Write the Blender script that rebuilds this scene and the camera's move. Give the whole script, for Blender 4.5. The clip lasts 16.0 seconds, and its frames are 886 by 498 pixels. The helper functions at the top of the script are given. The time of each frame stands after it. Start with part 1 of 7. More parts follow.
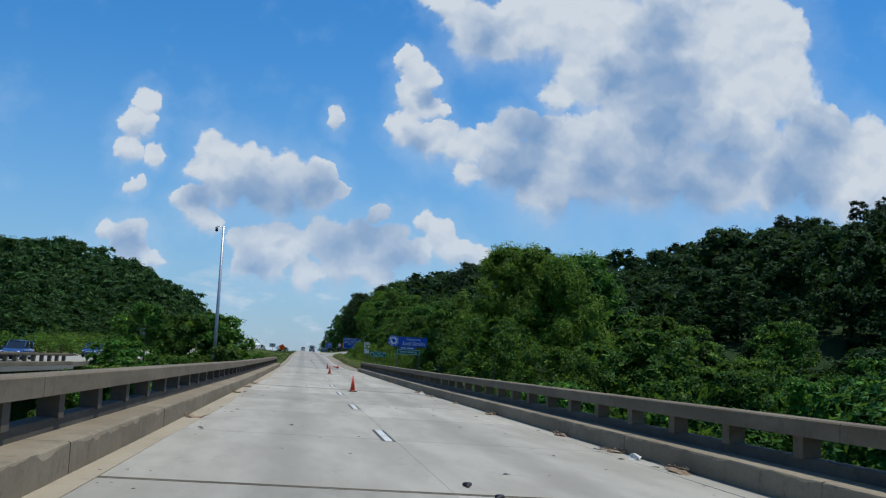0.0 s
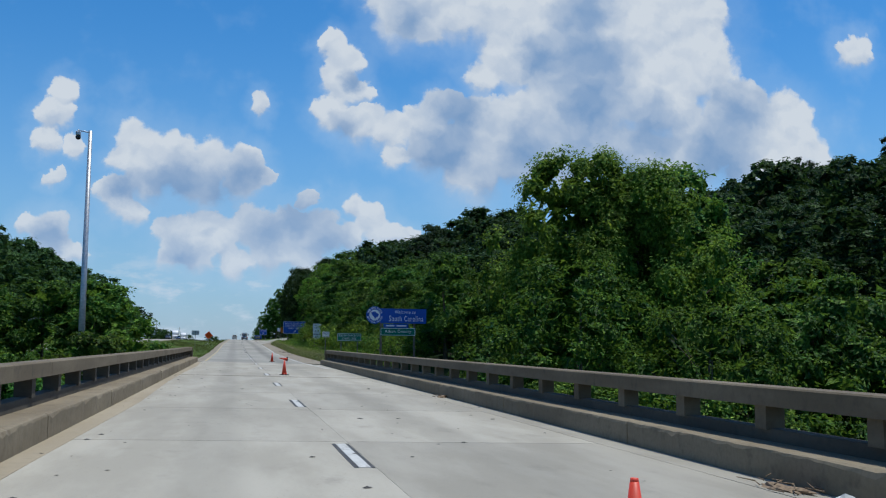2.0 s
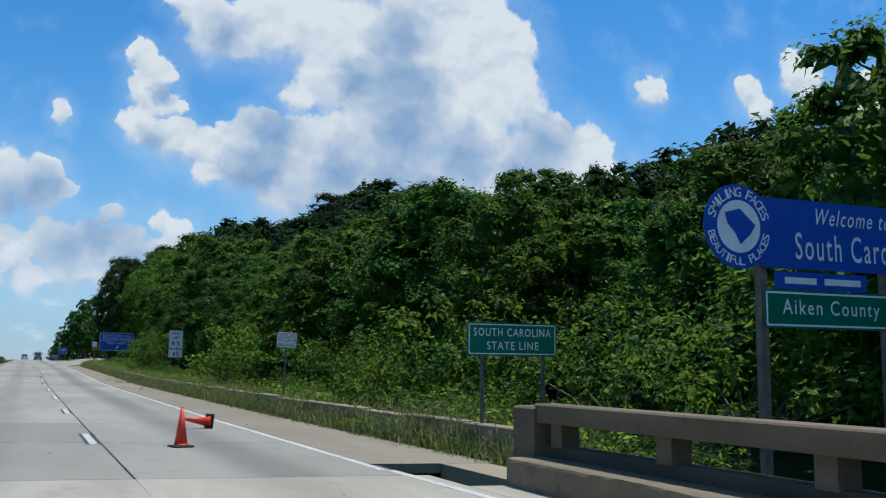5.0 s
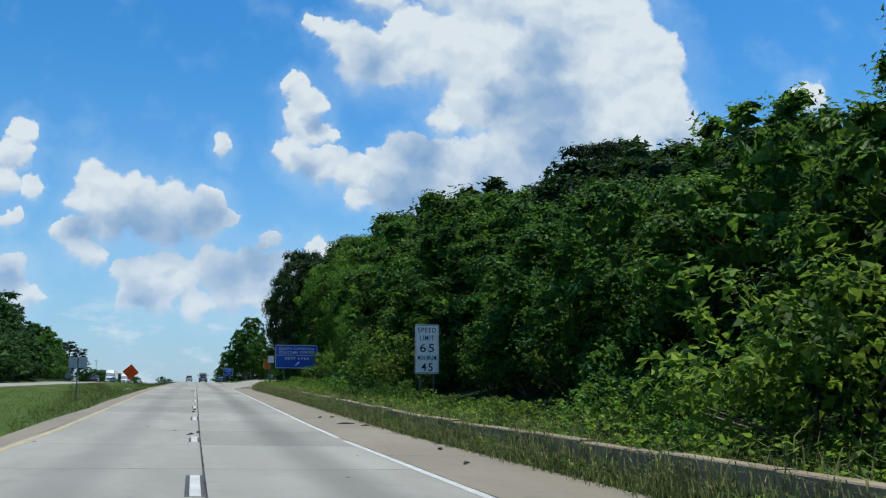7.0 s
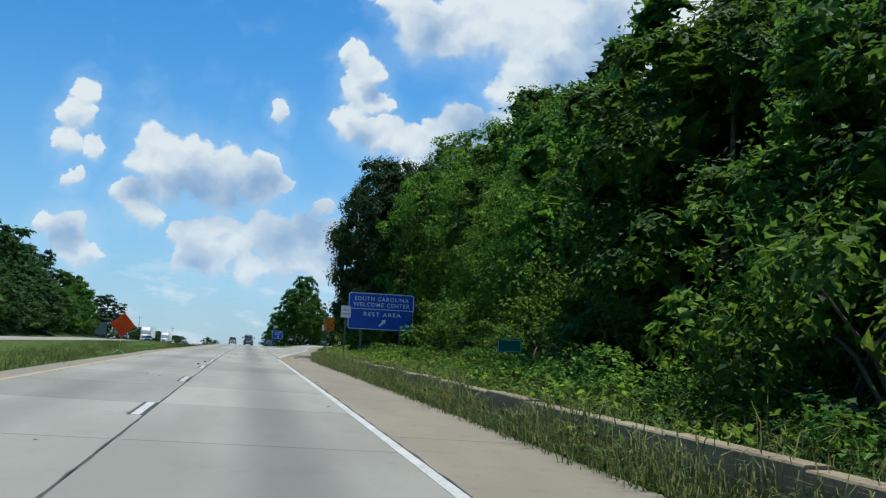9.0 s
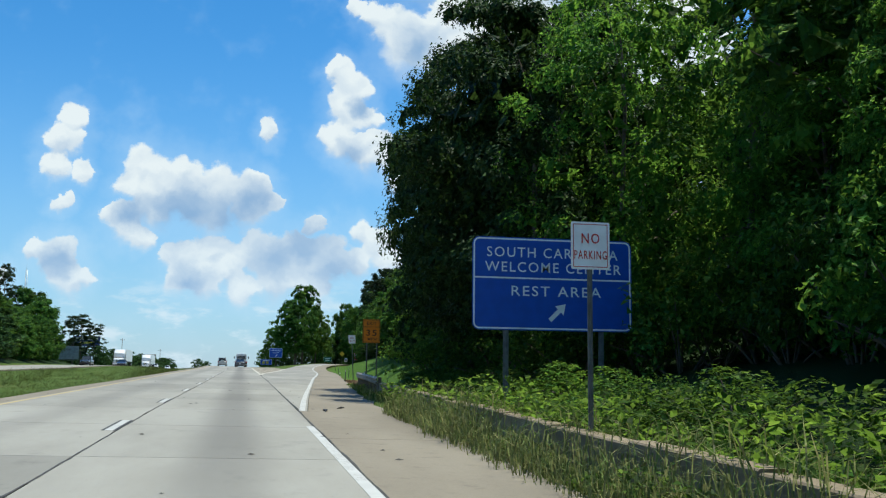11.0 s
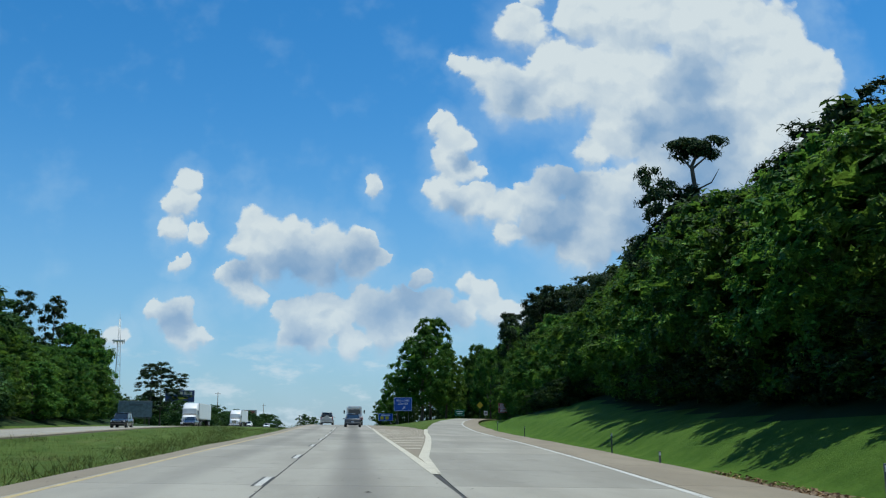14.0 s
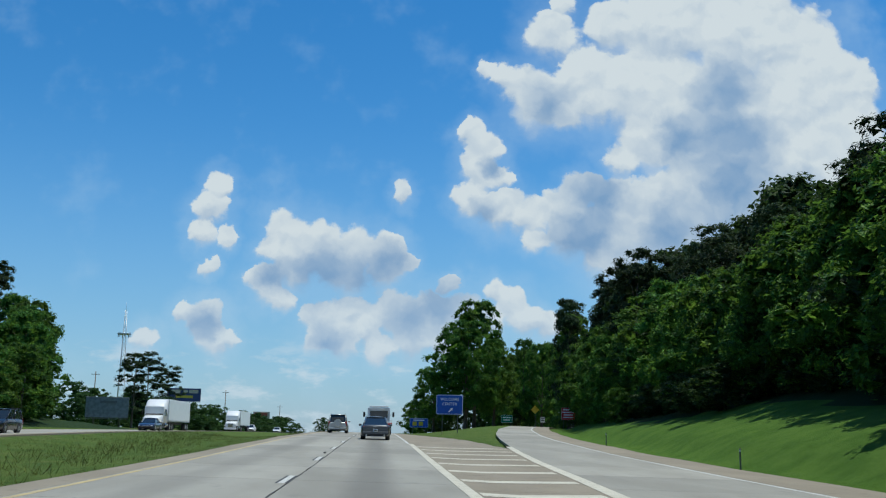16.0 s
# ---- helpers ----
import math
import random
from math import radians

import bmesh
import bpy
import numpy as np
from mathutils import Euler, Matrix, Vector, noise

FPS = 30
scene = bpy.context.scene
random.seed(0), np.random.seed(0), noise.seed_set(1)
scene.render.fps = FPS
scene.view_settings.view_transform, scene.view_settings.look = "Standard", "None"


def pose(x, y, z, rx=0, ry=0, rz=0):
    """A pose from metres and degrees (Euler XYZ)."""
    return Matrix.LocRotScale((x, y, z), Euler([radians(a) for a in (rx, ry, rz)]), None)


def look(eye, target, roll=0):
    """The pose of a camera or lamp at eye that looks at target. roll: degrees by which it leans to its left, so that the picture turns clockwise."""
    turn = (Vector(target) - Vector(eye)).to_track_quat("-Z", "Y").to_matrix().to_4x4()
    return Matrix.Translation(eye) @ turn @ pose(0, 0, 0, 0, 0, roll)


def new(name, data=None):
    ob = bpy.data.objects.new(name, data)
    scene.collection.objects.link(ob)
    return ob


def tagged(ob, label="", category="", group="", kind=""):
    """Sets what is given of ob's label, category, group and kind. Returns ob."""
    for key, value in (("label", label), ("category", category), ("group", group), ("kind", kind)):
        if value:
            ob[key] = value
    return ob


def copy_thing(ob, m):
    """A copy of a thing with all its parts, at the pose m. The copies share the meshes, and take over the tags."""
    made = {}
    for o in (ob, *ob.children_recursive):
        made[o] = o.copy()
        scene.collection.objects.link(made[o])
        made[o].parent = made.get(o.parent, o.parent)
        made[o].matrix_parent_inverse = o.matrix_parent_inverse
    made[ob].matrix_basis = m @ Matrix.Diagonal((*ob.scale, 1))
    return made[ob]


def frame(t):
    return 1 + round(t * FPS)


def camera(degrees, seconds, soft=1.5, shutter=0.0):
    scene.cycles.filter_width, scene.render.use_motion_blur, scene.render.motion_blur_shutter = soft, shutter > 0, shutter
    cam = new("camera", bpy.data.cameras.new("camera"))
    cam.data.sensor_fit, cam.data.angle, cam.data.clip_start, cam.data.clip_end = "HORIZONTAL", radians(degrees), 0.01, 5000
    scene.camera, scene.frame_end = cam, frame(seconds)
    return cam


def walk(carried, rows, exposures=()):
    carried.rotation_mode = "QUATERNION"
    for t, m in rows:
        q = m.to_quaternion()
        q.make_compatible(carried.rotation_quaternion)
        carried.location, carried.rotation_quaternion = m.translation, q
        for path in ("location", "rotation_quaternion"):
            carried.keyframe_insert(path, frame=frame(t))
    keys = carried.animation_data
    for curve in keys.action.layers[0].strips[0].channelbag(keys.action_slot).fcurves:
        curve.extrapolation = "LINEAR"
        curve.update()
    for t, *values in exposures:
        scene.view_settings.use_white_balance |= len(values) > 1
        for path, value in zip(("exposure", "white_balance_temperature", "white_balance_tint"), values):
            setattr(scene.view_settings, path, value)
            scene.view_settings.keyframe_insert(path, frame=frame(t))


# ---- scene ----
cam = camera(48.47, 16.0, 1.2)
PATH = [
    (0, (-1.700, 11.956, 1.369), (-0.357, 21.794, 2.553), 2.66),
    (0.5, (-1.699, 21.840, 1.363), (-0.076, 31.662, 2.305), 2.79),
    (1, (-1.601, 31.861, 1.390), (0.243, 41.648, 2.285), 2.12),
    (1.5, (-1.593, 41.954, 1.419), (0.354, 51.713, 2.401), 1.71),
    (2, (-1.580, 52.184, 1.448), (0.464, 61.918, 2.476), 0.41),
    (2.5, (-1.632, 62.202, 1.485), (0.542, 71.910, 2.503), 0.80),
    (3, (-1.542, 72.214, 1.545), (1.145, 81.787, 2.616), 2.80),
    (3.2, (-1.537, 76.229, 1.569), (1.209, 85.791, 2.585), 1.45),
    (5.3, (-1.214, 118.332, 1.836), (2.752, 127.399, 3.269), 0.86),
    (5.5, (-1.149, 122.294, 1.862), (2.836, 131.301, 3.591), 0.89),
    (6, (-0.924, 132.129, 1.925), (2.501, 141.413, 3.368), -0.96),
    (6.5, (-0.560, 142.024, 1.994), (2.246, 151.483, 3.621), 0.20),
    (7, (-0.201, 152.152, 2.099), (2.199, 161.751, 3.551), 0.13),
    (7.5, (0.298, 162.414, 2.203), (2.442, 172.081, 3.603), 1.17),
    (8, (0.743, 172.556, 2.307), (2.624, 182.294, 3.584), 2.90),
    (8.2, (0.908, 176.718, 2.350), (2.792, 186.469, 3.519), 3.68),
    (10.3, (2.062, 220.699, 3.207), (3.998, 230.439, 4.389), 0.50),
    (10.5, (2.116, 224.915, 3.284), (4.048, 234.653, 4.482), 0.53),
    (11, (2.164, 235.499, 3.480), (4.131, 245.218, 4.770), 0.60),
    (11.5, (2.187, 246.357, 3.682), (4.052, 256.092, 5.008), 0.20),
    (12, (2.247, 257.508, 3.888), (3.846, 267.246, 5.508), -0.44),
    (12.5, (2.162, 268.752, 4.061), (3.503, 278.514, 5.766), -0.31),
    (13, (2.081, 280.210, 4.227), (3.327, 289.991, 5.891), 0.24),
    (13.5, (2.026, 291.944, 4.396), (3.063, 301.745, 6.091), 0.39),
    (14, (1.937, 303.755, 4.568), (2.828, 313.551, 6.370), -0.19),
    (14.5, (1.853, 315.505, 4.742), (2.597, 325.296, 6.635), 0.43),
    (15, (1.895, 327.194, 4.913), (2.615, 336.944, 7.012), 2.01),
    (15.5, (2.070, 339.058, 5.083), (2.719, 348.826, 7.124), 1.77),
    (16, (2.143, 351.026, 5.192), (2.751, 360.833, 7.050), 0.82),
]
EXPOSURES = [(0.0, -0.24, 5950, 7), (3.2, -0.24, 5950, 7), (5.5, -0.04, 6050, 5), (8.2, -0.02, 6050, 3), (11.0, 0.16, 6200, 1), (13.0, 0.03, 6150, 0), (14.0, -0.14, 6050, 0), (16.0, -0.18, 6050, 1)]
walk(cam, [(t, look(eye, target, roll)) for t, eye, target, roll in PATH], EXPOSURES)

# ---- world, sun, exposure ----
SUN_TO = Vector((0.25, 0.07, 0.97)).normalized()
SUN_EL, SUN_AZ = math.asin(SUN_TO.z), math.atan2(SUN_TO.x, SUN_TO.y)
scene.view_settings.exposure = 0.0

SMALL_CLOUDS = [
    (-0.172, 0.248, 0.015), (-0.177, 0.224, 0.018), (-0.186, 0.200, 0.014), (-0.162, 0.195, 0.011), (0.020, 0.248, 0.012),
    (-0.175, 0.166, 0.009), (-0.179, 0.112, 0.018), (-0.198, 0.118, 0.012), (-0.169, 0.093, 0.018), (-0.153, 0.094, 0.011),
    (-0.236, 0.093, 0.014),
]
MIDDLE_CLOUD = [
    (-0.098, 0.201, 0.023), (-0.066, 0.195, 0.026), (-0.032, 0.185, 0.026), (-0.000, 0.181, 0.022), (-0.116, 0.185, 0.015),
    (-0.087, 0.170, 0.027), (-0.042, 0.165, 0.027), (0.007, 0.165, 0.021), (0.021, 0.171, 0.012), (-0.119, 0.148, 0.018),
    (-0.101, 0.136, 0.013), (-0.131, 0.153, 0.010),
]
LOW_CLOUD = [
    (-0.061, 0.114, 0.021), (-0.033, 0.122, 0.020), (-0.043, 0.093, 0.021), (-0.065, 0.091, 0.016), (-0.015, 0.100, 0.016),
    (0.012, 0.119, 0.025), (0.031, 0.097, 0.025), (-0.003, 0.083, 0.016), (0.052, 0.121, 0.025), (0.065, 0.093, 0.022),
    (0.087, 0.118, 0.021), (0.069, 0.153, 0.010), (0.115, 0.146, 0.015), (0.131, 0.132, 0.021), (0.146, 0.116, 0.019),
    (0.170, 0.111, 0.015), (0.111, 0.113, 0.019),
]
TOWER_CLOUD = [
    (0.092, 0.316, 0.016), (0.105, 0.298, 0.020), (0.100, 0.274, 0.023), (0.093, 0.243, 0.020), (0.121, 0.269, 0.013),
    (0.123, 0.233, 0.023), (0.153, 0.226, 0.022), (0.160, 0.200, 0.014), (0.183, 0.235, 0.020), (0.206, 0.253, 0.021),
    (0.218, 0.266, 0.011), (0.202, 0.209, 0.031), (0.239, 0.187, 0.037), (0.262, 0.232, 0.039), (0.300, 0.204, 0.041),
    (0.357, 0.208, 0.042), (0.427, 0.207, 0.043), (0.498, 0.218, 0.044), (0.571, 0.211, 0.044), (0.624, 0.221, 0.038),
    (0.551, 0.267, 0.042), (0.608, 0.261, 0.034),
]
UPPER_CLOUD = [
    (0.179, 0.428, 0.029), (0.192, 0.464, 0.014), (0.242, 0.434, 0.030), (0.305, 0.443, 0.057), (0.381, 0.439, 0.064),
    (0.444, 0.429, 0.053), (0.492, 0.378, 0.045), (0.124, 0.377, 0.015), (0.107, 0.386, 0.009), (0.167, 0.350, 0.035),
    (0.216, 0.368, 0.045), (0.191, 0.332, 0.018), (0.284, 0.364, 0.059), (0.358, 0.354, 0.059), (0.427, 0.350, 0.060),
    (0.283, 0.307, 0.035), (0.337, 0.290, 0.045), (0.252, 0.290, 0.021), (0.399, 0.285, 0.052), (0.312, 0.258, 0.038),
    (0.372, 0.235, 0.044), (0.146, 0.366, 0.024), (0.447, 0.309, 0.045), (0.459, 0.270, 0.050),
]
RIGHT_CLOUD = [
    (0.854, 0.363, 0.024), (0.874, 0.343, 0.021), (0.943, 0.396, 0.036), (1.075, 0.373, 0.049), (1.116, 0.407, 0.044),
    (0.702, 0.351, 0.021), (1.153, 0.387, 0.067), (0.465, 0.369, 0.054), (0.503, 0.319, 0.046),
]
# broad grey hollows and undersides of the clouds
GREY_PARTS = [
    (0.357, 0.202, 0.060), (0.408, 0.196, 0.040), (0.300, 0.210, 0.033), (0.202, 0.203, 0.036), (0.231, 0.248, 0.030), (0.372, 0.373, 0.034),
    (0.380, 0.322, 0.038), (0.265, 0.159, 0.036), (0.446, 0.233, 0.040), (0.316, 0.311, 0.027), (0.375, 0.265, 0.046), (0.178, 0.348, 0.024),
    (0.105, 0.226, 0.015), (0.115, 0.281, 0.012), (-0.058, 0.161, 0.032), (-0.019, 0.158, 0.026), (-0.114, 0.157, 0.018), (0.003, 0.171, 0.021),
    (0.057, 0.133, 0.027), (0.029, 0.120, 0.024), (0.088, 0.106, 0.024), (-0.054, 0.092, 0.021), (-0.179, 0.107, 0.015), (0.518, 0.213, 0.042), (0.551, 0.273, 0.034),
]


def build_world():
    world = bpy.data.worlds.new("sky")
    scene.world = world
    world.use_nodes = True
    nt = world.node_tree
    nt.nodes.clear()

    def node(kind, **props):
        n = nt.nodes.new(kind)
        for key, value in props.items():
            if key == "operation":
                n.operation = value
            elif key == "data_type":
                n.data_type = value
        return n

    def math_(op, a, b=None, c=None, clamp=False):
        n = nt.nodes.new("ShaderNodeMath")
        n.operation, n.use_clamp = op, clamp
        for i, v in enumerate((a, b, c)):
            if v is None:
                continue
            if isinstance(v, (int, float)):
                n.inputs[i].default_value = v
            else:
                nt.links.new(v, n.inputs[i])
        return n.outputs[0]

    def vec(op, a, b=None):
        n = nt.nodes.new("ShaderNodeVectorMath")
        n.operation = op
        for i, v in enumerate((a, b)):
            if v is None:
                continue
            if isinstance(v, (tuple, list)):
                n.inputs[i].default_value = v
            else:
                nt.links.new(v, n.inputs[i])
        return n

    def noise_(vector, scale, detail, rough=0.55):
        n = nt.nodes.new("ShaderNodeTexNoise")
        n.inputs["Scale"].default_value, n.inputs["Detail"].default_value, n.inputs["Roughness"].default_value = scale, detail, rough
        nt.links.new(vector, n.inputs["Vector"])
        return n

    def mix(fac, a, b):
        n = nt.nodes.new("ShaderNodeMix")
        n.data_type = "RGBA"
        nt.links.new(fac, n.inputs[0])
        for i, v in ((6, a), (7, b)):
            if isinstance(v, tuple):
                n.inputs[i].default_value = (*v, 1)
            else:
                nt.links.new(v, n.inputs[i])
        return n.outputs[2]

    def step(value, low, high):
        n = nt.nodes.new("ShaderNodeMapRange")
        n.interpolation_type = "SMOOTHSTEP"
        n.inputs[1].default_value, n.inputs[2].default_value = low, high
        nt.links.new(value, n.inputs[0])
        return n.outputs[0]

    sky = nt.nodes.new("ShaderNodeTexSky")
    sky.sky_type, sky.sun_disc = "NISHITA", False
    sky.sun_elevation, sky.sun_rotation = SUN_EL, SUN_AZ
    sky.air_density, sky.dust_density, sky.ozone_density = 1.0, 0.3, 3.0
    vivid = nt.nodes.new("ShaderNodeHueSaturation")
    vivid.inputs["Saturation"].default_value, vivid.inputs["Value"].default_value = 1.36, 1.34
    nt.links.new(sky.outputs[0], vivid.inputs["Color"])
    where = nt.nodes.new("ShaderNodeTexCoord").outputs["Generated"]
    xyz = nt.nodes.new("ShaderNodeSeparateXYZ")
    nt.links.new(where, xyz.inputs[0])
    ahead = math_("MAXIMUM", xyz.outputs[1], 0.05)
    flat = nt.nodes.new("ShaderNodeCombineXYZ")
    nt.links.new(math_("DIVIDE", xyz.outputs[0], ahead), flat.inputs[0])
    nt.links.new(math_("DIVIDE", xyz.outputs[2], ahead), flat.inputs[1])
    uv = flat.outputs[0]
    # the outlines of the clouds are ruffled at two sizes
    coarse = vec("SUBTRACT", noise_(uv, 22, 3).outputs["Color"], (0.5, 0.5, 0.5)).outputs[0]
    fine = vec("SUBTRACT", noise_(uv, 75, 6, 0.62).outputs["Color"], (0.5, 0.5, 0.5)).outputs[0]
    bent = vec("ADD", vec("ADD", uv, vec("MULTIPLY", coarse, (0.030, 0.030, 0)).outputs[0]).outputs[0],
               vec("MULTIPLY", fine, (0.016, 0.016, 0)).outputs[0]).outputs[0]
    high = nt.nodes.new("ShaderNodeSeparateXYZ")
    nt.links.new(bent, high.inputs[0])
    v_here = high.outputs[1]
    # every puff is a ball: the field tells how deep a place lies in the cloud, the tilt whether it faces up or down
    field, weight, tilt = None, None, None
    for u, v, r in SMALL_CLOUDS + MIDDLE_CLOUD + LOW_CLOUD + TOWER_CLOUD + UPPER_CLOUD + RIGHT_CLOUD:
        f = math_("MULTIPLY_ADD", vec("DISTANCE", bent, (u, v, 0)).outputs["Value"], -1 / (1.25 * r), 1.0)
        field = f if field is None else math_("SMOOTH_MAX", field, f, 0.12)
        w = math_("POWER", math_("MAXIMUM", f, 0.0), 2.0)
        t = math_("MULTIPLY_ADD", v_here, 1 / r, -v / r)
        tilt = math_("MULTIPLY", w, t) if tilt is None else math_("MULTIPLY_ADD", w, t, tilt)
        weight = w if weight is None else math_("ADD", weight, w)
    tilt = math_("DIVIDE", math_("SUBTRACT", tilt, 0.004), math_("ADD", weight, 0.006))

    def cells(vector, scale):
        n = nt.nodes.new("ShaderNodeTexVoronoi")
        n.voronoi_dimensions, n.feature = "2D", "SMOOTH_F1"
        n.inputs["Scale"].default_value, n.inputs["Smoothness"].default_value = scale, 0.35
        nt.links.new(vector, n.inputs["Vector"])
        return n.outputs["Distance"]

    def heap(vector):
        """Heads of cloud at three sizes."""
        h = math_("MULTIPLY", cells(vector, 20), -0.60)
        h = math_("MULTIPLY_ADD", cells(vector, 46), -0.34, h)
        return math_("MULTIPLY_ADD", noise_(vector, 110, 4, 0.6).outputs[0], 0.20, h)

    billow = heap(bent)
    relief = math_("SUBTRACT", heap(vec("ADD", bent, (-0.003, 0.0085, 0)).outputs[0]), billow)
    foot = step(tilt, 0.05, -0.85)
    edge = math_("ADD", field, math_("MULTIPLY_ADD", billow, 0.55, 0.13))
    edge = math_("DIVIDE", edge, math_("MULTIPLY_ADD", foot, 0.62, 0.20))
    mask = step(edge, 0.0, 1.0)
    soft = noise_(uv, 14, 4).outputs[0]
    low = noise_(bent, 16, 4, 0.5).outputs[0]
    grey = None
    for u, v, r in GREY_PARTS:
        f = math_("MULTIPLY_ADD", vec("DISTANCE", bent, (u, v, 0)).outputs["Value"], -1 / (1.9 * r), 1.0)
        grey = f if grey is None else math_("SMOOTH_MAX", grey, f, 0.5)
    grey = step(math_("ADD", grey, math_("MULTIPLY_ADD", low, 0.9, -0.47)), 0.0, 0.95)
    under = math_("MULTIPLY", step(tilt, 0.25, -0.75), 0.42)
    under = math_("MAXIMUM", under, math_("MULTIPLY", grey, 0.92))
    shade = math_("MULTIPLY_ADD", relief, math_("MULTIPLY_ADD", grey, -0.45, 0.85), under, clamp=True)
    cloud = mix(shade, (7.5, 7.6, 7.75), (2.35, 3.6, 5.6))
    # clouds far off fade into the haze, and a thin bright veil lies round the large ones
    cloud = mix(math_("MULTIPLY", step(xyz.outputs[2], 0.20, 0.02), 0.28), cloud, (4.6, 6.0, 7.9))
    halo = math_("MULTIPLY", step(math_("ADD", field, math_("MULTIPLY_ADD", soft, 1.6, -0.8)), -0.85, 0.25), 0.20)
    # thin haze towards the horizon
    veil = math_("MULTIPLY", step(xyz.outputs[2], 0.32, -0.02), 0.66)
    hazy = mix(veil, vivid.outputs[0], (2.1, 3.95, 6.5))
    # other parts of the sky hold scattered clouds too
    around = noise_(where, 3.4, 6).outputs[0]
    behind = math_("MULTIPLY", step(around, 0.52, 0.64), step(xyz.outputs[1], 0.32, 0.18))
    hazy = mix(math_("MULTIPLY", halo, step(xyz.outputs[1], 0.18, 0.32)), hazy, (5.4, 6.7, 8.2))
    ahead_only = math_("MULTIPLY", mask, step(xyz.outputs[1], 0.18, 0.32))
    thin = math_("MULTIPLY", step(soft, 0.50, 0.80), 0.22)
    veiled = mix(math_("MULTIPLY", thin, step(xyz.outputs[1], 0.18, 0.32)), hazy, (5.2, 6.6, 8.2))
    flatter = nt.nodes.new("ShaderNodeMapping")
    flatter.inputs["Scale"].default_value = (1.0, 2.6, 1.0)
    nt.links.new(uv, flatter.inputs[0])
    bank = math_("MULTIPLY", step(noise_(flatter.outputs[0], 17, 6, 0.6).outputs[0], 0.50, 0.66), step(xyz.outputs[2], 0.105, 0.055))
    veiled = mix(math_("MULTIPLY", bank, math_("MULTIPLY", step(xyz.outputs[1], 0.18, 0.32), 0.7)), veiled, (6.6, 7.2, 7.9))
    colour = mix(math_("MAXIMUM", behind, math_("MULTIPLY", ahead_only, 0.96)), veiled, cloud)
    back = nt.nodes.new("ShaderNodeBackground")
    back.inputs[1].default_value = 0.105
    out = nt.nodes.new("ShaderNodeOutputWorld")
    nt.links.new(colour, back.inputs[0])
    nt.links.new(back.outputs[0], out.inputs[0])


build_world()
sun = new("sun", bpy.data.lights.new("sun", "SUN"))
sun.data.energy, sun.data.angle, sun.data.color = 4.8, radians(0.53), (1.0, 0.93, 0.82)
sun.matrix_world = look(SUN_TO * 60, (0, 0, 0))

# ---- materials ----
class Nodes:
    """A small writer of node materials."""

    def __init__(self, name):
        self.m = bpy.data.materials.new(name)
        self.m.use_nodes = True
        self.t = self.m.node_tree
        self.b = self.t.nodes["Principled BSDF"]
        self.geo = None

    def pos(self):
        if self.geo is None:
            self.geo = self.t.nodes.new("ShaderNodeNewGeometry")
        return self.geo.outputs["Position"]

    def plug(self, socket, v):
        if isinstance(v, (int, float)):
            socket.default_value = v
        elif isinstance(v, tuple):
            socket.default_value = v if len(v) == len(socket.default_value) else (*v, 1)
        else:
            self.t.links.new(v, socket)

    def set(self, **props):
        for key, v in props.items():
            self.plug(self.b.inputs[key.replace("_", " ")], v)
        return self

    def noise(self, scale, detail=4, rough=0.55, stretch=None, off=(0, 0, 0), local=False):
        n = self.t.nodes.new("ShaderNodeTexNoise")
        self.plug(n.inputs["Scale"], scale)
        self.plug(n.inputs["Detail"], detail)
        self.plug(n.inputs["Roughness"], rough)
        src = self.t.nodes.new("ShaderNodeTexCoord").outputs["Object"] if local else self.pos()
        if stretch or any(off):
            mp = self.t.nodes.new("ShaderNodeMapping")
            self.plug(mp.inputs["Scale"], stretch or (1, 1, 1))
            self.plug(mp.inputs["Location"], off)
            self.t.links.new(src, mp.inputs[0])
            src = mp.outputs[0]
        self.t.links.new(src, n.inputs["Vector"])
        return n.outputs[0]

    def math(self, op, a, b=0.0, c=0.0, clamp=False):
        n = self.t.nodes.new("ShaderNodeMath")
        n.operation, n.use_clamp = op, clamp
        for i, v in enumerate((a, b, c)):
            self.plug(n.inputs[i], v)
        return n.outputs[0]

    def step(self, v, low, high, a=0.0, b=1.0):
        n = self.t.nodes.new("ShaderNodeMapRange")
        n.interpolation_type = "SMOOTHSTEP"
        for i, w in enumerate((v, low, high, a, b)):
            self.plug(n.inputs[i], w)
        return n.outputs[0]

    def mix(self, f, a, b):
        n = self.t.nodes.new("ShaderNodeMix")
        n.data_type = "RGBA"
        self.plug(n.inputs[0], f)
        self.plug(n.inputs[6], a)
        self.plug(n.inputs[7], b)
        return n.outputs[2]

    def axis(self, i):
        n = self.t.nodes.new("ShaderNodeSeparateXYZ")
        self.t.links.new(self.pos(), n.inputs[0])
        return n.outputs[i]

    def random(self):
        return self.t.nodes.new("ShaderNodeObjectInfo").outputs["Random"]

    def island(self):
        self.pos()
        return self.geo.outputs["Random Per Island"]

    def bump(self, height, strength=0.3, distance=0.02):
        n = self.t.nodes.new("ShaderNodeBump")
        self.plug(n.inputs["Strength"], strength)
        self.plug(n.inputs["Distance"], distance)
        self.t.links.new(height, n.inputs["Height"])
        self.t.links.new(n.outputs[0], self.b.inputs["Normal"])
        return self


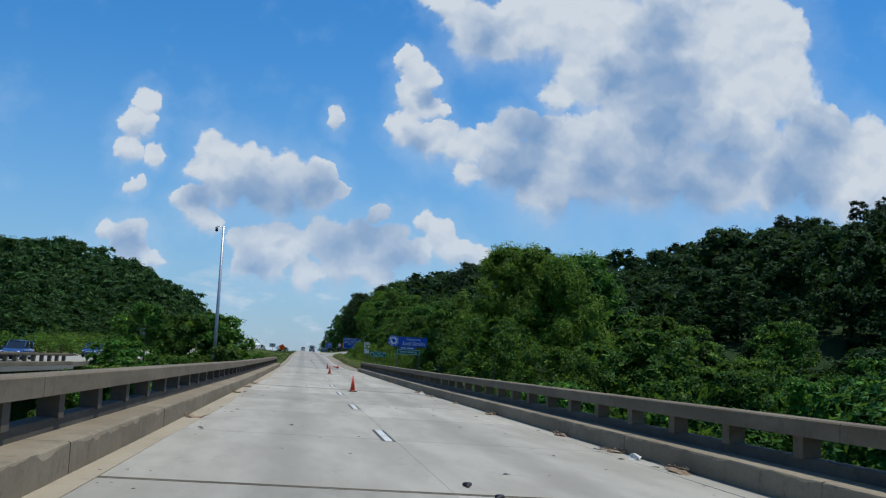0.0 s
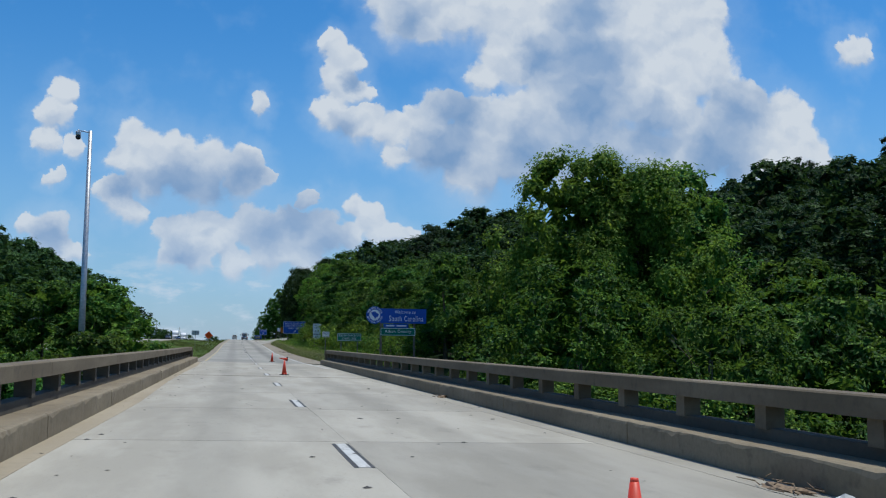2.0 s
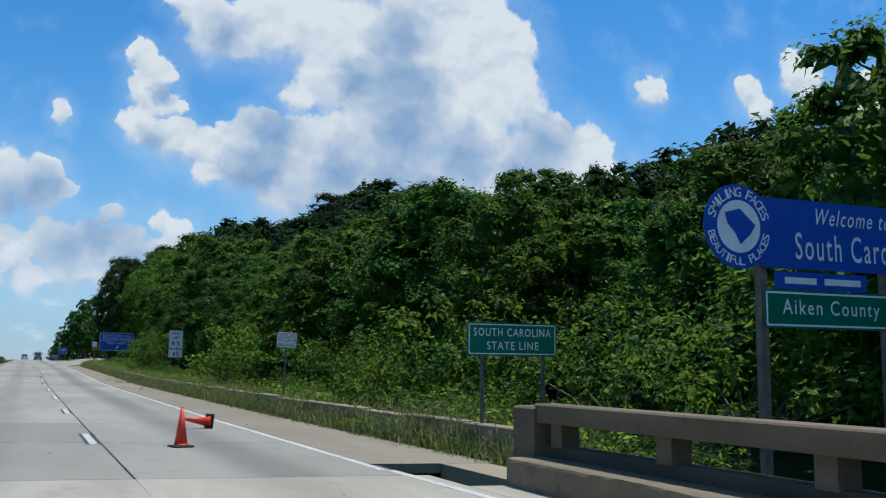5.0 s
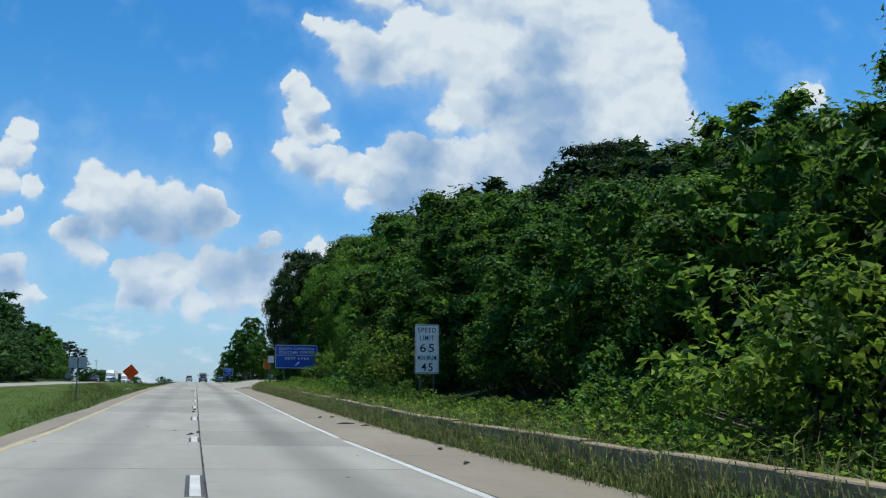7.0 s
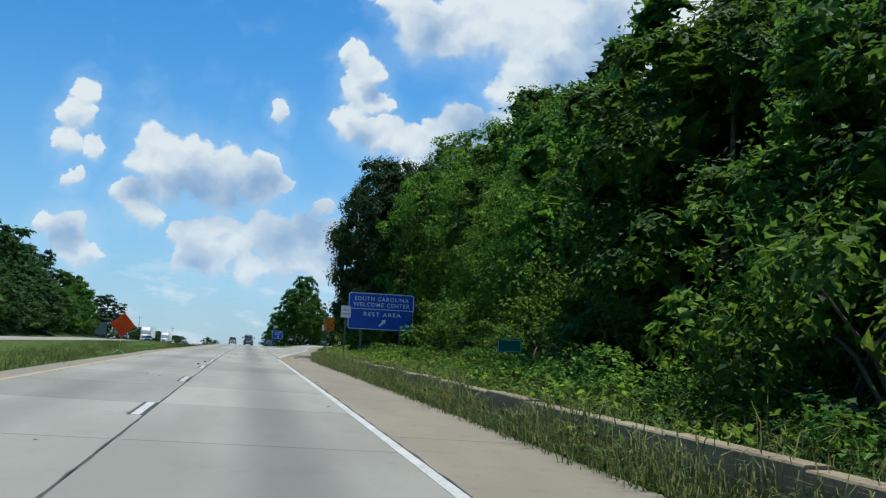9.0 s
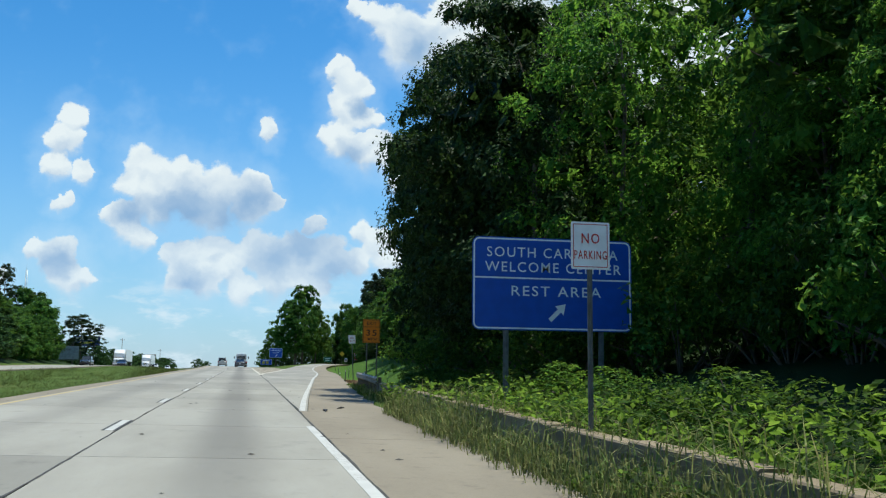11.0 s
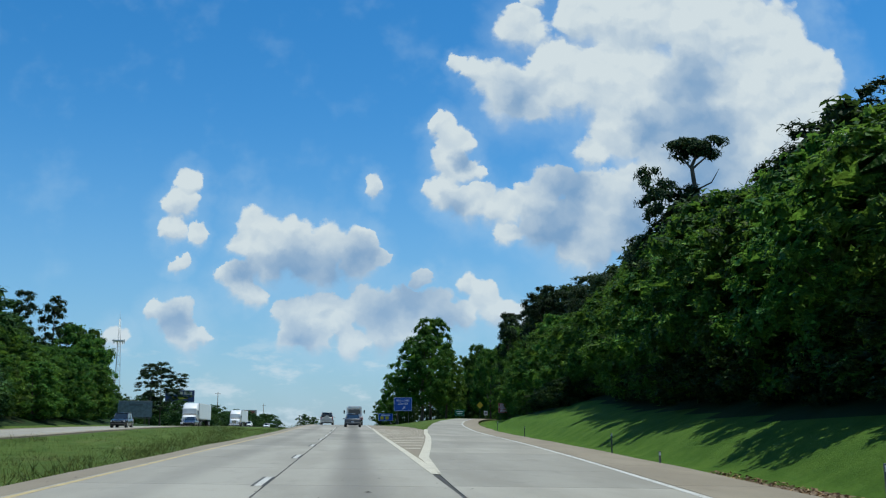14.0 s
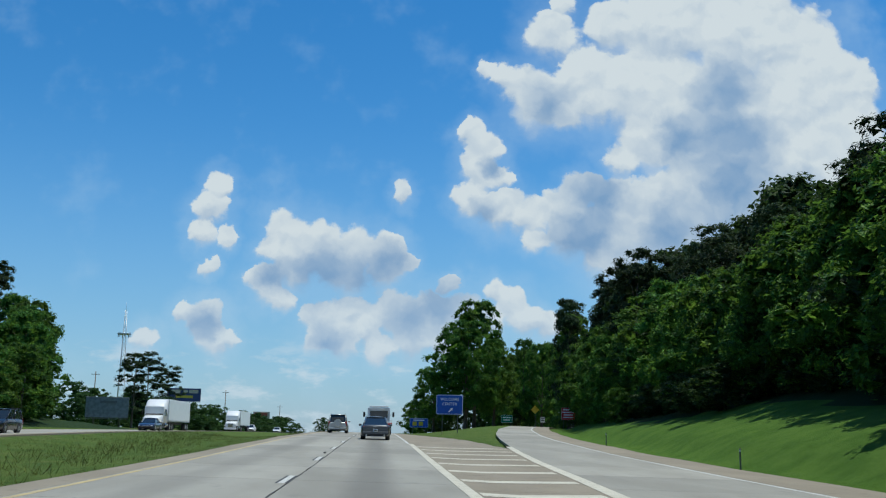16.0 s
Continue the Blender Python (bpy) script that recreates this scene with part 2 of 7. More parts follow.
def concrete(name, a, b, dark, grain=22.0, big=0.35, streak=(1, 1, 1), rough=0.85):
    k = Nodes(name)
    c = k.mix(k.step(k.noise(big, 5, stretch=streak), 0.35, 0.68), a, b)
    c = k.mix(k.math("MULTIPLY", k.step(k.noise(big * 5.5, 6, 0.65, off=(7, 3, 1)), 0.52, 0.75), 0.55), c, dark)
    c = k.mix(k.step(k.noise(grain, 3), 0.40, 0.75, 0.0, 0.22), c, dark)
    k.set(Base_Color=c, Roughness=rough)
    return k.bump(k.noise(grain * 2, 4), 0.35, 0.006)


def road_material(name, a, b, dark, lanes, blotch=0.5):
    """Worn concrete paving: long streaks with the traffic, oil darkening in the lanes' middle, patches."""
    k = Nodes(name)
    c = k.mix(k.step(k.noise(blotch, 7, 0.62, stretch=(1, 0.22, 1)), 0.36, 0.66), a, b)
    c = k.mix(k.math("MULTIPLY", k.step(k.noise(1.5, 6, 0.68, stretch=(1, 0.5, 1), off=(5, 1, 0)), 0.55, 0.78), 0.45), c, dark)
    x = k.axis(0)
    for mid, width, amount in lanes:
        away = k.math("ABSOLUTE", k.math("SUBTRACT", x, mid))
        oil = k.math("MULTIPLY", k.step(away, width, 0.12), k.step(k.noise(0.22, 3, stretch=(0.4, 0.14, 1)), 0.22, 0.50))
        c = k.mix(k.math("MULTIPLY", oil, amount), c, dark)
    c = k.mix(k.math("MULTIPLY", k.step(k.noise(30, 3, 0.7), 0.62, 0.70), 0.5), c, dark)
    tint = k.math("MULTIPLY_ADD", k.random(), 0.26, 0.86)
    n = k.t.nodes.new("ShaderNodeHueSaturation")
    k.plug(n.inputs["Value"], tint)
    k.plug(n.inputs["Color"], c)
    k.set(Base_Color=n.outputs[0], Roughness=0.82)
    return k.bump(k.noise(60, 4), 0.3, 0.004).m


def plain(name, colour, rough=0.6, metal=0.0, vary=0.12, scale=6.0, bump=0.0, local=True, coat=0.0):
    k = Nodes(name)
    low = tuple(v * (1 - vary) for v in colour)
    high = tuple(min(1.0, v * (1 + vary)) for v in colour)
    c = k.mix(k.step(k.noise(scale, 4, local=local), 0.3, 0.7), low, high)
    k.set(Base_Color=c, Roughness=k.step(k.noise(scale * 2, 3, local=local), 0.3, 0.7, rough * 0.85, min(1, rough * 1.15)), Metallic=metal)
    if coat:
        k.set(Coat_Weight=coat, Coat_Roughness=0.06)
    if bump:
        k.bump(k.noise(scale * 6, 4, local=local), bump, 0.005)
    return k.m


def leafy(name, dark, mid, bright, clear=0.35, spread=0.35, gloss=0.6, fine=9.0):
    """Leaves: each leaf, each tree and each patch of the wood has its own green; light passes through them.

    Small cells, each with its own tone and tilt, are the single leaves of a spray."""
    k = Nodes(name)
    leaf = k.t.nodes.new("ShaderNodeTexVoronoi")
    k.plug(leaf.inputs["Scale"], fine)
    k.t.links.new(k.pos(), leaf.inputs["Vector"])
    tone = k.t.nodes.new("ShaderNodeSeparateXYZ")
    k.t.links.new(leaf.outputs["Color"], tone.inputs[0])
    c = k.mix(k.island(), dark, mid)
    c = k.mix(k.math("MULTIPLY", k.step(k.math("MULTIPLY_ADD", k.island(), 0.6, k.math("MULTIPLY", tone.outputs[0], 0.4)), 0.58, 0.92), 0.85), c, bright)
    n = k.t.nodes.new("ShaderNodeHueSaturation")
    k.plug(n.inputs["Hue"], k.math("MULTIPLY_ADD", k.random(), 0.045, 0.478))
    own = k.math("MULTIPLY_ADD", k.math("FRACT", k.math("MULTIPLY", k.random(), 7.31)), 0.75, 0.66)
    own = k.math("MULTIPLY", own, k.math("MULTIPLY_ADD", tone.outputs[1], 0.9, 0.55))
    k.plug(n.inputs["Value"], k.math("MULTIPLY", own, k.math("MULTIPLY_ADD", k.noise(0.7, 3), spread * 2, 1.0 - spread)))
    k.plug(n.inputs["Color"], c)
    k.set(Base_Color=n.outputs[0], Roughness=gloss, Specular_IOR_Level=0.15)
    lean = k.t.nodes.new("ShaderNodeVectorMath")
    lean.operation = "MULTIPLY_ADD"
    k.t.links.new(leaf.outputs["Color"], lean.inputs[0])
    lean.inputs[1].default_value = (1.5, 1.5, 1.5)
    shift = k.t.nodes.new("ShaderNodeVectorMath")
    shift.operation = "SUBTRACT"
    k.t.links.new(k.geo.outputs["Normal"], shift.inputs[0])
    shift.inputs[1].default_value = (0.75, 0.75, 0.75)
    k.t.links.new(shift.outputs[0], lean.inputs[2])
    turned = k.t.nodes.new("ShaderNodeVectorMath")
    turned.operation = "NORMALIZE"
    k.t.links.new(lean.outputs[0], turned.inputs[0])
    k.t.links.new(turned.outputs[0], k.b.inputs["Normal"])
    through_ = k.t.nodes.new("ShaderNodeBsdfTranslucent")
    lit = k.mix(0.5, n.outputs[0], bright)
    k.plug(through_.inputs[0], lit)
    k.t.links.new(turned.outputs[0], through_.inputs["Normal"])
    both = k.t.nodes.new("ShaderNodeMixShader")
    k.plug(both.inputs[0], clear)
    k.t.links.new(k.b.outputs[0], both.inputs[1])
    k.t.links.new(through_.outputs[0], both.inputs[2])
    k.t.links.new(both.outputs[0], k.t.nodes["Material Output"].inputs[0])
    return k.m


def grassy(name, a, b, dry, dry_low=0.55):
    k = Nodes(name)
    c = k.mix(k.step(k.noise(0.6, 5), 0.35, 0.65), a, b)
    c = k.mix(k.step(k.noise(0.25, 6, 0.6, off=(3, 9, 0)), dry_low, dry_low + 0.22), c, dry)
    c = k.mix(k.step(k.noise(9, 5, 0.7), 0.35, 0.75, 0.0, 0.5), c, tuple(v * 0.45 for v in a))
    k.set(Base_Color=c, Roughness=0.95, Specular_IOR_Level=0.1)
    return k.bump(k.noise(14, 5, 0.7), 0.9, 0.08)


ROAD = road_material("worn_road_concrete", (0.237, 0.225, 0.191), (0.288, 0.277, 0.239), (0.129, 0.122, 0.107), [(-1.85, 0.7, 0.35), (2.0, 0.85, 0.68)])
DECK = road_material("bridge_deck_concrete", (0.272, 0.250, 0.200), (0.345, 0.320, 0.262), (0.142, 0.131, 0.103), [(-1.85, 0.6, 0.30), (1.9, 0.6, 0.25)], 0.9)
SHOULDER = concrete("sandy_shoulder_concrete", (0.202, 0.172, 0.125), (0.249, 0.215, 0.159), (0.120, 0.099, 0.071), 24, 0.5, (1, 0.3, 1)).m
GUTTER = concrete("sand_washed_gutter", (0.267, 0.222, 0.148), (0.318, 0.271, 0.189), (0.189, 0.153, 0.101), 30, 0.8, (1, 0.2, 1)).m
JOINT = plain("dark_joint_filler", (0.05, 0.048, 0.045), 0.9, vary=0.3)
CURB = concrete("weathered_curb_concrete", (0.158, 0.125, 0.076), (0.229, 0.188, 0.122), (0.063, 0.050, 0.032), 16, 0.6, (1, 0.5, 2)).m
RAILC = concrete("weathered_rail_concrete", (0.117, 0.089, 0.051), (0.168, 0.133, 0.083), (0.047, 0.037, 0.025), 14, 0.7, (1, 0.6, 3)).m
# parapet and left posts: the same concrete pattern, darker than the beam
PANELC = concrete("dark_parapet_concrete", (0.062, 0.050, 0.034), (0.10, 0.082, 0.058), (0.028, 0.024, 0.018), 12, 0.8, (1, 0.7, 3)).m
WALLC = concrete("rusty_brown_wall_concrete", (0.215, 0.165, 0.10), (0.31, 0.25, 0.165), (0.075, 0.056, 0.036), 14, 0.6, (1, 0.5, 3)).m
def worn_paint(name, colour, under, keep):
    """Road paint, worn through to the concrete in flecks and patches."""
    k = Nodes(name)
    c = k.mix(k.step(k.noise(2.2, 5), 0.35, 0.7), tuple(v * 0.86 for v in colour), colour)
    gone = k.math("MULTIPLY", k.step(k.noise(26, 5, 0.7), keep, keep + 0.10), k.step(k.noise(1.1, 4, off=(4, 2, 0)), 0.40, 0.62))
    c = k.mix(gone, c, under)
    k.set(Base_Color=c, Roughness=0.75)
    return k.bump(k.noise(60, 3), 0.3, 0.003).m


WHITE_LINE = worn_paint("worn_white_road_paint", (0.516, 0.516, 0.490), (0.232, 0.219, 0.189), 0.50)
GORE_LINE = worn_paint("dirty_cream_road_paint", (0.52, 0.49, 0.40), (0.23, 0.20, 0.15), 0.52)
YELLOW_LINE = worn_paint("worn_yellow_road_paint", (0.46, 0.36, 0.17), (0.24, 0.215, 0.16), 0.47)
BLACK_LINE = plain("black_contrast_paint", (0.05, 0.05, 0.05), 0.8, vary=0.3, scale=4, local=False)
SOIL = grassy("verge_grass", (0.060, 0.105, 0.020), (0.095, 0.135, 0.030), (0.165, 0.150, 0.07), 0.56).m
LAWN = grassy("mown_lawn", (0.058, 0.120, 0.015), (0.083, 0.153, 0.022), (0.107, 0.141, 0.034), 0.68).m
# floor under the trees, almost black: their shade is painted into it
SHADED_FLOOR = grassy("shaded_woodland_floor", (0.018, 0.038, 0.012), (0.028, 0.05, 0.016), (0.045, 0.045, 0.02)).m
LEAF = leafy("broad_leaves", (0.019, 0.061, 0.012), (0.061, 0.155, 0.023), (0.183, 0.317, 0.042), 0.42, 0.45)
LEAF_B = leafy("bushy_leaves", (0.020, 0.066, 0.009), (0.064, 0.152, 0.018), (0.179, 0.290, 0.037), 0.38, 0.5)
LEAF_Y = leafy("young_yellow_green_leaves", (0.044, 0.109, 0.013), (0.101, 0.193, 0.023), (0.221, 0.317, 0.041), 0.48)
# darker leaf copy: shade and haze over the woods are put into the colours
LEAF_SHADE = leafy("shaded_leaves", (0.014, 0.039, 0.011), (0.035, 0.078, 0.018), (0.078, 0.138, 0.029), 0.3, 0.4)
NEEDLE = leafy("pine_needles", (0.015, 0.033, 0.011), (0.028, 0.055, 0.017), (0.064, 0.092, 0.028), 0.2, 0.3)
# brighter leaf copy: sunlight on near trees and weeds is in the colours
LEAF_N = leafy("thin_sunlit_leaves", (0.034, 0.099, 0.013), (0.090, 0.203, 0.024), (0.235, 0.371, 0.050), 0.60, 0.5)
DIRT = concrete("bare_soil_and_leaf_litter", (0.15, 0.105, 0.062), (0.21, 0.155, 0.095), (0.055, 0.04, 0.026), 18, 1.2).m
DRY_LEAF = leafy("fallen_brown_leaves", (0.08, 0.05, 0.028), (0.17, 0.11, 0.06), (0.30, 0.22, 0.12), 0.1)
BLADE = leafy("grass_blades", (0.10, 0.155, 0.035), (0.175, 0.215, 0.06), (0.40, 0.36, 0.17), 0.45, 0.3, 0.6)
BLADE_G = leafy("green_grass_blades", (0.050, 0.095, 0.018), (0.085, 0.135, 0.026), (0.19, 0.20, 0.065), 0.45, 0.3, 0.6)
BARK = plain("grey_brown_bark", (0.12, 0.095, 0.07), 0.95, vary=0.4, scale=3, bump=0.8)
STEEL = plain("galvanised_steel", (0.42, 0.43, 0.44), 0.45, 0.7, 0.15, 8)
POST = plain("dull_sign_post_steel", (0.16, 0.165, 0.16), 0.55, 0.5, 0.25, 8)

# ---- builders ----
def mesh_of(name, verts, faces, mat=None, smooth=False):
    me = bpy.data.meshes.new(name)
    me.from_pydata([tuple(v) for v in verts], [], [tuple(f) for f in faces])
    if mat:
        me.materials.append(mat)
    if smooth:
        me.polygons.foreach_set("use_smooth", [True] * len(me.polygons))
    me.update()
    return me


def part(name, me, mat, parent, label="", m=None):
    """Links a mesh (or a bmesh) as one object under a thing."""
    if isinstance(me, bmesh.types.BMesh):
        bm, me = me, bpy.data.meshes.new(name)
        bm.to_mesh(me)
        bm.free()
    if mat and not me.materials:
        me.materials.append(mat)
    ob = new(name, me)
    ob.parent = parent
    if m is not None:
        ob.matrix_basis = m
    if label:
        ob["label"] = label
    return ob


def thing(name, label, category, group="", kind="", m=None):
    ob = new(name)
    ob.empty_display_size = 0.2
    if m is not None:
        ob.matrix_basis = m
    return tagged(ob, label, category, group, kind)


def box(sx, sy, sz, at=(0, 0, 0), bevel=0.0, taper=(1, 1), segments=1):
    """A box on its base centre, its top scaled by taper, its edges rounded by bevel."""
    bm = bmesh.new()
    bmesh.ops.create_cube(bm, size=1)
    for v in bm.verts:
        up = v.co.z > 0
        v.co = Vector((v.co.x * sx * (taper[0] if up else 1), v.co.y * sy * (taper[1] if up else 1), (v.co.z + 0.5) * sz))
    if bevel:
        bmesh.ops.bevel(bm, geom=bm.edges[:], offset=bevel, segments=segments, affect="EDGES", profile=0.5)
    bmesh.ops.translate(bm, verts=bm.verts[:], vec=at)
    return bm


def merge(*bms):
    """Several shapes of one part, as one bmesh."""
    out = bmesh.new()
    for bm in bms:
        me = bpy.data.meshes.new("shape")
        bm.to_mesh(me)
        bm.free()
        out.from_mesh(me)
        bpy.data.meshes.remove(me)
    return out


def rod(a, b, r0, r1=None, n=10, caps=True):
    """A round bar from a to b."""
    a, b = Vector(a), Vector(b)
    bm = bmesh.new()
    bmesh.ops.create_cone(bm, cap_ends=caps, segments=n, radius1=r0, radius2=r0 if r1 is None else r1, depth=(b - a).length)
    turn = (b - a).to_track_quat("Z", "Y").to_matrix().to_4x4()
    bmesh.ops.transform(bm, matrix=Matrix.Translation((a + b) / 2) @ turn, verts=bm.verts[:])
    for f in bm.faces:
        f.smooth = len(f.verts) == 4
    return bm


def prism(outline, y0, y1, bevel=0.0):
    """An outline in x and z, drawn out along y."""
    bm = bmesh.new()
    front = [bm.verts.new((x, y0, z)) for x, z in outline]
    back = [bm.verts.new((x, y1, z)) for x, z in outline]
    n = len(outline)
    bm.faces.new(front)
    bm.faces.new(back[::-1])
    for i in range(n):
        bm.faces.new((front[i], back[i], back[(i + 1) % n], front[(i + 1) % n]))
    bmesh.ops.recalc_face_normals(bm, faces=bm.faces[:])
    if bevel:
        bmesh.ops.bevel(bm, geom=bm.edges[:], offset=bevel, segments=2, affect="EDGES", profile=0.5)
    return bm


def tube(points, radii, n=7):
    """A tapered, bent tube as verts and faces."""
    verts, faces = [], []
    pts = [Vector(p) for p in points]
    for i, p in enumerate(pts):
        way = (pts[min(i + 1, len(pts) - 1)] - pts[max(i - 1, 0)]).normalized()
        side = way.cross(Vector((0.31, 0.95, 0.02))).normalized()
        other = way.cross(side)
        for j in range(n):
            a = 2 * math.pi * j / n
            verts.append(p + radii[i] * (math.cos(a) * side + math.sin(a) * other))
        if i:
            o = (i - 1) * n
            faces += [(o + j, o + (j + 1) % n, o + n + (j + 1) % n, o + n + j) for j in range(n)]
    return verts, faces


def writing(body, width, height, mat, parent, x, z, y=-0.012, name="lettering", shear=0.0):
    """A line of raised letters, scaled to its width and height, centred at x, z on the front of a sign."""
    cu = bpy.data.curves.new("letters", "FONT")
    cu.body, cu.size, cu.extrude, cu.resolution_u, cu.shear, cu.space_character, cu.offset = body, 1.0, 0.0, 3, shear, 1.20, 0.006
    ob = bpy.data.objects.new("letters", cu)
    scene.collection.objects.link(ob)
    bpy.context.view_layer.update()
    me = bpy.data.meshes.new_from_object(ob.evaluated_get(bpy.context.evaluated_depsgraph_get()))
    bpy.data.objects.remove(ob)
    co = np.empty(len(me.vertices) * 3)
    me.vertices.foreach_get("co", co)
    co = co.reshape(-1, 3)
    low, high = co.min(0), co.max(0)
    size = np.maximum(high - low, 1e-6)
    out = np.zeros_like(co)
    out[:, 0] = ((co[:, 0] - low[0]) / size[0] - 0.5) * width
    out[:, 2] = ((co[:, 1] - low[1]) / size[1] - 0.5) * height
    me.vertices.foreach_set("co", out.ravel())
    # each letter becomes a part of its own: pieces that lie above one another belong together
    faces = [tuple(p.vertices) for p in me.polygons]
    root = list(range(len(out)))

    def find(i):
        while root[i] != i:
            root[i] = root[root[i]]
            i = root[i]
        return i

    for f in faces:
        for v in f[1:]:
            root[find(v)] = find(f[0])
    spans = {}
    for i in range(len(out)):
        spans.setdefault(find(i), []).append(out[i, 0])
    letters = []
    for k, v in sorted(spans.items(), key=lambda kv: min(kv[1])):
        a, b = min(v), max(v)
        if letters and a < letters[-1][1] - 0.5 * (b - a):
            letters[-1][1] = max(b, letters[-1][1])
            letters[-1][2].add(k)
        else:
            letters.append([a, b, {k}])
    bpy.data.meshes.remove(me)
    made = None
    for a, b, keys in letters:
        keep = [f for f in faces if find(f[0]) in keys]
        ids = sorted({v for f in keep for v in f})
        at_ = {v: n for n, v in enumerate(ids)}
        made = part("letter", mesh_of("letter", [out[v] for v in ids], [[at_[v] for v in f] for f in keep], mat), mat, parent, m=pose(x, y, z))
    return made


# ---- the lie of the land ----
RISE_Y = [-400, -20, 20, 60, 100, 140, 180, 220, 260, 300, 340, 380, 415, 450, 500, 560, 620, 820, 1600, 5000]
RISE_Z = [0.3, 0.0, -0.06, 0.06, 0.30, 0.58, 1.02, 1.86, 2.60, 3.17, 3.75, 4.27, 4.86, 5.25, 5.42, 5.42, 5.25, 4.2, -4.0, -40.0]
BEND_Y = [-400, 60, 140, 180, 260, 300, 340, 620, 5000]
BEND_X = [0.0, -0.03, -0.10, -0.14, -0.06, 0.12, 0.16, 0.25, 0.25]
RAMP_Y = [261, 272, 308, 318, 336, 355, 376, 390, 408, 420, 445, 475, 501, 545, 600, 660]
RAMP_R = [3.75, 4.5, 7.3, 8.1, 9.7, 11.2, 12.6, 13.3, 14.4, 15.2, 17.4, 21.2, 25.5, 33.5, 45.0, 59.0]
RAMP_L = [3.75, 3.75, 3.75, 3.75, 4.4, 6.0, 7.6, 8.4, 9.8, 10.8, 13.3, 17.2, 21.5, 29.0, 40.0, 54.0]
ISLE_Y = [200, 405, 408, 429, 456, 500, 5000]
ISLE_X = [90.0, 90.0, 8.9, 7.9, 5.8, 5.2, 5.2]
FOOT_Y = [-400, 124, 250, 277, 294, 313, 345, 400, 460, 540, 660, 900]
FOOT_X = [7.6, 7.6, 7.6, 8.9, 10.3, 12.0, 14.6, 18.2, 23.5, 37.0, 64.0, 70.0]
EDGE_Y = [300, 306, 345, 380, 400, 424, 440, 900]
EDGE_D = [2.2, 4.9, 4.4, 6.2, 9.0, 9.0, 5.0, 5.0]
LIFT_Y = [404, 430, 450, 470, 500, 520, 560, 620, 760, 900]
LIFT_Z = [0.0, 0.22, 0.52, 0.95, 1.55, 1.95, 2.45, 2.7, 2.7, 0.0]
CROSS = -0.0197
BRIDGE_END = 124.0


def climb(y):
    return np.interp(y, RISE_Y, RISE_Z)


def bend(y):
    return np.interp(y, BEND_Y, BEND_X)


def smooth(v, a, b):
    s = np.clip((v - a) / (b - a), 0, 1)
    return s * s * (3 - 2 * s)


def lift(x, y):
    """How far the exit ramp climbs above the carriageway."""
    edge = np.interp(y, RAMP_Y, RAMP_L)
    return np.interp(y, LIFT_Y, LIFT_Z) * smooth(x, np.minimum(edge - 7, 6.0), edge + 0.5)


def surface(x, y):
    """The height of the carriageway, the shoulder and the exit ramp."""
    return climb(y) + CROSS * (x - bend(y)) + lift(x, y)


def hump(x, y):
    """Slow, uneven swells of the ground."""
    return 0.5 * np.sin(x * 0.11 + 1.3) * np.sin(y * 0.083 + 0.4) + 0.25 * np.sin(x * 0.31 + y * 0.21)


def land(x, y):
    """The height of the ground at any place."""
    x, y = np.asarray(x, float), np.asarray(y, float)
    c = climb(y)
    foot = np.interp(y, FOOT_Y, FOOT_X)
    d = np.maximum(x - foot, 0)
    steep = np.interp(y, [0, 290, 318, 430, 500, 900], [0.24, 0.24, 0.36, 0.36, 0.24, 0.24])
    up = steep * np.minimum(d, 12) + 0.24 * np.clip(d - 12, 0, 18) + 0.20 * np.clip(d - 30, 0, 85)
    up = up * np.interp(y, [40, 130, 200, 320, 400, 900, 1600], [0.05, 0.6, 1, 1, 1, 0.5, 0.0])
    ditch = -0.45 * np.exp(-((d - 1.2) / 1.3) ** 2) * smooth(y, 296, 312) * (x > foot - 3)
    right = c + lift(x, y) - 0.22 - 0.02 * np.minimum(np.maximum(x, 0), 30) + up + ditch + hump(x, y) * smooth(d, 3, 16)
    dl = np.maximum(-36.5 - x, 0)
    upl = 0.30 * np.minimum(dl, 30) + 0.15 * np.clip(dl - 30, 0, 60)
    upl = upl * np.interp(y, [40, 120, 200, 470, 545, 2000], [0.3, 0.8, 1, 1, 0.1, 0.1])
    mid = np.clip((-x - 4.3) / 17.0, 0, 1)
    left = c - 0.10 - 0.55 * np.sin(np.pi * mid) ** 0.8 + upl + hump(x, y) * smooth(dl, 3, 16)
    left = np.where(x < -21, c - 0.32 + upl + hump(x, y) * smooth(dl, 3, 16), left)
    z = np.where(x > 0, right, left)
    z = np.where((x >= 5.3) & (x < 7.6) & (y < 300), surface(x, y) - 0.03 + 0.10 * smooth(x, 5.9, 6.4), z)
    z = np.where((x > -4.4) & (x < 5.45), surface(x, y) - 0.45, z)
    gore = (y > 255) & (x > 0) & (x < np.interp(y, RAMP_Y, RAMP_R) + 2.1)
    isle = (x > np.interp(y, ISLE_Y, ISLE_X) - 0.3) & (x < np.interp(y, RAMP_Y, RAMP_L) - 0.3)
    z = np.where(gore, surface(x, y) - 0.42 + np.where(isle, 0.46, 0), z)
    down = 1 - smooth(y, 101 + 0.10 * np.abs(x), 127 + 0.10 * np.abs(x))
    deep = -8.5 + hump(x, y)
    far = np.maximum(np.abs(x) - 60, 0) * 0.10
    return z * (1 - down) + np.minimum(z, deep + far) * down


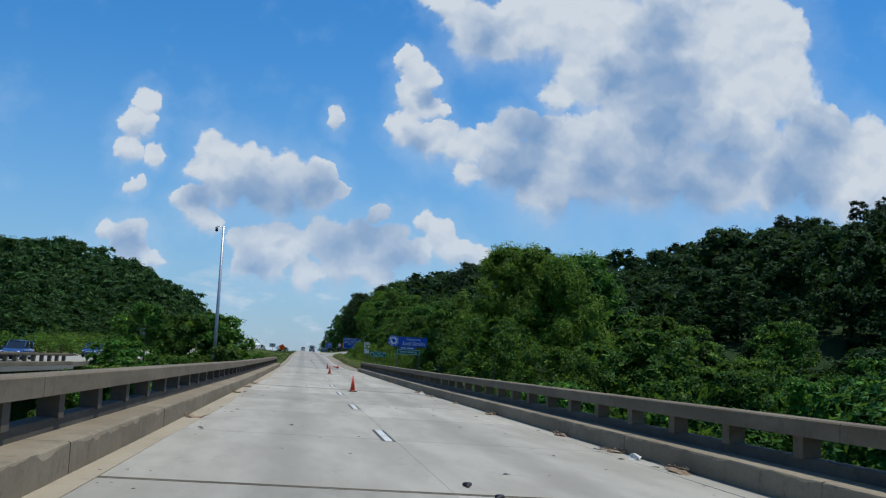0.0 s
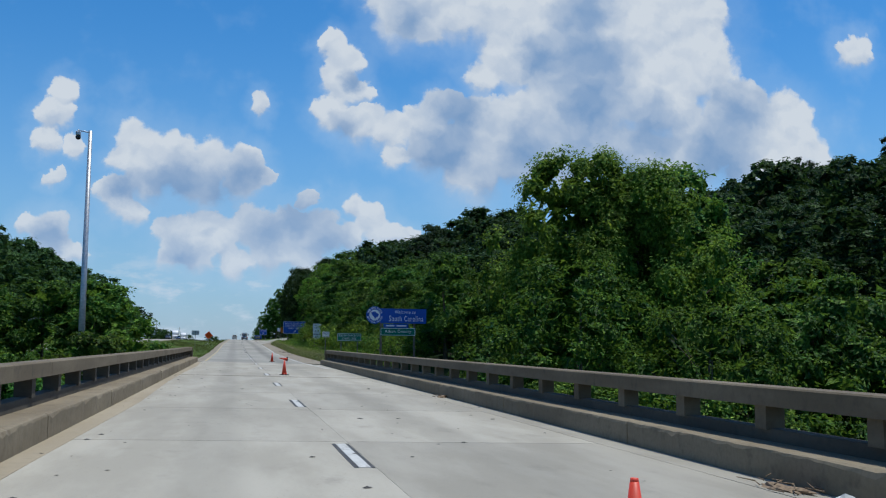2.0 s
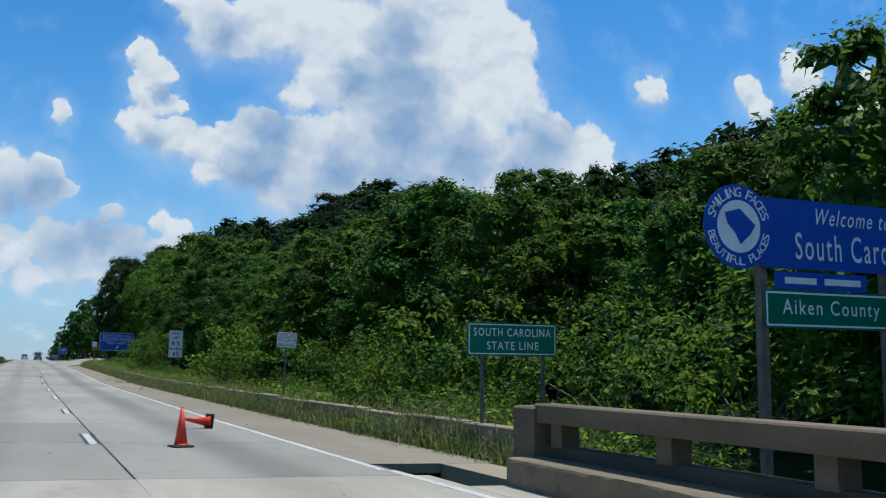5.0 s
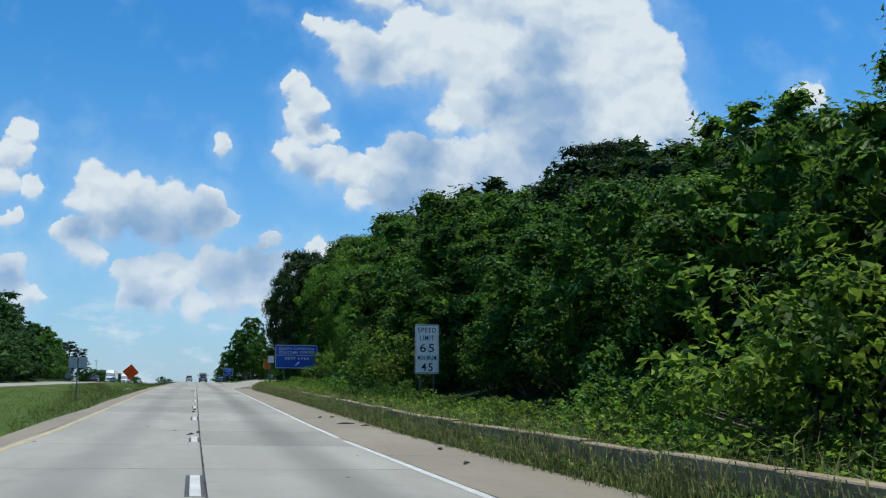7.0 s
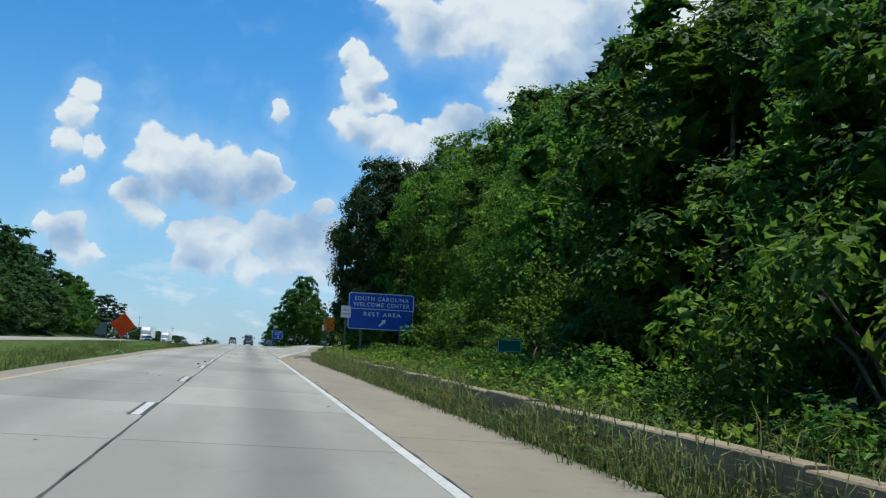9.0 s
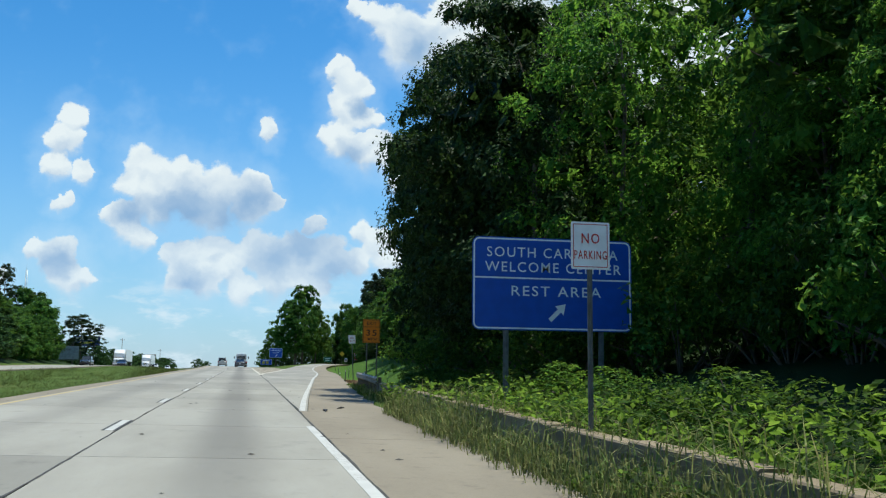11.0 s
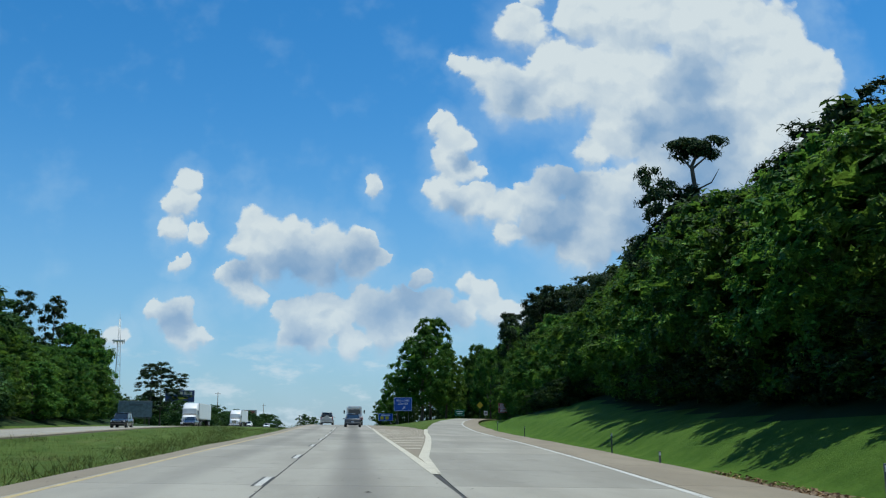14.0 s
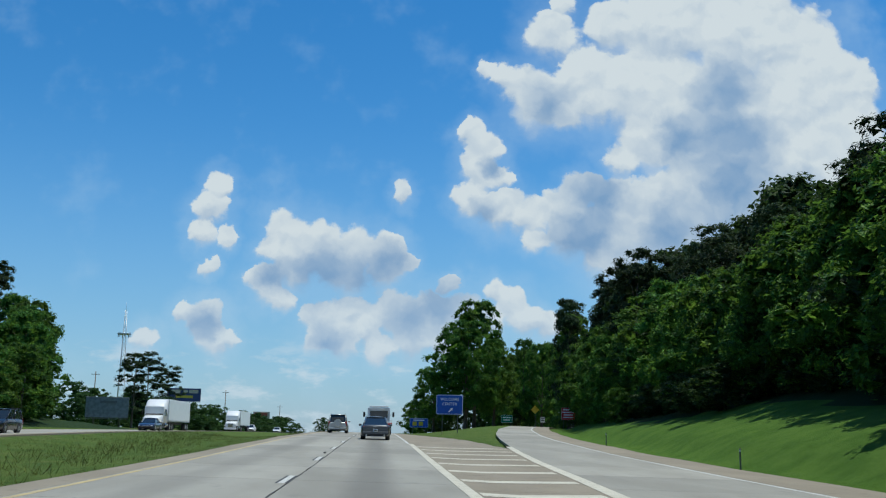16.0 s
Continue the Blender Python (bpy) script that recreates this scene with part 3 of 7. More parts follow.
def build_ground():
    xs = np.concatenate([[-3500, -2200, -1300, -700, -420, -300, -230, -180, -145], np.arange(-120, -40, 5.0), np.arange(-40, 4, 1.0), np.arange(4, 16, 0.4), np.arange(16, 60, 1.0), np.arange(60, 160, 5.0),
                         [175, 210, 260, 340, 480, 800, 1400, 2400, 3500]])
    ys = np.concatenate([[-2500, -1200, -600, -320, -180], np.arange(-120, 90, 8.0), np.arange(90, 560, 3.0), np.arange(560, 760, 10.0), [780, 830, 900, 1000, 1150, 1400, 1800, 2500, 3800]])
    gx, gy = np.meshgrid(xs, ys)
    gz = land(gx, gy)
    verts = np.stack([gx.ravel(), gy.ravel(), gz.ravel()], 1)
    nx, ny = len(xs), len(ys)
    ids = np.arange(nx * ny).reshape(ny, nx)
    faces = np.stack([ids[:-1, :-1], ids[:-1, 1:], ids[1:, 1:], ids[1:, :-1]], -1).reshape(-1, 4)
    me = mesh_of("ground", verts.tolist(), faces.tolist(), SOIL, True)
    me.materials.append(LAWN)
    me.materials.append(SHADED_FLOOR)
    me.materials.append(DIRT)
    cx, cy = verts[faces].mean(1)[:, 0], verts[faces].mean(1)[:, 1]
    lawn = (cx > 6) & (cy > 299) & (cy < 760) & (cx > np.interp(cy, RAMP_Y, RAMP_R) + 3.4)
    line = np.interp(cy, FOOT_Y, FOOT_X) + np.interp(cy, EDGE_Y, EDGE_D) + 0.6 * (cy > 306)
    # ground under woods and in the valley takes the colour with painted shade
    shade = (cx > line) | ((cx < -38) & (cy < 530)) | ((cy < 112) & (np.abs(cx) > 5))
    side = cx - np.interp(cy, RAMP_Y, RAMP_R)
    bare = (cy > 295) & (cy < 335) & (side > 2.9) & (side < 4.6 + 0.4 * np.sin(cy * 0.5))
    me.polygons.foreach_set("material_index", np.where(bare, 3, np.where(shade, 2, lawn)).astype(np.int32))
    ob = new("ground", me)
    tagged(ob, "grassy verge, mown lawn slope and wooded hillsides", "ground", kind="structure")


build_ground()

# ---- carriageways ----
def strip_mesh(name, ys, left, right, lift, thick, mat):
    """A slab that follows the road between two edges; left and right are functions of y."""
    verts, faces = [], []
    for y in ys:
        a, b = left(y), right(y)
        za, zb = float(surface(a, y)) + lift, float(surface(b, y)) + lift
        verts += [(a, y, za), (b, y, zb), (b, y, zb - thick), (a, y, za - thick)]
    for i in range(len(ys) - 1):
        o, p = 4 * i, 4 * i + 4
        faces += [(o, o + 1, p + 1, p), (o + 1, o + 2, p + 2, p + 1), (o + 2, o + 3, p + 3, p + 2), (o + 3, o, p, p + 3)]
    faces += [(3, 2, 1, 0), (len(verts) - 4, len(verts) - 3, len(verts) - 2, len(verts) - 1)]
    return mesh_of(name, verts, faces, mat)


def at(x):
    return lambda y: x + float(bend(y))


def ramp_left(y):
    return float(np.interp(y, RAMP_Y, RAMP_L))


def ramp_right(y):
    return float(np.interp(y, RAMP_Y, RAMP_R))


GAP = 0.012
road = tagged(new("road"), "worn pale concrete motorway carriageway with lane lines", "road", kind="structure")
part("joint_bed", strip_mesh("joint_bed", [float(v) for v in range(-60, 801, 20)], at(-4.0), at(3.9), -0.02, 0.2, JOINT), JOINT, road, "dark joint filler")
y = -20.66
rows = []
while y < 600:
    long = 7.3 if y < BRIDGE_END - 4 else 6.2
    rows.append((y, y + long))
    y += long
for y0, y1 in rows:
    bridge = y1 < BRIDGE_END + 3
    mat = DECK if bridge else ROAD
    ya, yb = y0 + GAP, y1 - GAP
    part("slab", strip_mesh("slab", [ya, yb], at(-4.05 if bridge else -3.75), at(0.118 if bridge else 0.10), 0.0, 0.16, mat), mat, road)
    part("slab", strip_mesh("slab", [ya, yb], at(0.122 if bridge else 0.135), at(4.05 if bridge else 3.715), 0.0, 0.16, mat), mat, road)
# tar in the long joints, and cracks
def crack(name, points, width, seed, parent, lift=0.003):
    r = random.Random(seed)
    verts = []
    for i, (x, y) in enumerate(points):
        w = width * r.uniform(0.35, 1.4) * (0.3 if i in (0, len(points) - 1) else 1)
        px, py = points[min(i + 1, len(points) - 1)]
        qx, qy = points[max(i - 1, 0)]
        n = Vector((qy - py, px - qx)).normalized() * w / 2
        verts += [(x + n.x, y + n.y, float(surface(x + n.x, y)) + lift), (x - n.x, y - n.y, float(surface(x - n.x, y)) + lift)]
    faces = [(2 * i, 2 * i + 1, 2 * i + 3, 2 * i + 2) for i in range(len(points) - 1)]
    part(name, mesh_of(name, verts, faces, JOINT), JOINT, parent)


crng = random.Random(17)
for x0, y0, y1, w in ((3.74, 150, 196, 0.035), (3.74, 196, 262, 0.045), (3.745, 262, 329, 0.05), (0.118, 128, 220, 0.03), (0.118, 220, 330, 0.032), (0.118, 330, 460, 0.035)):
    yy, points = y0, []
    while yy < y1:
        points.append((x0 + float(bend(yy)) + crng.uniform(-0.018, 0.018), yy))
        yy += crng.uniform(0.35, 0.8)
    crack("tar_joint", points, w, int(y0), road)
for i in range(30):
    yy = crng.uniform(14, 118) if i < 14 else crng.uniform(128, 330)
    x = crng.uniform(-3.4, 3.4)
    a = crng.choice((0.0, 0.15, 1.4, 1.57)) + crng.uniform(-0.25, 0.25)
    points = []
    for _ in range(crng.randint(4, 11)):
        points.append((min(3.6, max(-3.6, x)), yy))
        x, yy, a = x + 0.16 * math.cos(a), yy + 0.22 * math.sin(a), a + crng.uniform(-0.35, 0.35)
    crack("crack", points, crng.uniform(0.005, 0.011), i, road)
# beyond the nearer slabs
part("far_slab", strip_mesh("far_slab", [600.3, 660, 720, 800, 900, 1000], at(-3.75), at(3.73), 0.0, 0.16, ROAD), ROAD, road)
# expansion joints of the bridge, with steel edges
for y in (23.14, 59.64, 96.14):
    for off, w, m in ((-0.05, 0.035, CURB), (0.0, 0.03, JOINT), (0.05, 0.035, CURB)):
        part("expansion_joint", strip_mesh("expansion_joint", [y + off - w / 2, y + off + w / 2], at(-4.0), at(4.4), 0.006, 0.05, m), m, road)
# the gutters and shoulders
shoulder = tagged(new("road_shoulder"), "tan sandy concrete shoulder beside the carriageway", "road shoulder", kind="structure")
for y0 in range(-20, 124, 24):
    ys = [y0 + 0.01, y0 + 12, min(y0 + 23.99, 127)]
    part("shoulder_slab", strip_mesh("shoulder_slab", ys, at(-4.6), lambda y: -3.72 + float(bend(y)) + 0.10 * math.sin(y * 0.35), 0.004, 0.15, GUTTER), GUTTER, shoulder)
    part("shoulder_slab", strip_mesh("shoulder_slab", ys, at(4.06), at(4.9), 0.0, 0.15, DECK), DECK, shoulder)
part("shoulder_slab", strip_mesh("shoulder_slab", [124.52, 126.98], at(4.92), at(5.74), 0.0, 0.5, GUTTER), GUTTER, shoulder)
y0 = 127.0
while y0 < 262:
    y1 = min(y0 + 9.0, 262)
    part("shoulder_slab", strip_mesh("shoulder_slab", [y0 + GAP, y1 - GAP], at(3.745), lambda y: 5.72 + 0.10 * math.sin(y * 0.7) + float(np.interp(y, [244, 262], [0, 0.7])), 0.0, 0.15, SHOULDER), SHOULDER, shoulder)
    y0 = y1
y0 = 262.0
while y0 < 640:
    y1 = min(y0 + 9.0, 640)
    part("shoulder_slab", strip_mesh("shoulder_slab", [y0 + GAP, (y0 + y1) / 2, y1 - GAP], lambda y: ramp_right(y) + 0.12, lambda y: ramp_right(y) + 2.35 + 0.08 * math.sin(y), 0.0, 0.15, SHOULDER), SHOULDER, shoulder)
    y0 = y1
for y0 in range(127, 1000, 30):
    part("shoulder_slab", strip_mesh("shoulder_slab", [y0 + 0.01, y0 + 10, y0 + 20, y0 + 29.99], lambda y: -4.45 + float(bend(y)) + 0.08 * math.sin(y * 0.9), at(-3.76), 0.0, 0.15, SHOULDER), SHOULDER, shoulder)
# the exit ramp
ramp = tagged(new("exit_ramp"), "concrete exit ramp that curves off towards the rest area", "road", kind="structure")
y0 = 262.0
while y0 < 652:
    y1 = y0 + 6.2
    left = lambda y: max(3.745 + float(bend(y)), ramp_left(y)) if y < 328 else ramp_left(y) - 0.1
    part("ramp_slab", strip_mesh("ramp_slab", [y0 + GAP, y1 - GAP], left, lambda y: ramp_right(y) + 0.10, 0.0, 0.16, ROAD), ROAD, ramp)
    y0 = y1
y0 = 328.2
while y0 < 760:
    y1 = y0 + 6.2
    part("gore_slab", strip_mesh("gore_slab", [y0 + GAP, y1 - GAP], at(3.745), lambda y: max(3.76 + float(bend(y)), min(ramp_left(y) - 0.11, float(np.interp(y, ISLE_Y, ISLE_X)))), 0.0, 0.15, SHOULDER), SHOULDER, ramp)
    y0 = y1

# painted lines
lines = tagged(new("lane_marking"), "worn white and yellow painted lane lines", "lane marking", kind="structure")


def stroke(name, y0, y1, left, right, mat, lift=0.004):
    n = max(2, int((y1 - y0) / 6) + 1)
    return part(name, strip_mesh(name, np.linspace(y0, y1, n).tolist(), left, right, lift, 0.003, mat), mat, lines)


# dashes with black edges
for k in range(-3, 58):
    a = float(np.interp(k, [-4, 0, 4, 14, 22, 25, 27, 30, 60], [-13.3, 31.5, 76.4, 188.6, 277.5, 312.5, 337.0, 373.5, 720.0])) - 1.38
    stroke("dash", a, a + 2.76, at(-0.085), at(0.055), WHITE_LINE, 0.006)
    stroke("dash_edge", a - 0.02, a + 2.78, at(-0.145), at(-0.088), BLACK_LINE, 0.005)
    stroke("dash_edge", a - 0.02, a + 2.78, at(0.058), at(0.105), BLACK_LINE, 0.005)
for y0 in range(126, 256, 26):
    stroke("edge_line", y0, min(y0 + 26, 261), at(3.57), at(3.72), WHITE_LINE)
stroke("edge_line", 112, 126, lambda y: float(np.interp(y, [112, 126], [3.9, 3.57])), lambda y: float(np.interp(y, [112, 126], [4.02, 3.72])), WHITE_LINE)
for y0 in range(127, 980, 30):
    stroke("edge_line", y0, y0 + 30, at(-3.66), at(-3.53), YELLOW_LINE)
for y0 in range(262, 640, 14):
    stroke("ramp_line", y0, y0 + 14, lambda y: ramp_right(y) - 0.12, lambda y: ramp_right(y) + 0.04, WHITE_LINE)
# the gore: two broad lines and chevrons between them
for y0 in range(328, 408, 10):
    stroke("gore_line", y0, y0 + 10, at(3.70), at(3.95), GORE_LINE, 0.006)
    stroke("gore_line", y0, y0 + 10, lambda y: ramp_left(y) - 0.38 + 0.3 * float(y < 331), lambda y: ramp_left(y) - 0.02, GORE_LINE, 0.006)
for y0 in range(408, 980, 24):
    stroke("edge_line", y0, y0 + 24, at(3.60), at(3.75), WHITE_LINE)
y = 337.6
while y < 404:
    a, b = 4.0 + float(bend(y)), ramp_left(y) - 0.42
    if b - a > 0.4:
        mid = a + 0.30 * (b - a)
        tip = 0.22 * (b - a)
        verts, w = [], 0.86
        for x, dy in ((a, tip * 0.6), (mid, 0.0), (b, tip * 1.3)):
            for yy in (y + dy, y + dy + w):
                verts.append((x, yy, float(surface(x, yy)) + 0.006))
        part("chevron", mesh_of("chevron", verts, [(0, 2, 3, 1), (2, 4, 5, 3)], GORE_LINE), GORE_LINE, lines)
    y += 4.6

# the opposite carriageway
opposite = tagged(new("opposite_road"), "pale concrete carriageway for the oncoming traffic", "road", kind="structure")


def far_strip(name, y0, y1, xa, xb, lift, thick, mat, parent):
    ys = np.arange(y0, y1 + 1, 20.0)
    verts, faces = [], []
    for yy in ys:
        z = float(climb(yy)) - 0.08 + lift
        verts += [(xa, yy, z), (xb, yy, z), (xb, yy, z - thick), (xa, yy, z - thick)]
    for i in range(len(ys) - 1):
        o, p = 4 * i, 4 * i + 4
        faces += [(o, o + 1, p + 1, p), (o + 1, o + 2, p + 2, p + 1), (o + 2, o + 3, p + 3, p + 2), (o + 3, o, p, p + 3)]
    faces += [(3, 2, 1, 0), (len(verts) - 4, len(verts) - 3, len(verts) - 2, len(verts) - 1)]
    return part(name, mesh_of(name, verts, faces, mat), mat, parent)


far_strip("carriageway", 100, 1000, -33.0, -23.0, 0.0, 0.4, ROAD, opposite)
far_strip("shoulder", 100, 1000, -22.98, -21.8, 0.0, 0.4, SHOULDER, opposite)
far_strip("shoulder", 100, 1000, -35.4, -33.02, 0.0, 0.4, SHOULDER, opposite)
far_strip("edge_line", 104, 1000, -23.55, -23.40, 0.005, 0.003, YELLOW_LINE, opposite)
far_strip("edge_line", 104, 1000, -32.1, -31.95, 0.005, 0.003, WHITE_LINE, opposite)

# ---- the bridge's railings ----
def bridge_railing(name, side):
    """Kerb, low parapet, posts and a top beam of concrete; side is 1 on the right and -1 on the left."""
    face = 4.50 if side > 0 else -4.10
    ob = tagged(new(name), "weathered concrete bridge railing with posts, top beam and kerb", "bridge railing", kind="structure")
    base = lambda y: float(surface(face, y))

    def run(piece, y0, y1, a, b, z0, z1, mat, chamfer=0.03, ends=True):
        xa, xb = sorted((face + side * a, face + side * b))
        c = chamfer
        out = [(xa, z0), (xb, z0), (xb, z1 - c), (xb - c, z1), (xa + c, z1), (xa, z1 - c)]
        verts, faces = [], []
        for yy in (y0, y1):
            verts += [(x, yy, z + base(yy)) for x, z in out]
        n = len(out)
        faces += [(i, (i + 1) % n, n + (i + 1) % n, n + i) for i in range(n)]
        faces += [tuple(range(n))[::-1], tuple(range(n, 2 * n))]
        return part(piece, mesh_of(piece, verts, faces, mat), mat, ob)

    chip = random.Random(77 + side)

    def worn_kerb(y0, y1):
        """A kerb block whose upper edge is chipped and rounded unevenly."""
        n = max(2, int((y1 - y0) / 0.16))
        verts, faces = [], []
        deep = 0.03
        for i in range(n + 1):
            yy = y0 + (y1 - y0) * i / n
            deep = min(0.075, max(0.012, 0.55 * deep + chip.uniform(0.0, 0.03) + (0.05 if chip.random() < 0.07 else 0)))
            out = [(0.0, -0.25), (0.62, -0.25), (0.62, 0.335), (0.595, 0.36), (deep * 1.4, 0.36 - chip.uniform(0, 0.006)), (deep * 0.35, 0.36 - deep * 0.45), (chip.uniform(-0.004, 0.006), 0.36 - deep * 1.3)]
            verts += [(face + side * a, yy, z + base(yy)) for a, z in out]
        m = 7
        for i in range(n):
            o = i * m
            faces += [(o + k, o + (k + 1) % m, o + m + (k + 1) % m, o + m + k)[::side] for k in range(m)]
        faces += [tuple(range(m))[::-side], tuple(range(n * m, n * m + m))[::side]]
        return part("kerb", mesh_of("kerb", verts, faces, CURB), CURB, ob)

    y = -13.36
    while y < BRIDGE_END - 1:
        y1 = min(y + 7.3, BRIDGE_END)
        worn_kerb(y + 0.012, y1 - 0.012)
        y = y1
    y = -13.36
    while y < BRIDGE_END - 1:
        y1 = min(y + 9.2, BRIDGE_END)
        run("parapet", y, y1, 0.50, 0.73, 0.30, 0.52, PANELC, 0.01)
        run("top_beam", y + 0.008, y1 - 0.008, 0.40, 0.78, 0.80, 1.04, RAILC, 0.02)
        y = y1
    y = -12.2
    while y < BRIDGE_END:
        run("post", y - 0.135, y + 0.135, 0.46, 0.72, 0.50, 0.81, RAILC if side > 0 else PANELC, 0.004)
        y += 2.3
    run("end_block", BRIDGE_END - 0.1, BRIDGE_END + 0.5, 0.36, 0.82, -0.2, 1.0, RAILC, 0.03)
    part("deck_edge", strip_mesh("deck_edge", [-20, 40, 80, BRIDGE_END], at(face + side * 0.05), at(face + side * 0.85), -0.16, 0.7, RAILC) if side > 0 else
         strip_mesh("deck_edge", [-20, 40, 80, BRIDGE_END], at(face - 0.85), at(face - 0.05), -0.16, 0.7, RAILC), RAILC, ob)
    return ob


bridge_railing("bridge_railing_right", 1)
bridge_railing("bridge_railing_left", -1)


def opposite_bridge():
    """The end of the other bridge: deck, girders and a rail with posts."""
    ob = tagged(new("opposite_bridge"), "concrete and steel girder bridge of the oncoming carriageway", "bridge", kind="structure")
    part("deck", box(13.6, 122, 0.35, (-28.4, 42, -0.35 + 0.0)), ROAD, ob)
    for x in (-22.4, -26.4, -30.4, -34.4):
        part("girder", box(0.35, 121, 1.5, (x, 42, -1.86)), POST, ob)
    for k in range(34):
        part("stiffener", box(0.10, 0.06, 1.40, (-22.17, -15 + 3.5 * k, -1.84)), POST, ob)
    for x in (-21.85, -34.95):
        part("kerb", box(0.45, 121.4, 0.32, (x, 42, 0.002), 0.03), CURB, ob)
        part("rail_beam", box(0.34, 121.4, 0.20, (x, 42, 0.78), 0.03), RAILC, ob)
        for k in range(50):
            part("post", box(0.26, 0.36, 0.48, (x, -17.5 + 2.4 * k, 0.315), 0.02), RAILC, ob)
    return ob


opposite_bridge()

# ---- signs ----
def paint(name, colour, rough=0.45):
    return plain(name, colour, rough, 0.0, 0.08, 3.0)


BLUE = paint("blue_sign_face", (0.012, 0.085, 0.46))
GREEN = paint("green_sign_face", (0.0, 0.16, 0.095))
WHITE = paint("white_sign_face", (0.90, 0.90, 0.88))
LETTER = paint("white_sign_letters", (0.90, 0.90, 0.90))
BLACK = paint("black_sign_letters", (0.02, 0.02, 0.022))
AMBER = paint("amber_sign_face", (0.85, 0.26, 0.010))
RED = paint("red_sign_paint", (0.52, 0.03, 0.025))
def thin_cloth(name, colour):
    """Stretched cloth that lets the sun shine through."""
    k = Nodes(name)
    k.set(Base_Color=k.mix(k.step(k.noise(5, 4), 0.3, 0.7), tuple(v * 0.92 for v in colour), colour), Roughness=0.6)
    lit = k.t.nodes.new("ShaderNodeBsdfTranslucent")
    k.plug(lit.inputs[0], colour)
    both = k.t.nodes.new("ShaderNodeMixShader")
    k.plug(both.inputs[0], 0.6)
    k.t.links.new(k.b.outputs[0], both.inputs[1])
    k.t.links.new(lit.outputs[0], both.inputs[2])
    k.t.links.new(both.outputs[0], k.t.nodes["Material Output"].inputs[0])
    return k.m


ORANGE = thin_cloth("thin_orange_work_sign_cloth", (0.95, 0.20, 0.025))
BACK = plain("bare_aluminium_back", (0.42, 0.43, 0.44), 0.5, 0.4, 0.12, 4)
WOODP = plain("weathered_timber_post", (0.16, 0.13, 0.10), 0.9, 0.0, 0.3, 5, 0.5)


def rounded(w, h, r, n=4):
    """The outline of a plate with rounded corners, in x and z."""
    out = []
    for cx, cz, a0 in ((w / 2 - r, h / 2 - r, 0), (-w / 2 + r, h / 2 - r, 90), (-w / 2 + r, -h / 2 + r, 180), (w / 2 - r, -h / 2 + r, 270)):
        for i in range(n + 1):
            a = radians(a0 + 90 * i / n)
            out.append((cx + r * math.cos(a), cz + r * math.sin(a)))
    return out


def ring(w, h, r, t, y, mat, parent, name="border", inset=0.03):
    """A painted border line round a plate."""
    a = rounded(w - 2 * inset, h - 2 * inset, max(r - inset, 0.01))
    b = rounded(w - 2 * inset - 2 * t, h - 2 * inset - 2 * t, max(r - inset - t, 0.006))
    n = len(a)
    verts = [(x, y, z) for x, z in a] + [(x, y, z) for x, z in b]
    return part(name, mesh_of(name, verts, [(i, n + i, n + (i + 1) % n, (i + 1) % n) for i in range(n)], mat), mat, parent)


def sign(name, label, w, h, x, y, z, face, ink, turn=0.0, lean=0.0, corner=0.06, border=0.025, posts=(0.0,), post_foot=None, post_r=0.035, group="road signs", wooden=False):
    """A flat sign: plate, border and posts, centred at x, y, z and facing oncoming traffic."""
    ob = thing(name, label, "road sign", group, m=pose(x, y, z, 0, lean, turn))
    part("plate", prism(rounded(w, h, corner), -0.004, 0.004), face, ob)
    if border:
        ring(w, h, corner, border, -0.0065, ink, ob)
    for px in posts:
        low = (post_foot if post_foot is not None else float(land(x + px, y))) - z - 0.3
        if wooden:
            part("post", box(0.14, 0.14, h / 2 - 0.04 - low, (px, 0.10, low), 0.01), WOODP, ob)
        else:
            part("post", merge(box(2.1 * post_r, 0.012, h / 2 - 0.05 - low, (px, 0.035, low)), box(0.34 * post_r, 0.03, h / 2 - 0.05 - low, (px, 0.0215, low))), POST, ob)
    return ob


def bars(parent, rows_, mat, y=-0.009):
    """Plain bars for writing that cannot be read: rows of (x, z, width, height)."""
    for x, z, w, h in rows_:
        part("text_bar", box(w, 0.002, h, (x, y, z - h / 2)), mat, parent)


def arrow(parent, x, z, size, mat, angle=-45.0):
    s = size
    out = [(-0.5, -0.10), (0.12, -0.10), (0.12, -0.28), (0.55, 0.0), (0.12, 0.28), (0.12, 0.10), (-0.5, 0.10)]
    me = mesh_of("arrow", [(a * s, 0, b * s) for a, b in out], [tuple(range(7))], mat)
    return part("arrow", me, mat, parent, m=pose(x, -0.010, z, 0, angle, 0))


# welcome sign, with its round emblem, and the county sign under it
ws = sign("welcome_sign", "blue state welcome sign with round emblem on two posts", 3.45, 1.08, 10.56, 124.1, 3.97, BLUE, BLUE, border=0, posts=(-1.65, 0.85), wooden=True)
writing("Welcome to", 1.55, 0.26, LETTER, ws, 0.15, 0.30, shear=0.35)
writing("South Carolina", 2.55, 0.42, LETTER, ws, 0.22, -0.18)
disc = bmesh.new()
bmesh.ops.create_cone(disc, cap_ends=True, segments=40, radius1=0.64, radius2=0.64, depth=0.012)
bmesh.ops.rotate(disc, verts=disc.verts[:], matrix=Matrix.Rotation(radians(90), 3, "X"))
em = part("emblem", disc, BLUE, ws, "round blue emblem", pose(-2.13, -0.012, 0.05))
inner = bmesh.new()
bmesh.ops.create_circle(inner, cap_ends=True, segments=36, radius=0.40)
bmesh.ops.rotate(inner, verts=inner.verts[:], matrix=Matrix.Rotation(radians(90), 3, "X"))
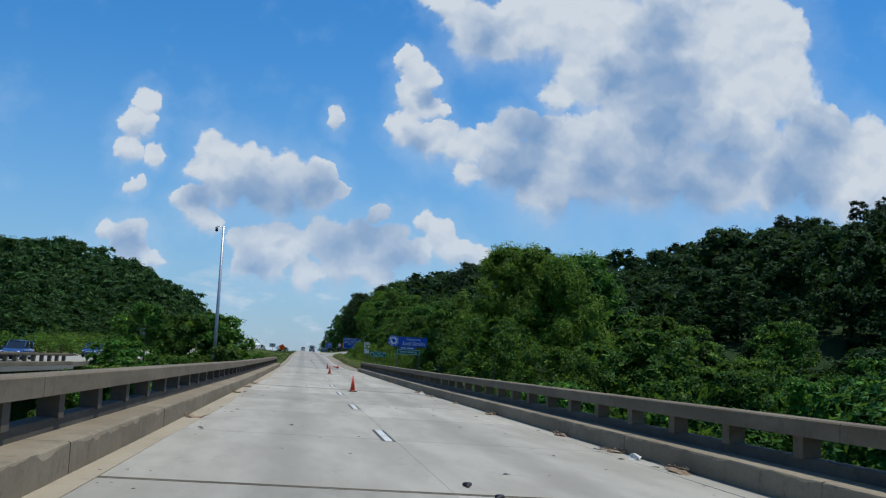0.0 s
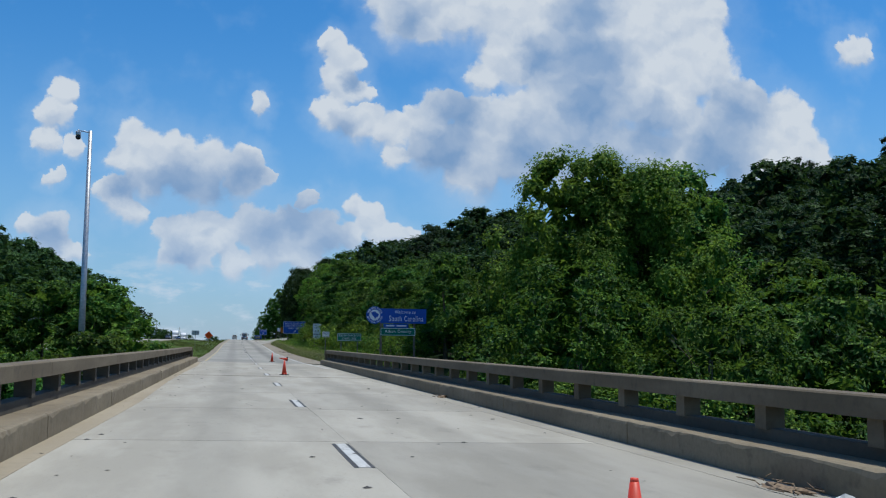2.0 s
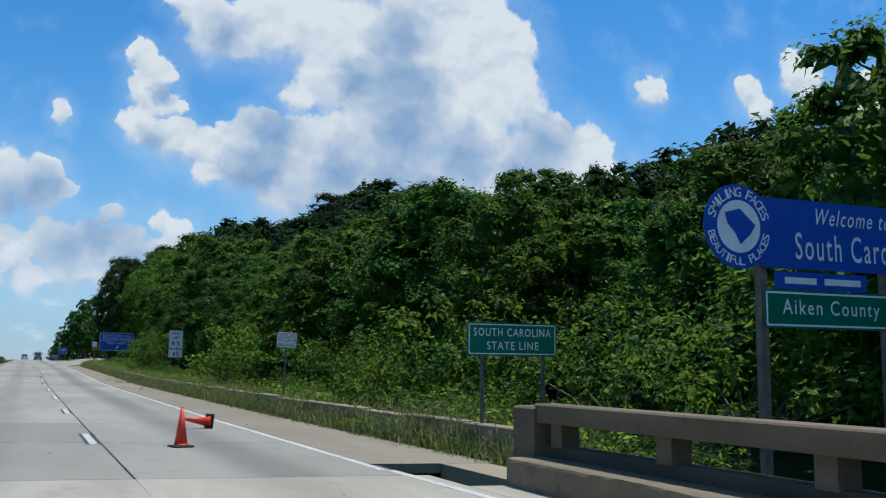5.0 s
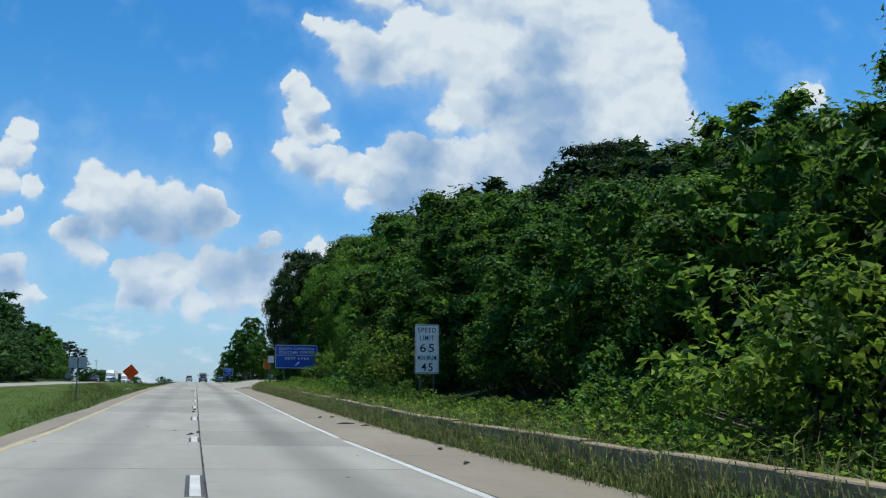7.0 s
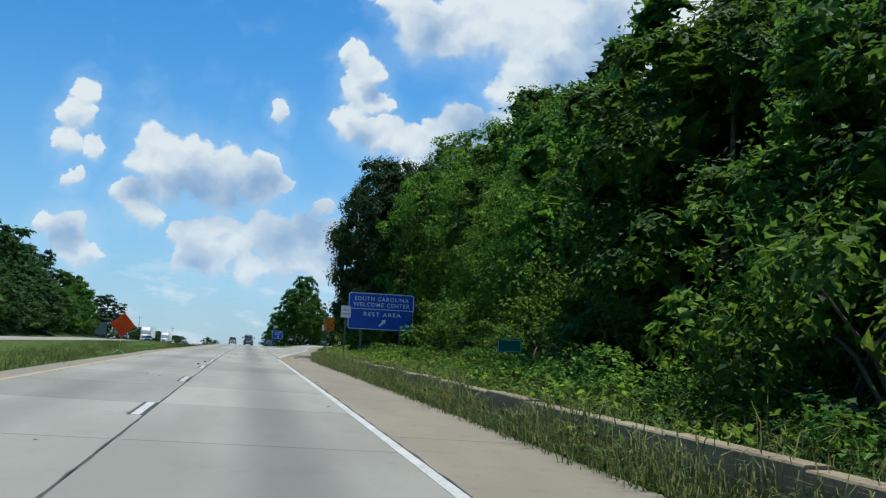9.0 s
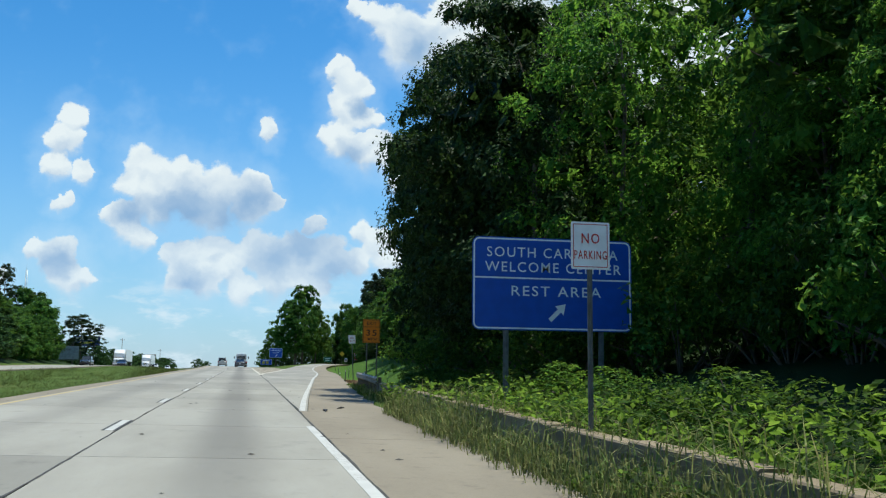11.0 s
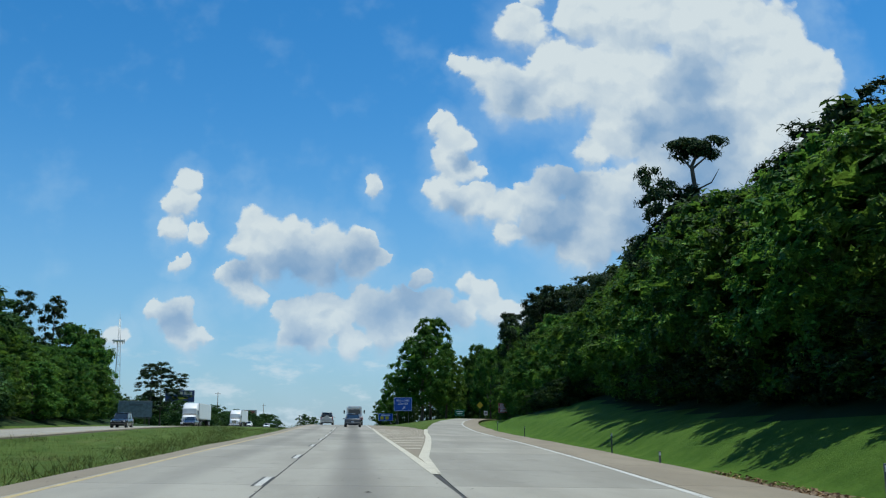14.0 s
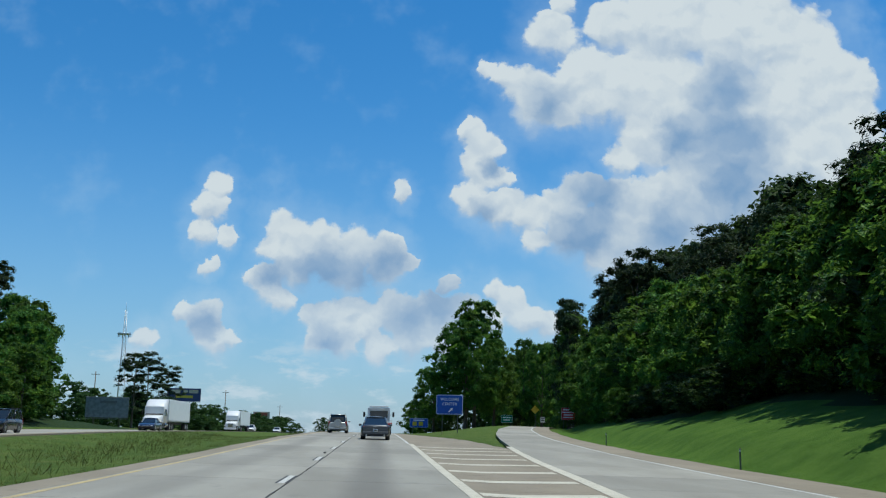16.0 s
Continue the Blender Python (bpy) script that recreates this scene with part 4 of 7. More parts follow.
part("emblem_face", inner, LETTER, em, m=pose(0, -0.010, 0))
patch = [(-0.26, 0.20), (0.02, 0.27), (0.14, 0.17), (0.31, 0.03), (0.20, -0.12), (0.02, -0.27), (-0.08, -0.10), (-0.22, 0.04)]
part("emblem_patch", mesh_of("emblem_patch", [(a, -0.014, b) for a, b in patch], [tuple(range(8))[::-1]], BLUE), BLUE, em)


def ring_words(body, radius, start, sweep, size, parent, flip=False):
    for i, ch in enumerate(body):
        if ch == " ":
            continue
        a = start + sweep * i / (len(body) - 1)
        tilt = a - 90 if not flip else a + 90
        writing(ch, size * (0.35 if ch == "I" else 0.75), size, LETTER, parent, radius * math.cos(radians(a)), radius * math.sin(radians(a))).matrix_basis = \
            pose(radius * math.cos(radians(a)), -0.012, radius * math.sin(radians(a)), 0, -tilt, 0)


ring_words("SMILING FACES", 0.52, 160, -140, 0.15, em)
ring_words("BEAUTIFUL PLACES", 0.52, 195, 150, 0.13, em, True)
strip = part("name_strip", prism(rounded(1.85, 0.27, 0.03), -0.004, 0.004), BLUE, ws, "small blue strip", pose(-0.55, 0, -0.72))
bars(strip, [(-0.42, 0.0, 0.62, 0.10), (0.42, 0.0, 0.74, 0.10)], LETTER)
cs = sign("county_sign", "green county sign with white letters under the welcome sign", 2.62, 0.58, 10.17, 124.08, 2.81, GREEN, LETTER, posts=(), border=0.03)
writing("Aiken County", 1.95, 0.30, LETTER, cs, 0, 0.0)

# state line
ls = sign("state_line_sign", "green state line sign with white letters on two posts", 1.88, 0.62, 7.13, 129.0, 2.45, GREEN, LETTER, posts=(-0.62, 0.66), border=0.018)
writing("SOUTH CAROLINA", 1.62, 0.15, LETTER, ls, 0, 0.13)
writing("STATE LINE", 1.08, 0.15, LETTER, ls, 0, -0.12)

# headlights sign
hs = sign("headlights_sign", "white state law sign on a single post", 0.66, 0.50, 6.75, 145.0, 2.90, WHITE, BLACK, lean=2.0, border=0.012, corner=0.03)
writing("STATE LAW", 0.50, 0.10, BLACK, hs, 0, 0.145)
part("rule", box(0.58, 0.002, 0.012, (0, -0.008, 0.065)), BLACK, hs)
writing("HEADLIGHTS ON", 0.57, 0.10, BLACK, hs, 0, -0.02)
writing("WHEN RAINING", 0.57, 0.10, BLACK, hs, 0, -0.16)

# speed limit
sp = sign("speed_limit_sign", "white speed limit 65 minimum 45 sign on two posts", 1.12, 2.22, 10.02, 196.0, 4.10, WHITE, BLACK, border=0.018, posts=(-0.32, 0.32))
writing("SPEED", 0.86, 0.22, BLACK, sp, 0, 0.86)
writing("LIMIT", 0.66, 0.22, BLACK, sp, 0, 0.50)
writing("65", 0.66, 0.38, BLACK, sp, 0, 0.05)
writing("MINIMUM", 0.86, 0.22, BLACK, sp, 0, -0.40)
writing("45", 0.54, 0.36, BLACK, sp, 0, -0.82)

# a small green marker, half hidden by leaves
ms = sign("marker_sign", "small green marker sign among the shrubs", 0.85, 0.45, 10.15, 225.5, 3.35, GREEN, LETTER, border=0.012)

# rest area
ra = sign("rest_area_sign", "blue welcome centre and rest area sign with an arrow", 4.62, 2.57, 10.58, 261.6, 6.06, BLUE, LETTER, border=0.045, corner=0.20, posts=(-1.35, 1.4), post_r=0.075)
writing("SOUTH CAROLINA", 3.80, 0.28, LETTER, ra, 0.0, 0.87)
writing("WELCOME CENTER", 3.95, 0.28, LETTER, ra, 0.02, 0.46)
part("rule", box(4.54, 0.002, 0.045, (0, -0.008, 0.13)), LETTER, ra)
writing("REST AREA", 2.60, 0.28, LETTER, ra, 0.1, -0.20)
arrow(ra, 0.12, -0.78, 0.62, LETTER)


def no_parking(x, y, z, lean, foot_z):
    ob = sign("no_parking_sign", "white no parking sign with red letters on a post", 0.56, 0.66, x, y, z, WHITE, RED, lean=lean, border=0.010, corner=0.03, post_foot=foot_z)
    writing("NO", 0.26, 0.14, RED, ob, 0, 0.10)
    writing("PARKING", 0.47, 0.12, RED, ob, 0, -0.13)
    return ob


no_parking(6.83, 248.3, 5.30, 0, None)
no_parking(10.77, 314.3, 6.39, -3.0, 3.5)

# exit speed
ex = sign("exit_speed_sign", "amber exit 35 mph sign on two posts", 1.03, 1.40, 9.73, 294.2, 6.16, AMBER, BLACK, border=0.022, corner=0.05, posts=(-0.26, 0.34))
writing("EXIT", 0.56, 0.19, BLACK, ex, 0, 0.46)
part("rule", box(1.0, 0.002, 0.022, (0, -0.008, 0.235)), BLACK, ex)
writing("35", 0.62, 0.36, BLACK, ex, 0, -0.10)
writing("MPH", 0.52, 0.16, BLACK, ex, 0.04, -0.48)

# gore signs
wc = sign("welcome_center_sign", "blue welcome center sign with an arrow on the grass island", 2.78, 2.04, 9.48, 454.5, 8.32, BLUE, LETTER, border=0.04, corner=0.16, posts=(-0.75, 0.85))
writing("WELCOME", 1.95, 0.30, LETTER, wc, 0, 0.56)
writing("CENTER", 1.55, 0.30, LETTER, wc, 0, 0.08)
arrow(wc, 0.12, -0.55, 0.56, LETTER)
sv = sign("services_sign", "blue services sign with yellow panels beyond the island", 3.25, 1.60, 9.2, 526, 7.25, BLUE, LETTER, border=0.04, corner=0.12, posts=(-1.1, 1.1))
YELLOWP = paint("yellow_panel", (0.62, 0.46, 0.03))
for px in (-0.75, 0.35):
    part("logo_panel", box(0.75, 0.01, 0.7, (px, -0.012, -0.5), 0.004), YELLOWP, sv)
bars(sv, [(0, 0.45, 1.9, 0.2)], LETTER)
rs = sign("red_warning_sign", "red warning sign with white lines beside the ramp", 2.55, 2.2, 36.4, 530, 9.3, RED, LETTER, border=0.03, corner=0.05, posts=(-0.9, 0.9))
bars(rs, [(0, 0.7, 1.9, 0.22), (0, 0.25, 2.1, 0.22), (0, -0.2, 1.7, 0.22), (0, -0.65, 1.9, 0.22)], LETTER)
rw = sign("ramp_sign", "small white sign on a post beside the ramp", 0.9, 1.1, 38.0, 529, 11.0, WHITE, BLACK, border=0.02, corner=0.04)
bars(rw, [(0, 0.2, 0.55, 0.16), (0, -0.15, 0.55, 0.22)], BLACK)
rw2 = sign("ramp_sign", "small white sign on a post beside the ramp", 0.9, 1.1, 34.2, 545, 8.4, WHITE, BLACK, border=0.02, corner=0.04)
bars(rw2, [(0, 0.2, 0.55, 0.16), (0, -0.15, 0.55, 0.22)], BLACK)
yd = thing("yellow_warning_sign", "yellow diamond warning sign on a post beside the ramp", "road sign", "road signs", m=pose(33.2, 548, 10.4))
part("plate", prism([(0, 0.85), (0.85, 0), (0, -0.85), (-0.85, 0)], -0.005, 0.005), YELLOWP, yd)
part("post", box(0.08, 0.06, 5.0, (0, 0.04, -5.2)), POST, yd)
gs2 = sign("green_guide_sign", "green guide sign far along the ramp", 2.6, 1.7, 31.0, 575, 9.0, GREEN, LETTER, border=0.04, corner=0.1, posts=(-0.9, 0.9))
bars(gs2, [(0, 0.3, 1.8, 0.25), (0, -0.25, 1.5, 0.25)], LETTER)

# orange work sign in the median
wk = thing("roadwork_sign", "orange diamond roadwork sign on a folding stand", "road sign", "road signs", m=pose(-6.98, 265.3, 4.33, 0, 4, 8))
part("panel", prism([(0, 0.86), (0.86, 0), (0, -0.86), (-0.86, 0)], -0.006, 0.006), ORANGE, wk)
part("rib", box(0.03, 0.012, 1.6, (0, 0.014, -0.8)), STEEL, wk)
part("rib", box(1.6, 0.012, 0.03, (0, 0.014, -0.015)), STEEL, wk)
ground_z = float(land(-6.98, 265.3)) - 4.33
for sx, sy in ((-0.5, -0.45), (0.5, -0.45), (-0.5, 0.5), (0.5, 0.5)):
    part("leg", rod((0, 0.05, ground_z + 0.35), (sx, sy, ground_z), 0.018), STEEL, wk)
part("mast", rod((0, 0.03, ground_z + 0.2), (0, 0.03, -0.7), 0.02), STEEL, wk)

# signs of the oncoming side, seen from behind
for x, y, z, w, h in ((-8.2, 226, 4.2, 1.25, 0.75), (-36.0, 118, 3.2, 3.4, 1.7), (-36.2, 236, 6.0, 2.2, 1.4), (-14.2, 212, 3.9, 0.95, 0.7)):
    ob = thing("sign_back", "bare grey back of a road sign for oncoming traffic", "road sign", "road signs", m=pose(x, y, z, 0, 0, 180))
    part("plate", prism(rounded(w, h, 0.05), -0.005, 0.005), BACK, ob)
    low = float(land(x, y)) - z - 0.2
    for px in ((0,) if w < 1.3 else (-w * 0.3, w * 0.3)):
        part("post", box(0.08, 0.06, h * 0.45 - low, (px, 0.04, low)), POST, ob)

# ---- the low wall, the guard rail and delineators ----
WALL_Y = [126.5, 150, 200, 250, 264, 277]
WALL_X = [6.35, 6.35, 6.40, 6.65, 7.1, 7.75]


def low_wall():
    ob = thing("low_wall", "long low brown concrete wall half overgrown with grass", "wall", kind="structure")
    y = 126.5
    i = 0
    while y < 276.5:
        y1 = min(y + 3.0, 277)
        verts = []
        for yy in (y + 0.01, y1 - 0.01):
            x = float(np.interp(yy, WALL_Y, WALL_X))
            b = float(surface(6.0, yy))
            up = 0.52 + 0.02 * math.sin(i * 2.3)
            verts += [(x - 0.02, yy, b - 0.4), (x - 0.02, yy, b + up - 0.02), (x, yy, b + up), (x + 0.26, yy, b + up), (x + 0.28, yy, b + up - 0.02), (x + 0.28, yy, b - 0.4)]
        faces = [(k, (k + 1) % 6, 6 + (k + 1) % 6, 6 + k) for k in range(6)] + [(5, 4, 3, 2, 1, 0), (6, 7, 8, 9, 10, 11)]
        part("wall_block", mesh_of("wall_block", verts, faces, WALLC), WALLC, ob)
        y = y1
        i += 1


low_wall()
WORN = plain("rusty_galvanised_rail", (0.27, 0.255, 0.22), 0.6, 0.35, 0.4, 2.5)
PROFILE = [(0.0, -0.155), (-0.02, -0.12), (-0.08, -0.095), (-0.08, -0.045), (-0.01, -0.015), (-0.01, 0.015), (-0.08, 0.045), (-0.08, 0.095), (-0.02, 0.12), (0.0, 0.155)]


def guard_rail():
    ob = thing("guard_rail", "old corrugated steel guard rail on short posts", "guard rail")
    ys = np.linspace(275.5, 294.2, 7)
    xs = np.interp(ys, [275.5, 277, 294.2], [7.6, 7.72, 8.95])
    verts, faces = [], []
    full = PROFILE + [(a + 0.008, b) for a, b in PROFILE[::-1]]
    n = len(full)
    for i, (x, y) in enumerate(zip(xs, ys)):
        z = float(surface(6.5, y)) + 0.60
        verts += [(x + a, y, z + b) for a, b in full]
        if i:
            o = (i - 1) * n
            faces += [(o + j, o + (j + 1) % n, o + n + (j + 1) % n, o + n + j) for j in range(n)]
    faces.append(tuple(range(len(verts) - n, len(verts))))
    part("rail", mesh_of("rail", verts, faces, WORN), WORN, ob)
    x, y = xs[-1], ys[-1]
    part("end_wing", box(0.05, 0.42, 0.34, (x + 0.02, y + 0.18, float(surface(6.5, y)) + 0.43), 0.02), WORN, ob, "flared rail end")
    for x, y in zip(xs[::1], ys[::1]):
        z = float(land(x + 0.1, y))
        part("post", box(0.14, 0.14, float(surface(6.5, y)) + 0.75 - z + 0.3, (x + 0.09, y, z - 0.3), 0.01), WOODP, ob)


guard_rail()


def delineator(x, y, top):
    z = float(land(x, y))
    ob = thing("delineator_post", "thin dark roadside delineator post with pale reflector", "post", "delineator posts", m=pose(x, y, z))
    part("stake", box(0.07, 0.035, top + 0.2, (0, 0, -0.2), 0.004), POST, ob)
    part("reflector", box(0.06, 0.006, 0.10, (0, -0.022, top - 0.14), 0.002), LETTER, ob)


for x, y, top in ((10.9, 320, 1.15), (14.6, 352, 1.15), (9.1, 292.0, 1.1), (17.2, 392, 1.1), (20.3, 430, 1.1), (12.0, 336, 0.8)):
    delineator(x, y, top)

# ---- cones ----
CONE = plain("red_orange_cone_plastic", (0.62, 0.05, 0.02), 0.5, 0.0, 0.15, 5)
RUBBER = plain("black_rubber", (0.022, 0.022, 0.024), 0.75, 0.0, 0.2, 8)


def traffic_cone(label, m):
    ob = thing("traffic_cone", label, "traffic cone", "traffic cones", m=m)
    part("base", box(0.37, 0.37, 0.035, (0, 0, 0), 0.012), RUBBER, ob, "black rubber base")
    bm = merge(rod((0, 0, 0.035), (0, 0, 0.68), 0.118, 0.026, 18), rod((0, 0, 0.035), (0, 0, 0.06), 0.135, 0.122, 18), rod((0, 0, 0.675), (0, 0, 0.70), 0.026, 0.022, 14))
    part("body", bm, CONE, ob)
    return ob


for x, y in ((0.65, 57.5), (0.70, 98.6), (1.30, 130.4)):
    traffic_cone("upright red orange traffic cone with black rubber base", pose(x, y, float(surface(x, y)) + 0.002, 0, 0, 12))
traffic_cone("knocked over red orange traffic cone lying on the road", pose(2.75, 136.0, float(surface(2.7, 136)) + 0.15, 0, -83, 20))

# ---- camera mast ----
mast = thing("camera_mast", "tall grey steel mast with a traffic camera on top", "mast", m=pose(-10.53, 114.2, float(land(-10.5, 114.2)) - 0.3))
mh = 14.6 - (float(land(-10.5, 114.2)) - 0.3)
part("shaft", rod((0, 0, 0), (0, 0, mh), 0.24, 0.11, 14), STEEL, mast)
part("arm", rod((0, 0, mh - 0.12), (-0.62, -0.2, mh - 0.05), 0.035), STEEL, mast)
cam_body = part("camera_housing", merge(box(0.26, 0.42, 0.24, (-0.66, -0.22, mh - 0.36), 0.03), rod((-0.66, -0.22, mh - 0.12), (-0.66, -0.22, mh), 0.05)), STEEL, mast, "grey camera housing")
dome = bmesh.new()
bmesh.ops.create_uvsphere(dome, u_segments=16, v_segments=10, radius=0.16)
bmesh.ops.translate(dome, verts=dome.verts[:], vec=(-0.66, -0.22, mh - 0.46))
part("dome", dome, RUBBER, cam_body, "dark camera dome")

# ---- tower, billboards and poles in the distance ----
def lattice_tower(x, y, base_z, top):
    ob = thing("radio_tower", "tall grey steel lattice radio tower", "tower", m=pose(x, y, base_z))
    h = top - base_z
    levels = 12
    legs = []
    for k in range(3):
        a = radians(120 * k + 20)
        lo, hi = 2.4, 0.45
        legs.append([(math.cos(a) * (lo + (hi - lo) * i / levels), math.sin(a) * (lo + (hi - lo) * i / levels), h * 0.93 * i / levels) for i in range(levels + 1)])
        part("leg", rod(legs[-1][0], legs[-1][-1], 0.16, 0.09, 6), STEEL, ob)
    for k in range(3):
        bm = merge(*[rod(legs[k][i], legs[(k + 1) % 3][i + 1], 0.07, None, 4) for i in range(levels)], *[rod(legs[k][i], legs[(k + 1) % 3][i], 0.07, None, 4) for i in range(1, levels + 1)])
        part("bracing", bm, STEEL, ob)
    part("platform", box(5.2, 5.2, 0.5, (0, 0, h * 0.74), 0.05), STEEL, ob)
    for k in range(6):
        a = radians(60 * k)
        part("antenna", box(0.35, 0.25, 2.2, (2.7 * math.cos(a), 2.7 * math.sin(a), h * 0.72), 0.03), STEEL, ob)
    part("spike", rod((0, 0, h * 0.92), (0, 0, h), 0.08, 0.03, 6), STEEL, ob)


lattice_tower(-117, 817, float(land(-117, 817)), 64.5)


def billboard(label, x, y, z0, z1, w, face, turn, texts=(), front=True, pole_n=2):
    h = z1 - z0
    gz = float(land(x, y))
    ob = thing("billboard", label, "billboard", "billboards", m=pose(x, y, (z0 + z1) / 2, 0, 0, turn))
    part("panel", box(w, 0.25, h, (0, 0, -h / 2), 0.02), face, ob)
    part("catwalk", box(w, 0.7, 0.10, (0, -0.45, -h / 2 - 0.25)), POST, ob)
    for k in range(pole_n):
        px = (k - (pole_n - 1) / 2) * w * 0.6 / max(1, pole_n - 1)
        part("pole", rod((px, 0.3, gz - (z0 + z1) / 2 - 0.3), (px, 0.3, h / 2 - 0.3), 0.22, 0.2, 10), POST, ob)
    return ob


GREYB = plain("faded_grey_board", (0.20, 0.22, 0.225), 0.7, 0.1, 0.2, 2)
NAVY = plain("navy_board_face", (0.03, 0.05, 0.14), 0.5, 0.0, 0.15, 2)
CREAM = plain("cream_board_face", (0.60, 0.50, 0.38), 0.5, 0.0, 0.15, 2)
bb = billboard("faded grey back of a roadside billboard", -48.3, 540, 7.5, 11.3, 7.6, GREYB, 12)
part("hatch", box(3.0, 0.04, 0.45, (0.2, -0.15, 0.75)), POST, bb)
b2 = billboard("navy billboard with pale and yellow writing", -68, 715, 15.8, 20.5, 11.5, NAVY, 10)
for px, pz, w, h in ((-3.0, 1.2, 3.2, 1.2), (0.4, 1.2, 1.6, 1.2), (3.2, 1.2, 3.2, 1.2)):
    part("text_bar", box(w, 0.03, h, (px, -0.145, pz - h / 2), 0.2), CREAM, b2)
part("text_bar", box(6.0, 0.03, 0.9, (0.0, -0.145, -1.1)), YELLOWP, b2)
b3 = billboard("weathered billboard with a red brown panel", -39, 705, 9.4, 12.4, 5.8, CREAM, 10)
part("text_bar", box(4.6, 0.03, 1.3, (-0.2, -0.145, -0.2)), plain("red_brown_panel", (0.45, 0.10, 0.06), 0.6), b3)
for x, y, top in ((-70.5, 610, 20.0), (-49.5, 690, 19.0), (-41, 790, 17)):
    gz = float(land(x, y))
    up = thing("utility_pole", "dark wooden utility pole with a crossarm", "pole", "utility poles", m=pose(x, y, gz))
    part("pole", rod((0, 0, -0.3), (0, 0, top - gz), 0.17, 0.11, 8), WOODP, up)
    part("crossarm", box(2.2, 0.12, 0.14, (0, 0, top - gz - 0.8)), WOODP, up)

# ---- debris on the road ----
TWIG = plain("dry_brown_litter", (0.20, 0.14, 0.085), 0.95, 0.0, 0.4, 20)
RAG = plain("pale_litter", (0.55, 0.54, 0.50), 0.9, 0.0, 0.2, 12)


def debris(x, y, length, seed, group="debris along the kerb"):
    r = random.Random(seed)
    ob = thing("debris_pile", "dry twigs, leaves and litter washed against the kerb", "debris", group, m=pose(x, y, float(surface(x, y))))
    bms = []
    for _ in range(16):
        a, b = r.uniform(-1, 1) * 0.22, r.uniform(-0.5, 0.5) * length
        t = r.uniform(0, math.pi)
        l = r.uniform(0.10, 0.40)
        z = r.uniform(0.01, 0.07)
        bms.append(rod((a, b, z), (a + l * math.cos(t) * 0.4, b + l * math.sin(t), z + r.uniform(-0.005, 0.04)), 0.009, 0.005, 5))
    part("twigs", merge(*bms), TWIG, ob)
    heap = bmesh.new()
    bmesh.ops.create_icosphere(heap, subdivisions=2, radius=1)
    for v in heap.verts:
        k = 1 + 0.35 * r.uniform(-1, 1)
        v.co = Vector((v.co.x * 0.16 * k, v.co.y * length * 0.42 * k, max(-0.01, v.co.z * 0.055 * k)))
    part("heap", heap, TWIG, ob)
    return ob


for i, (x, y, l) in enumerate(((4.30, 27.2, 1.1), (4.32, 30.5, 0.6), (4.38, 34.6, 0.8), (4.30, 43.0, 0.5), (4.25, 62.0, 1.2), (4.32, 57.4, 0.5), (4.38, 80.5, 0.5), (4.40, 50.5, 0.4),
                               (-3.9, 33.5, 0.4), (-3.95, 54.6, 0.45), (-3.95, 60.0, 0.3), (-3.9, 48.0, 0.3))):
    debris(x, y, l, i)
for i, (x, y) in enumerate(((4.25, 60.9), (4.30, 29.2))):
    bag = bmesh.new()
    bmesh.ops.create_icosphere(bag, subdivisions=2, radius=1)
    r = random.Random(40 + i)
    for v in bag.verts:
        v.co = Vector((v.co.x * 0.10, v.co.y * 0.20, max(0, v.co.z * 0.09))) * (1 + 0.4 * r.uniform(-1, 1))
    ob = new("litter_bag", bpy.data.meshes.new("litter_bag"))
    bag.to_mesh(ob.data)
    bag.free()
    ob.data.materials.append(RAG)
    ob.matrix_basis = pose(x, y, float(surface(x, y)))
    tagged(ob, "crumpled pale litter lying by the kerb", "litter", "debris along the kerb")
for i, (x, y, l, turn) in enumerate(((0.35, 23.9, 0.22, 80), (0.55, 22.9, 0.18, 70), (-0.25, 179.2, 0.5, 75), (-0.05, 180.1, 0.35, 85), (-0.2, 194, 0.4, 80), (-0.15, 196.5, 0.4, 85), (4.9, 186.3, 0.7, 25),
                                      (5.1, 191.3, 0.4, 60), (4.6, 191.0, 0.35, 70), (5.4, 185.2, 0.4, 40), (4.7, 170, 0.4, 60), (5.2, 174, 0.45, 75), (-0.4, 236, 0.35, 80), (4.4, 262.2, 0.9, 88), (5.0, 264.0, 0.6, 70),
                                      (-0.3, 240.2, 0.4, 82), (0.1, 390.0, 0.35, 85))):
    ob = thing("tyre_scrap", "curled black scrap of tyre rubber on the road", "debris", "tyre scraps", m=pose(x, y, float(surface(x, y)) + 0.004, 0, 0, turn))
    pts = [(-l / 2, 0.03 * math.sin(i), 0.008), (-l / 6, -0.04, 0.03), (l / 6, 0.03, 0.02), (l / 2, -0.02, 0.01)]
    v, f = tube(pts, [0.012, 0.028, 0.026, 0.01], 6)
    part("strip", mesh_of("strip", v, f, RUBBER, True), RUBBER, ob)


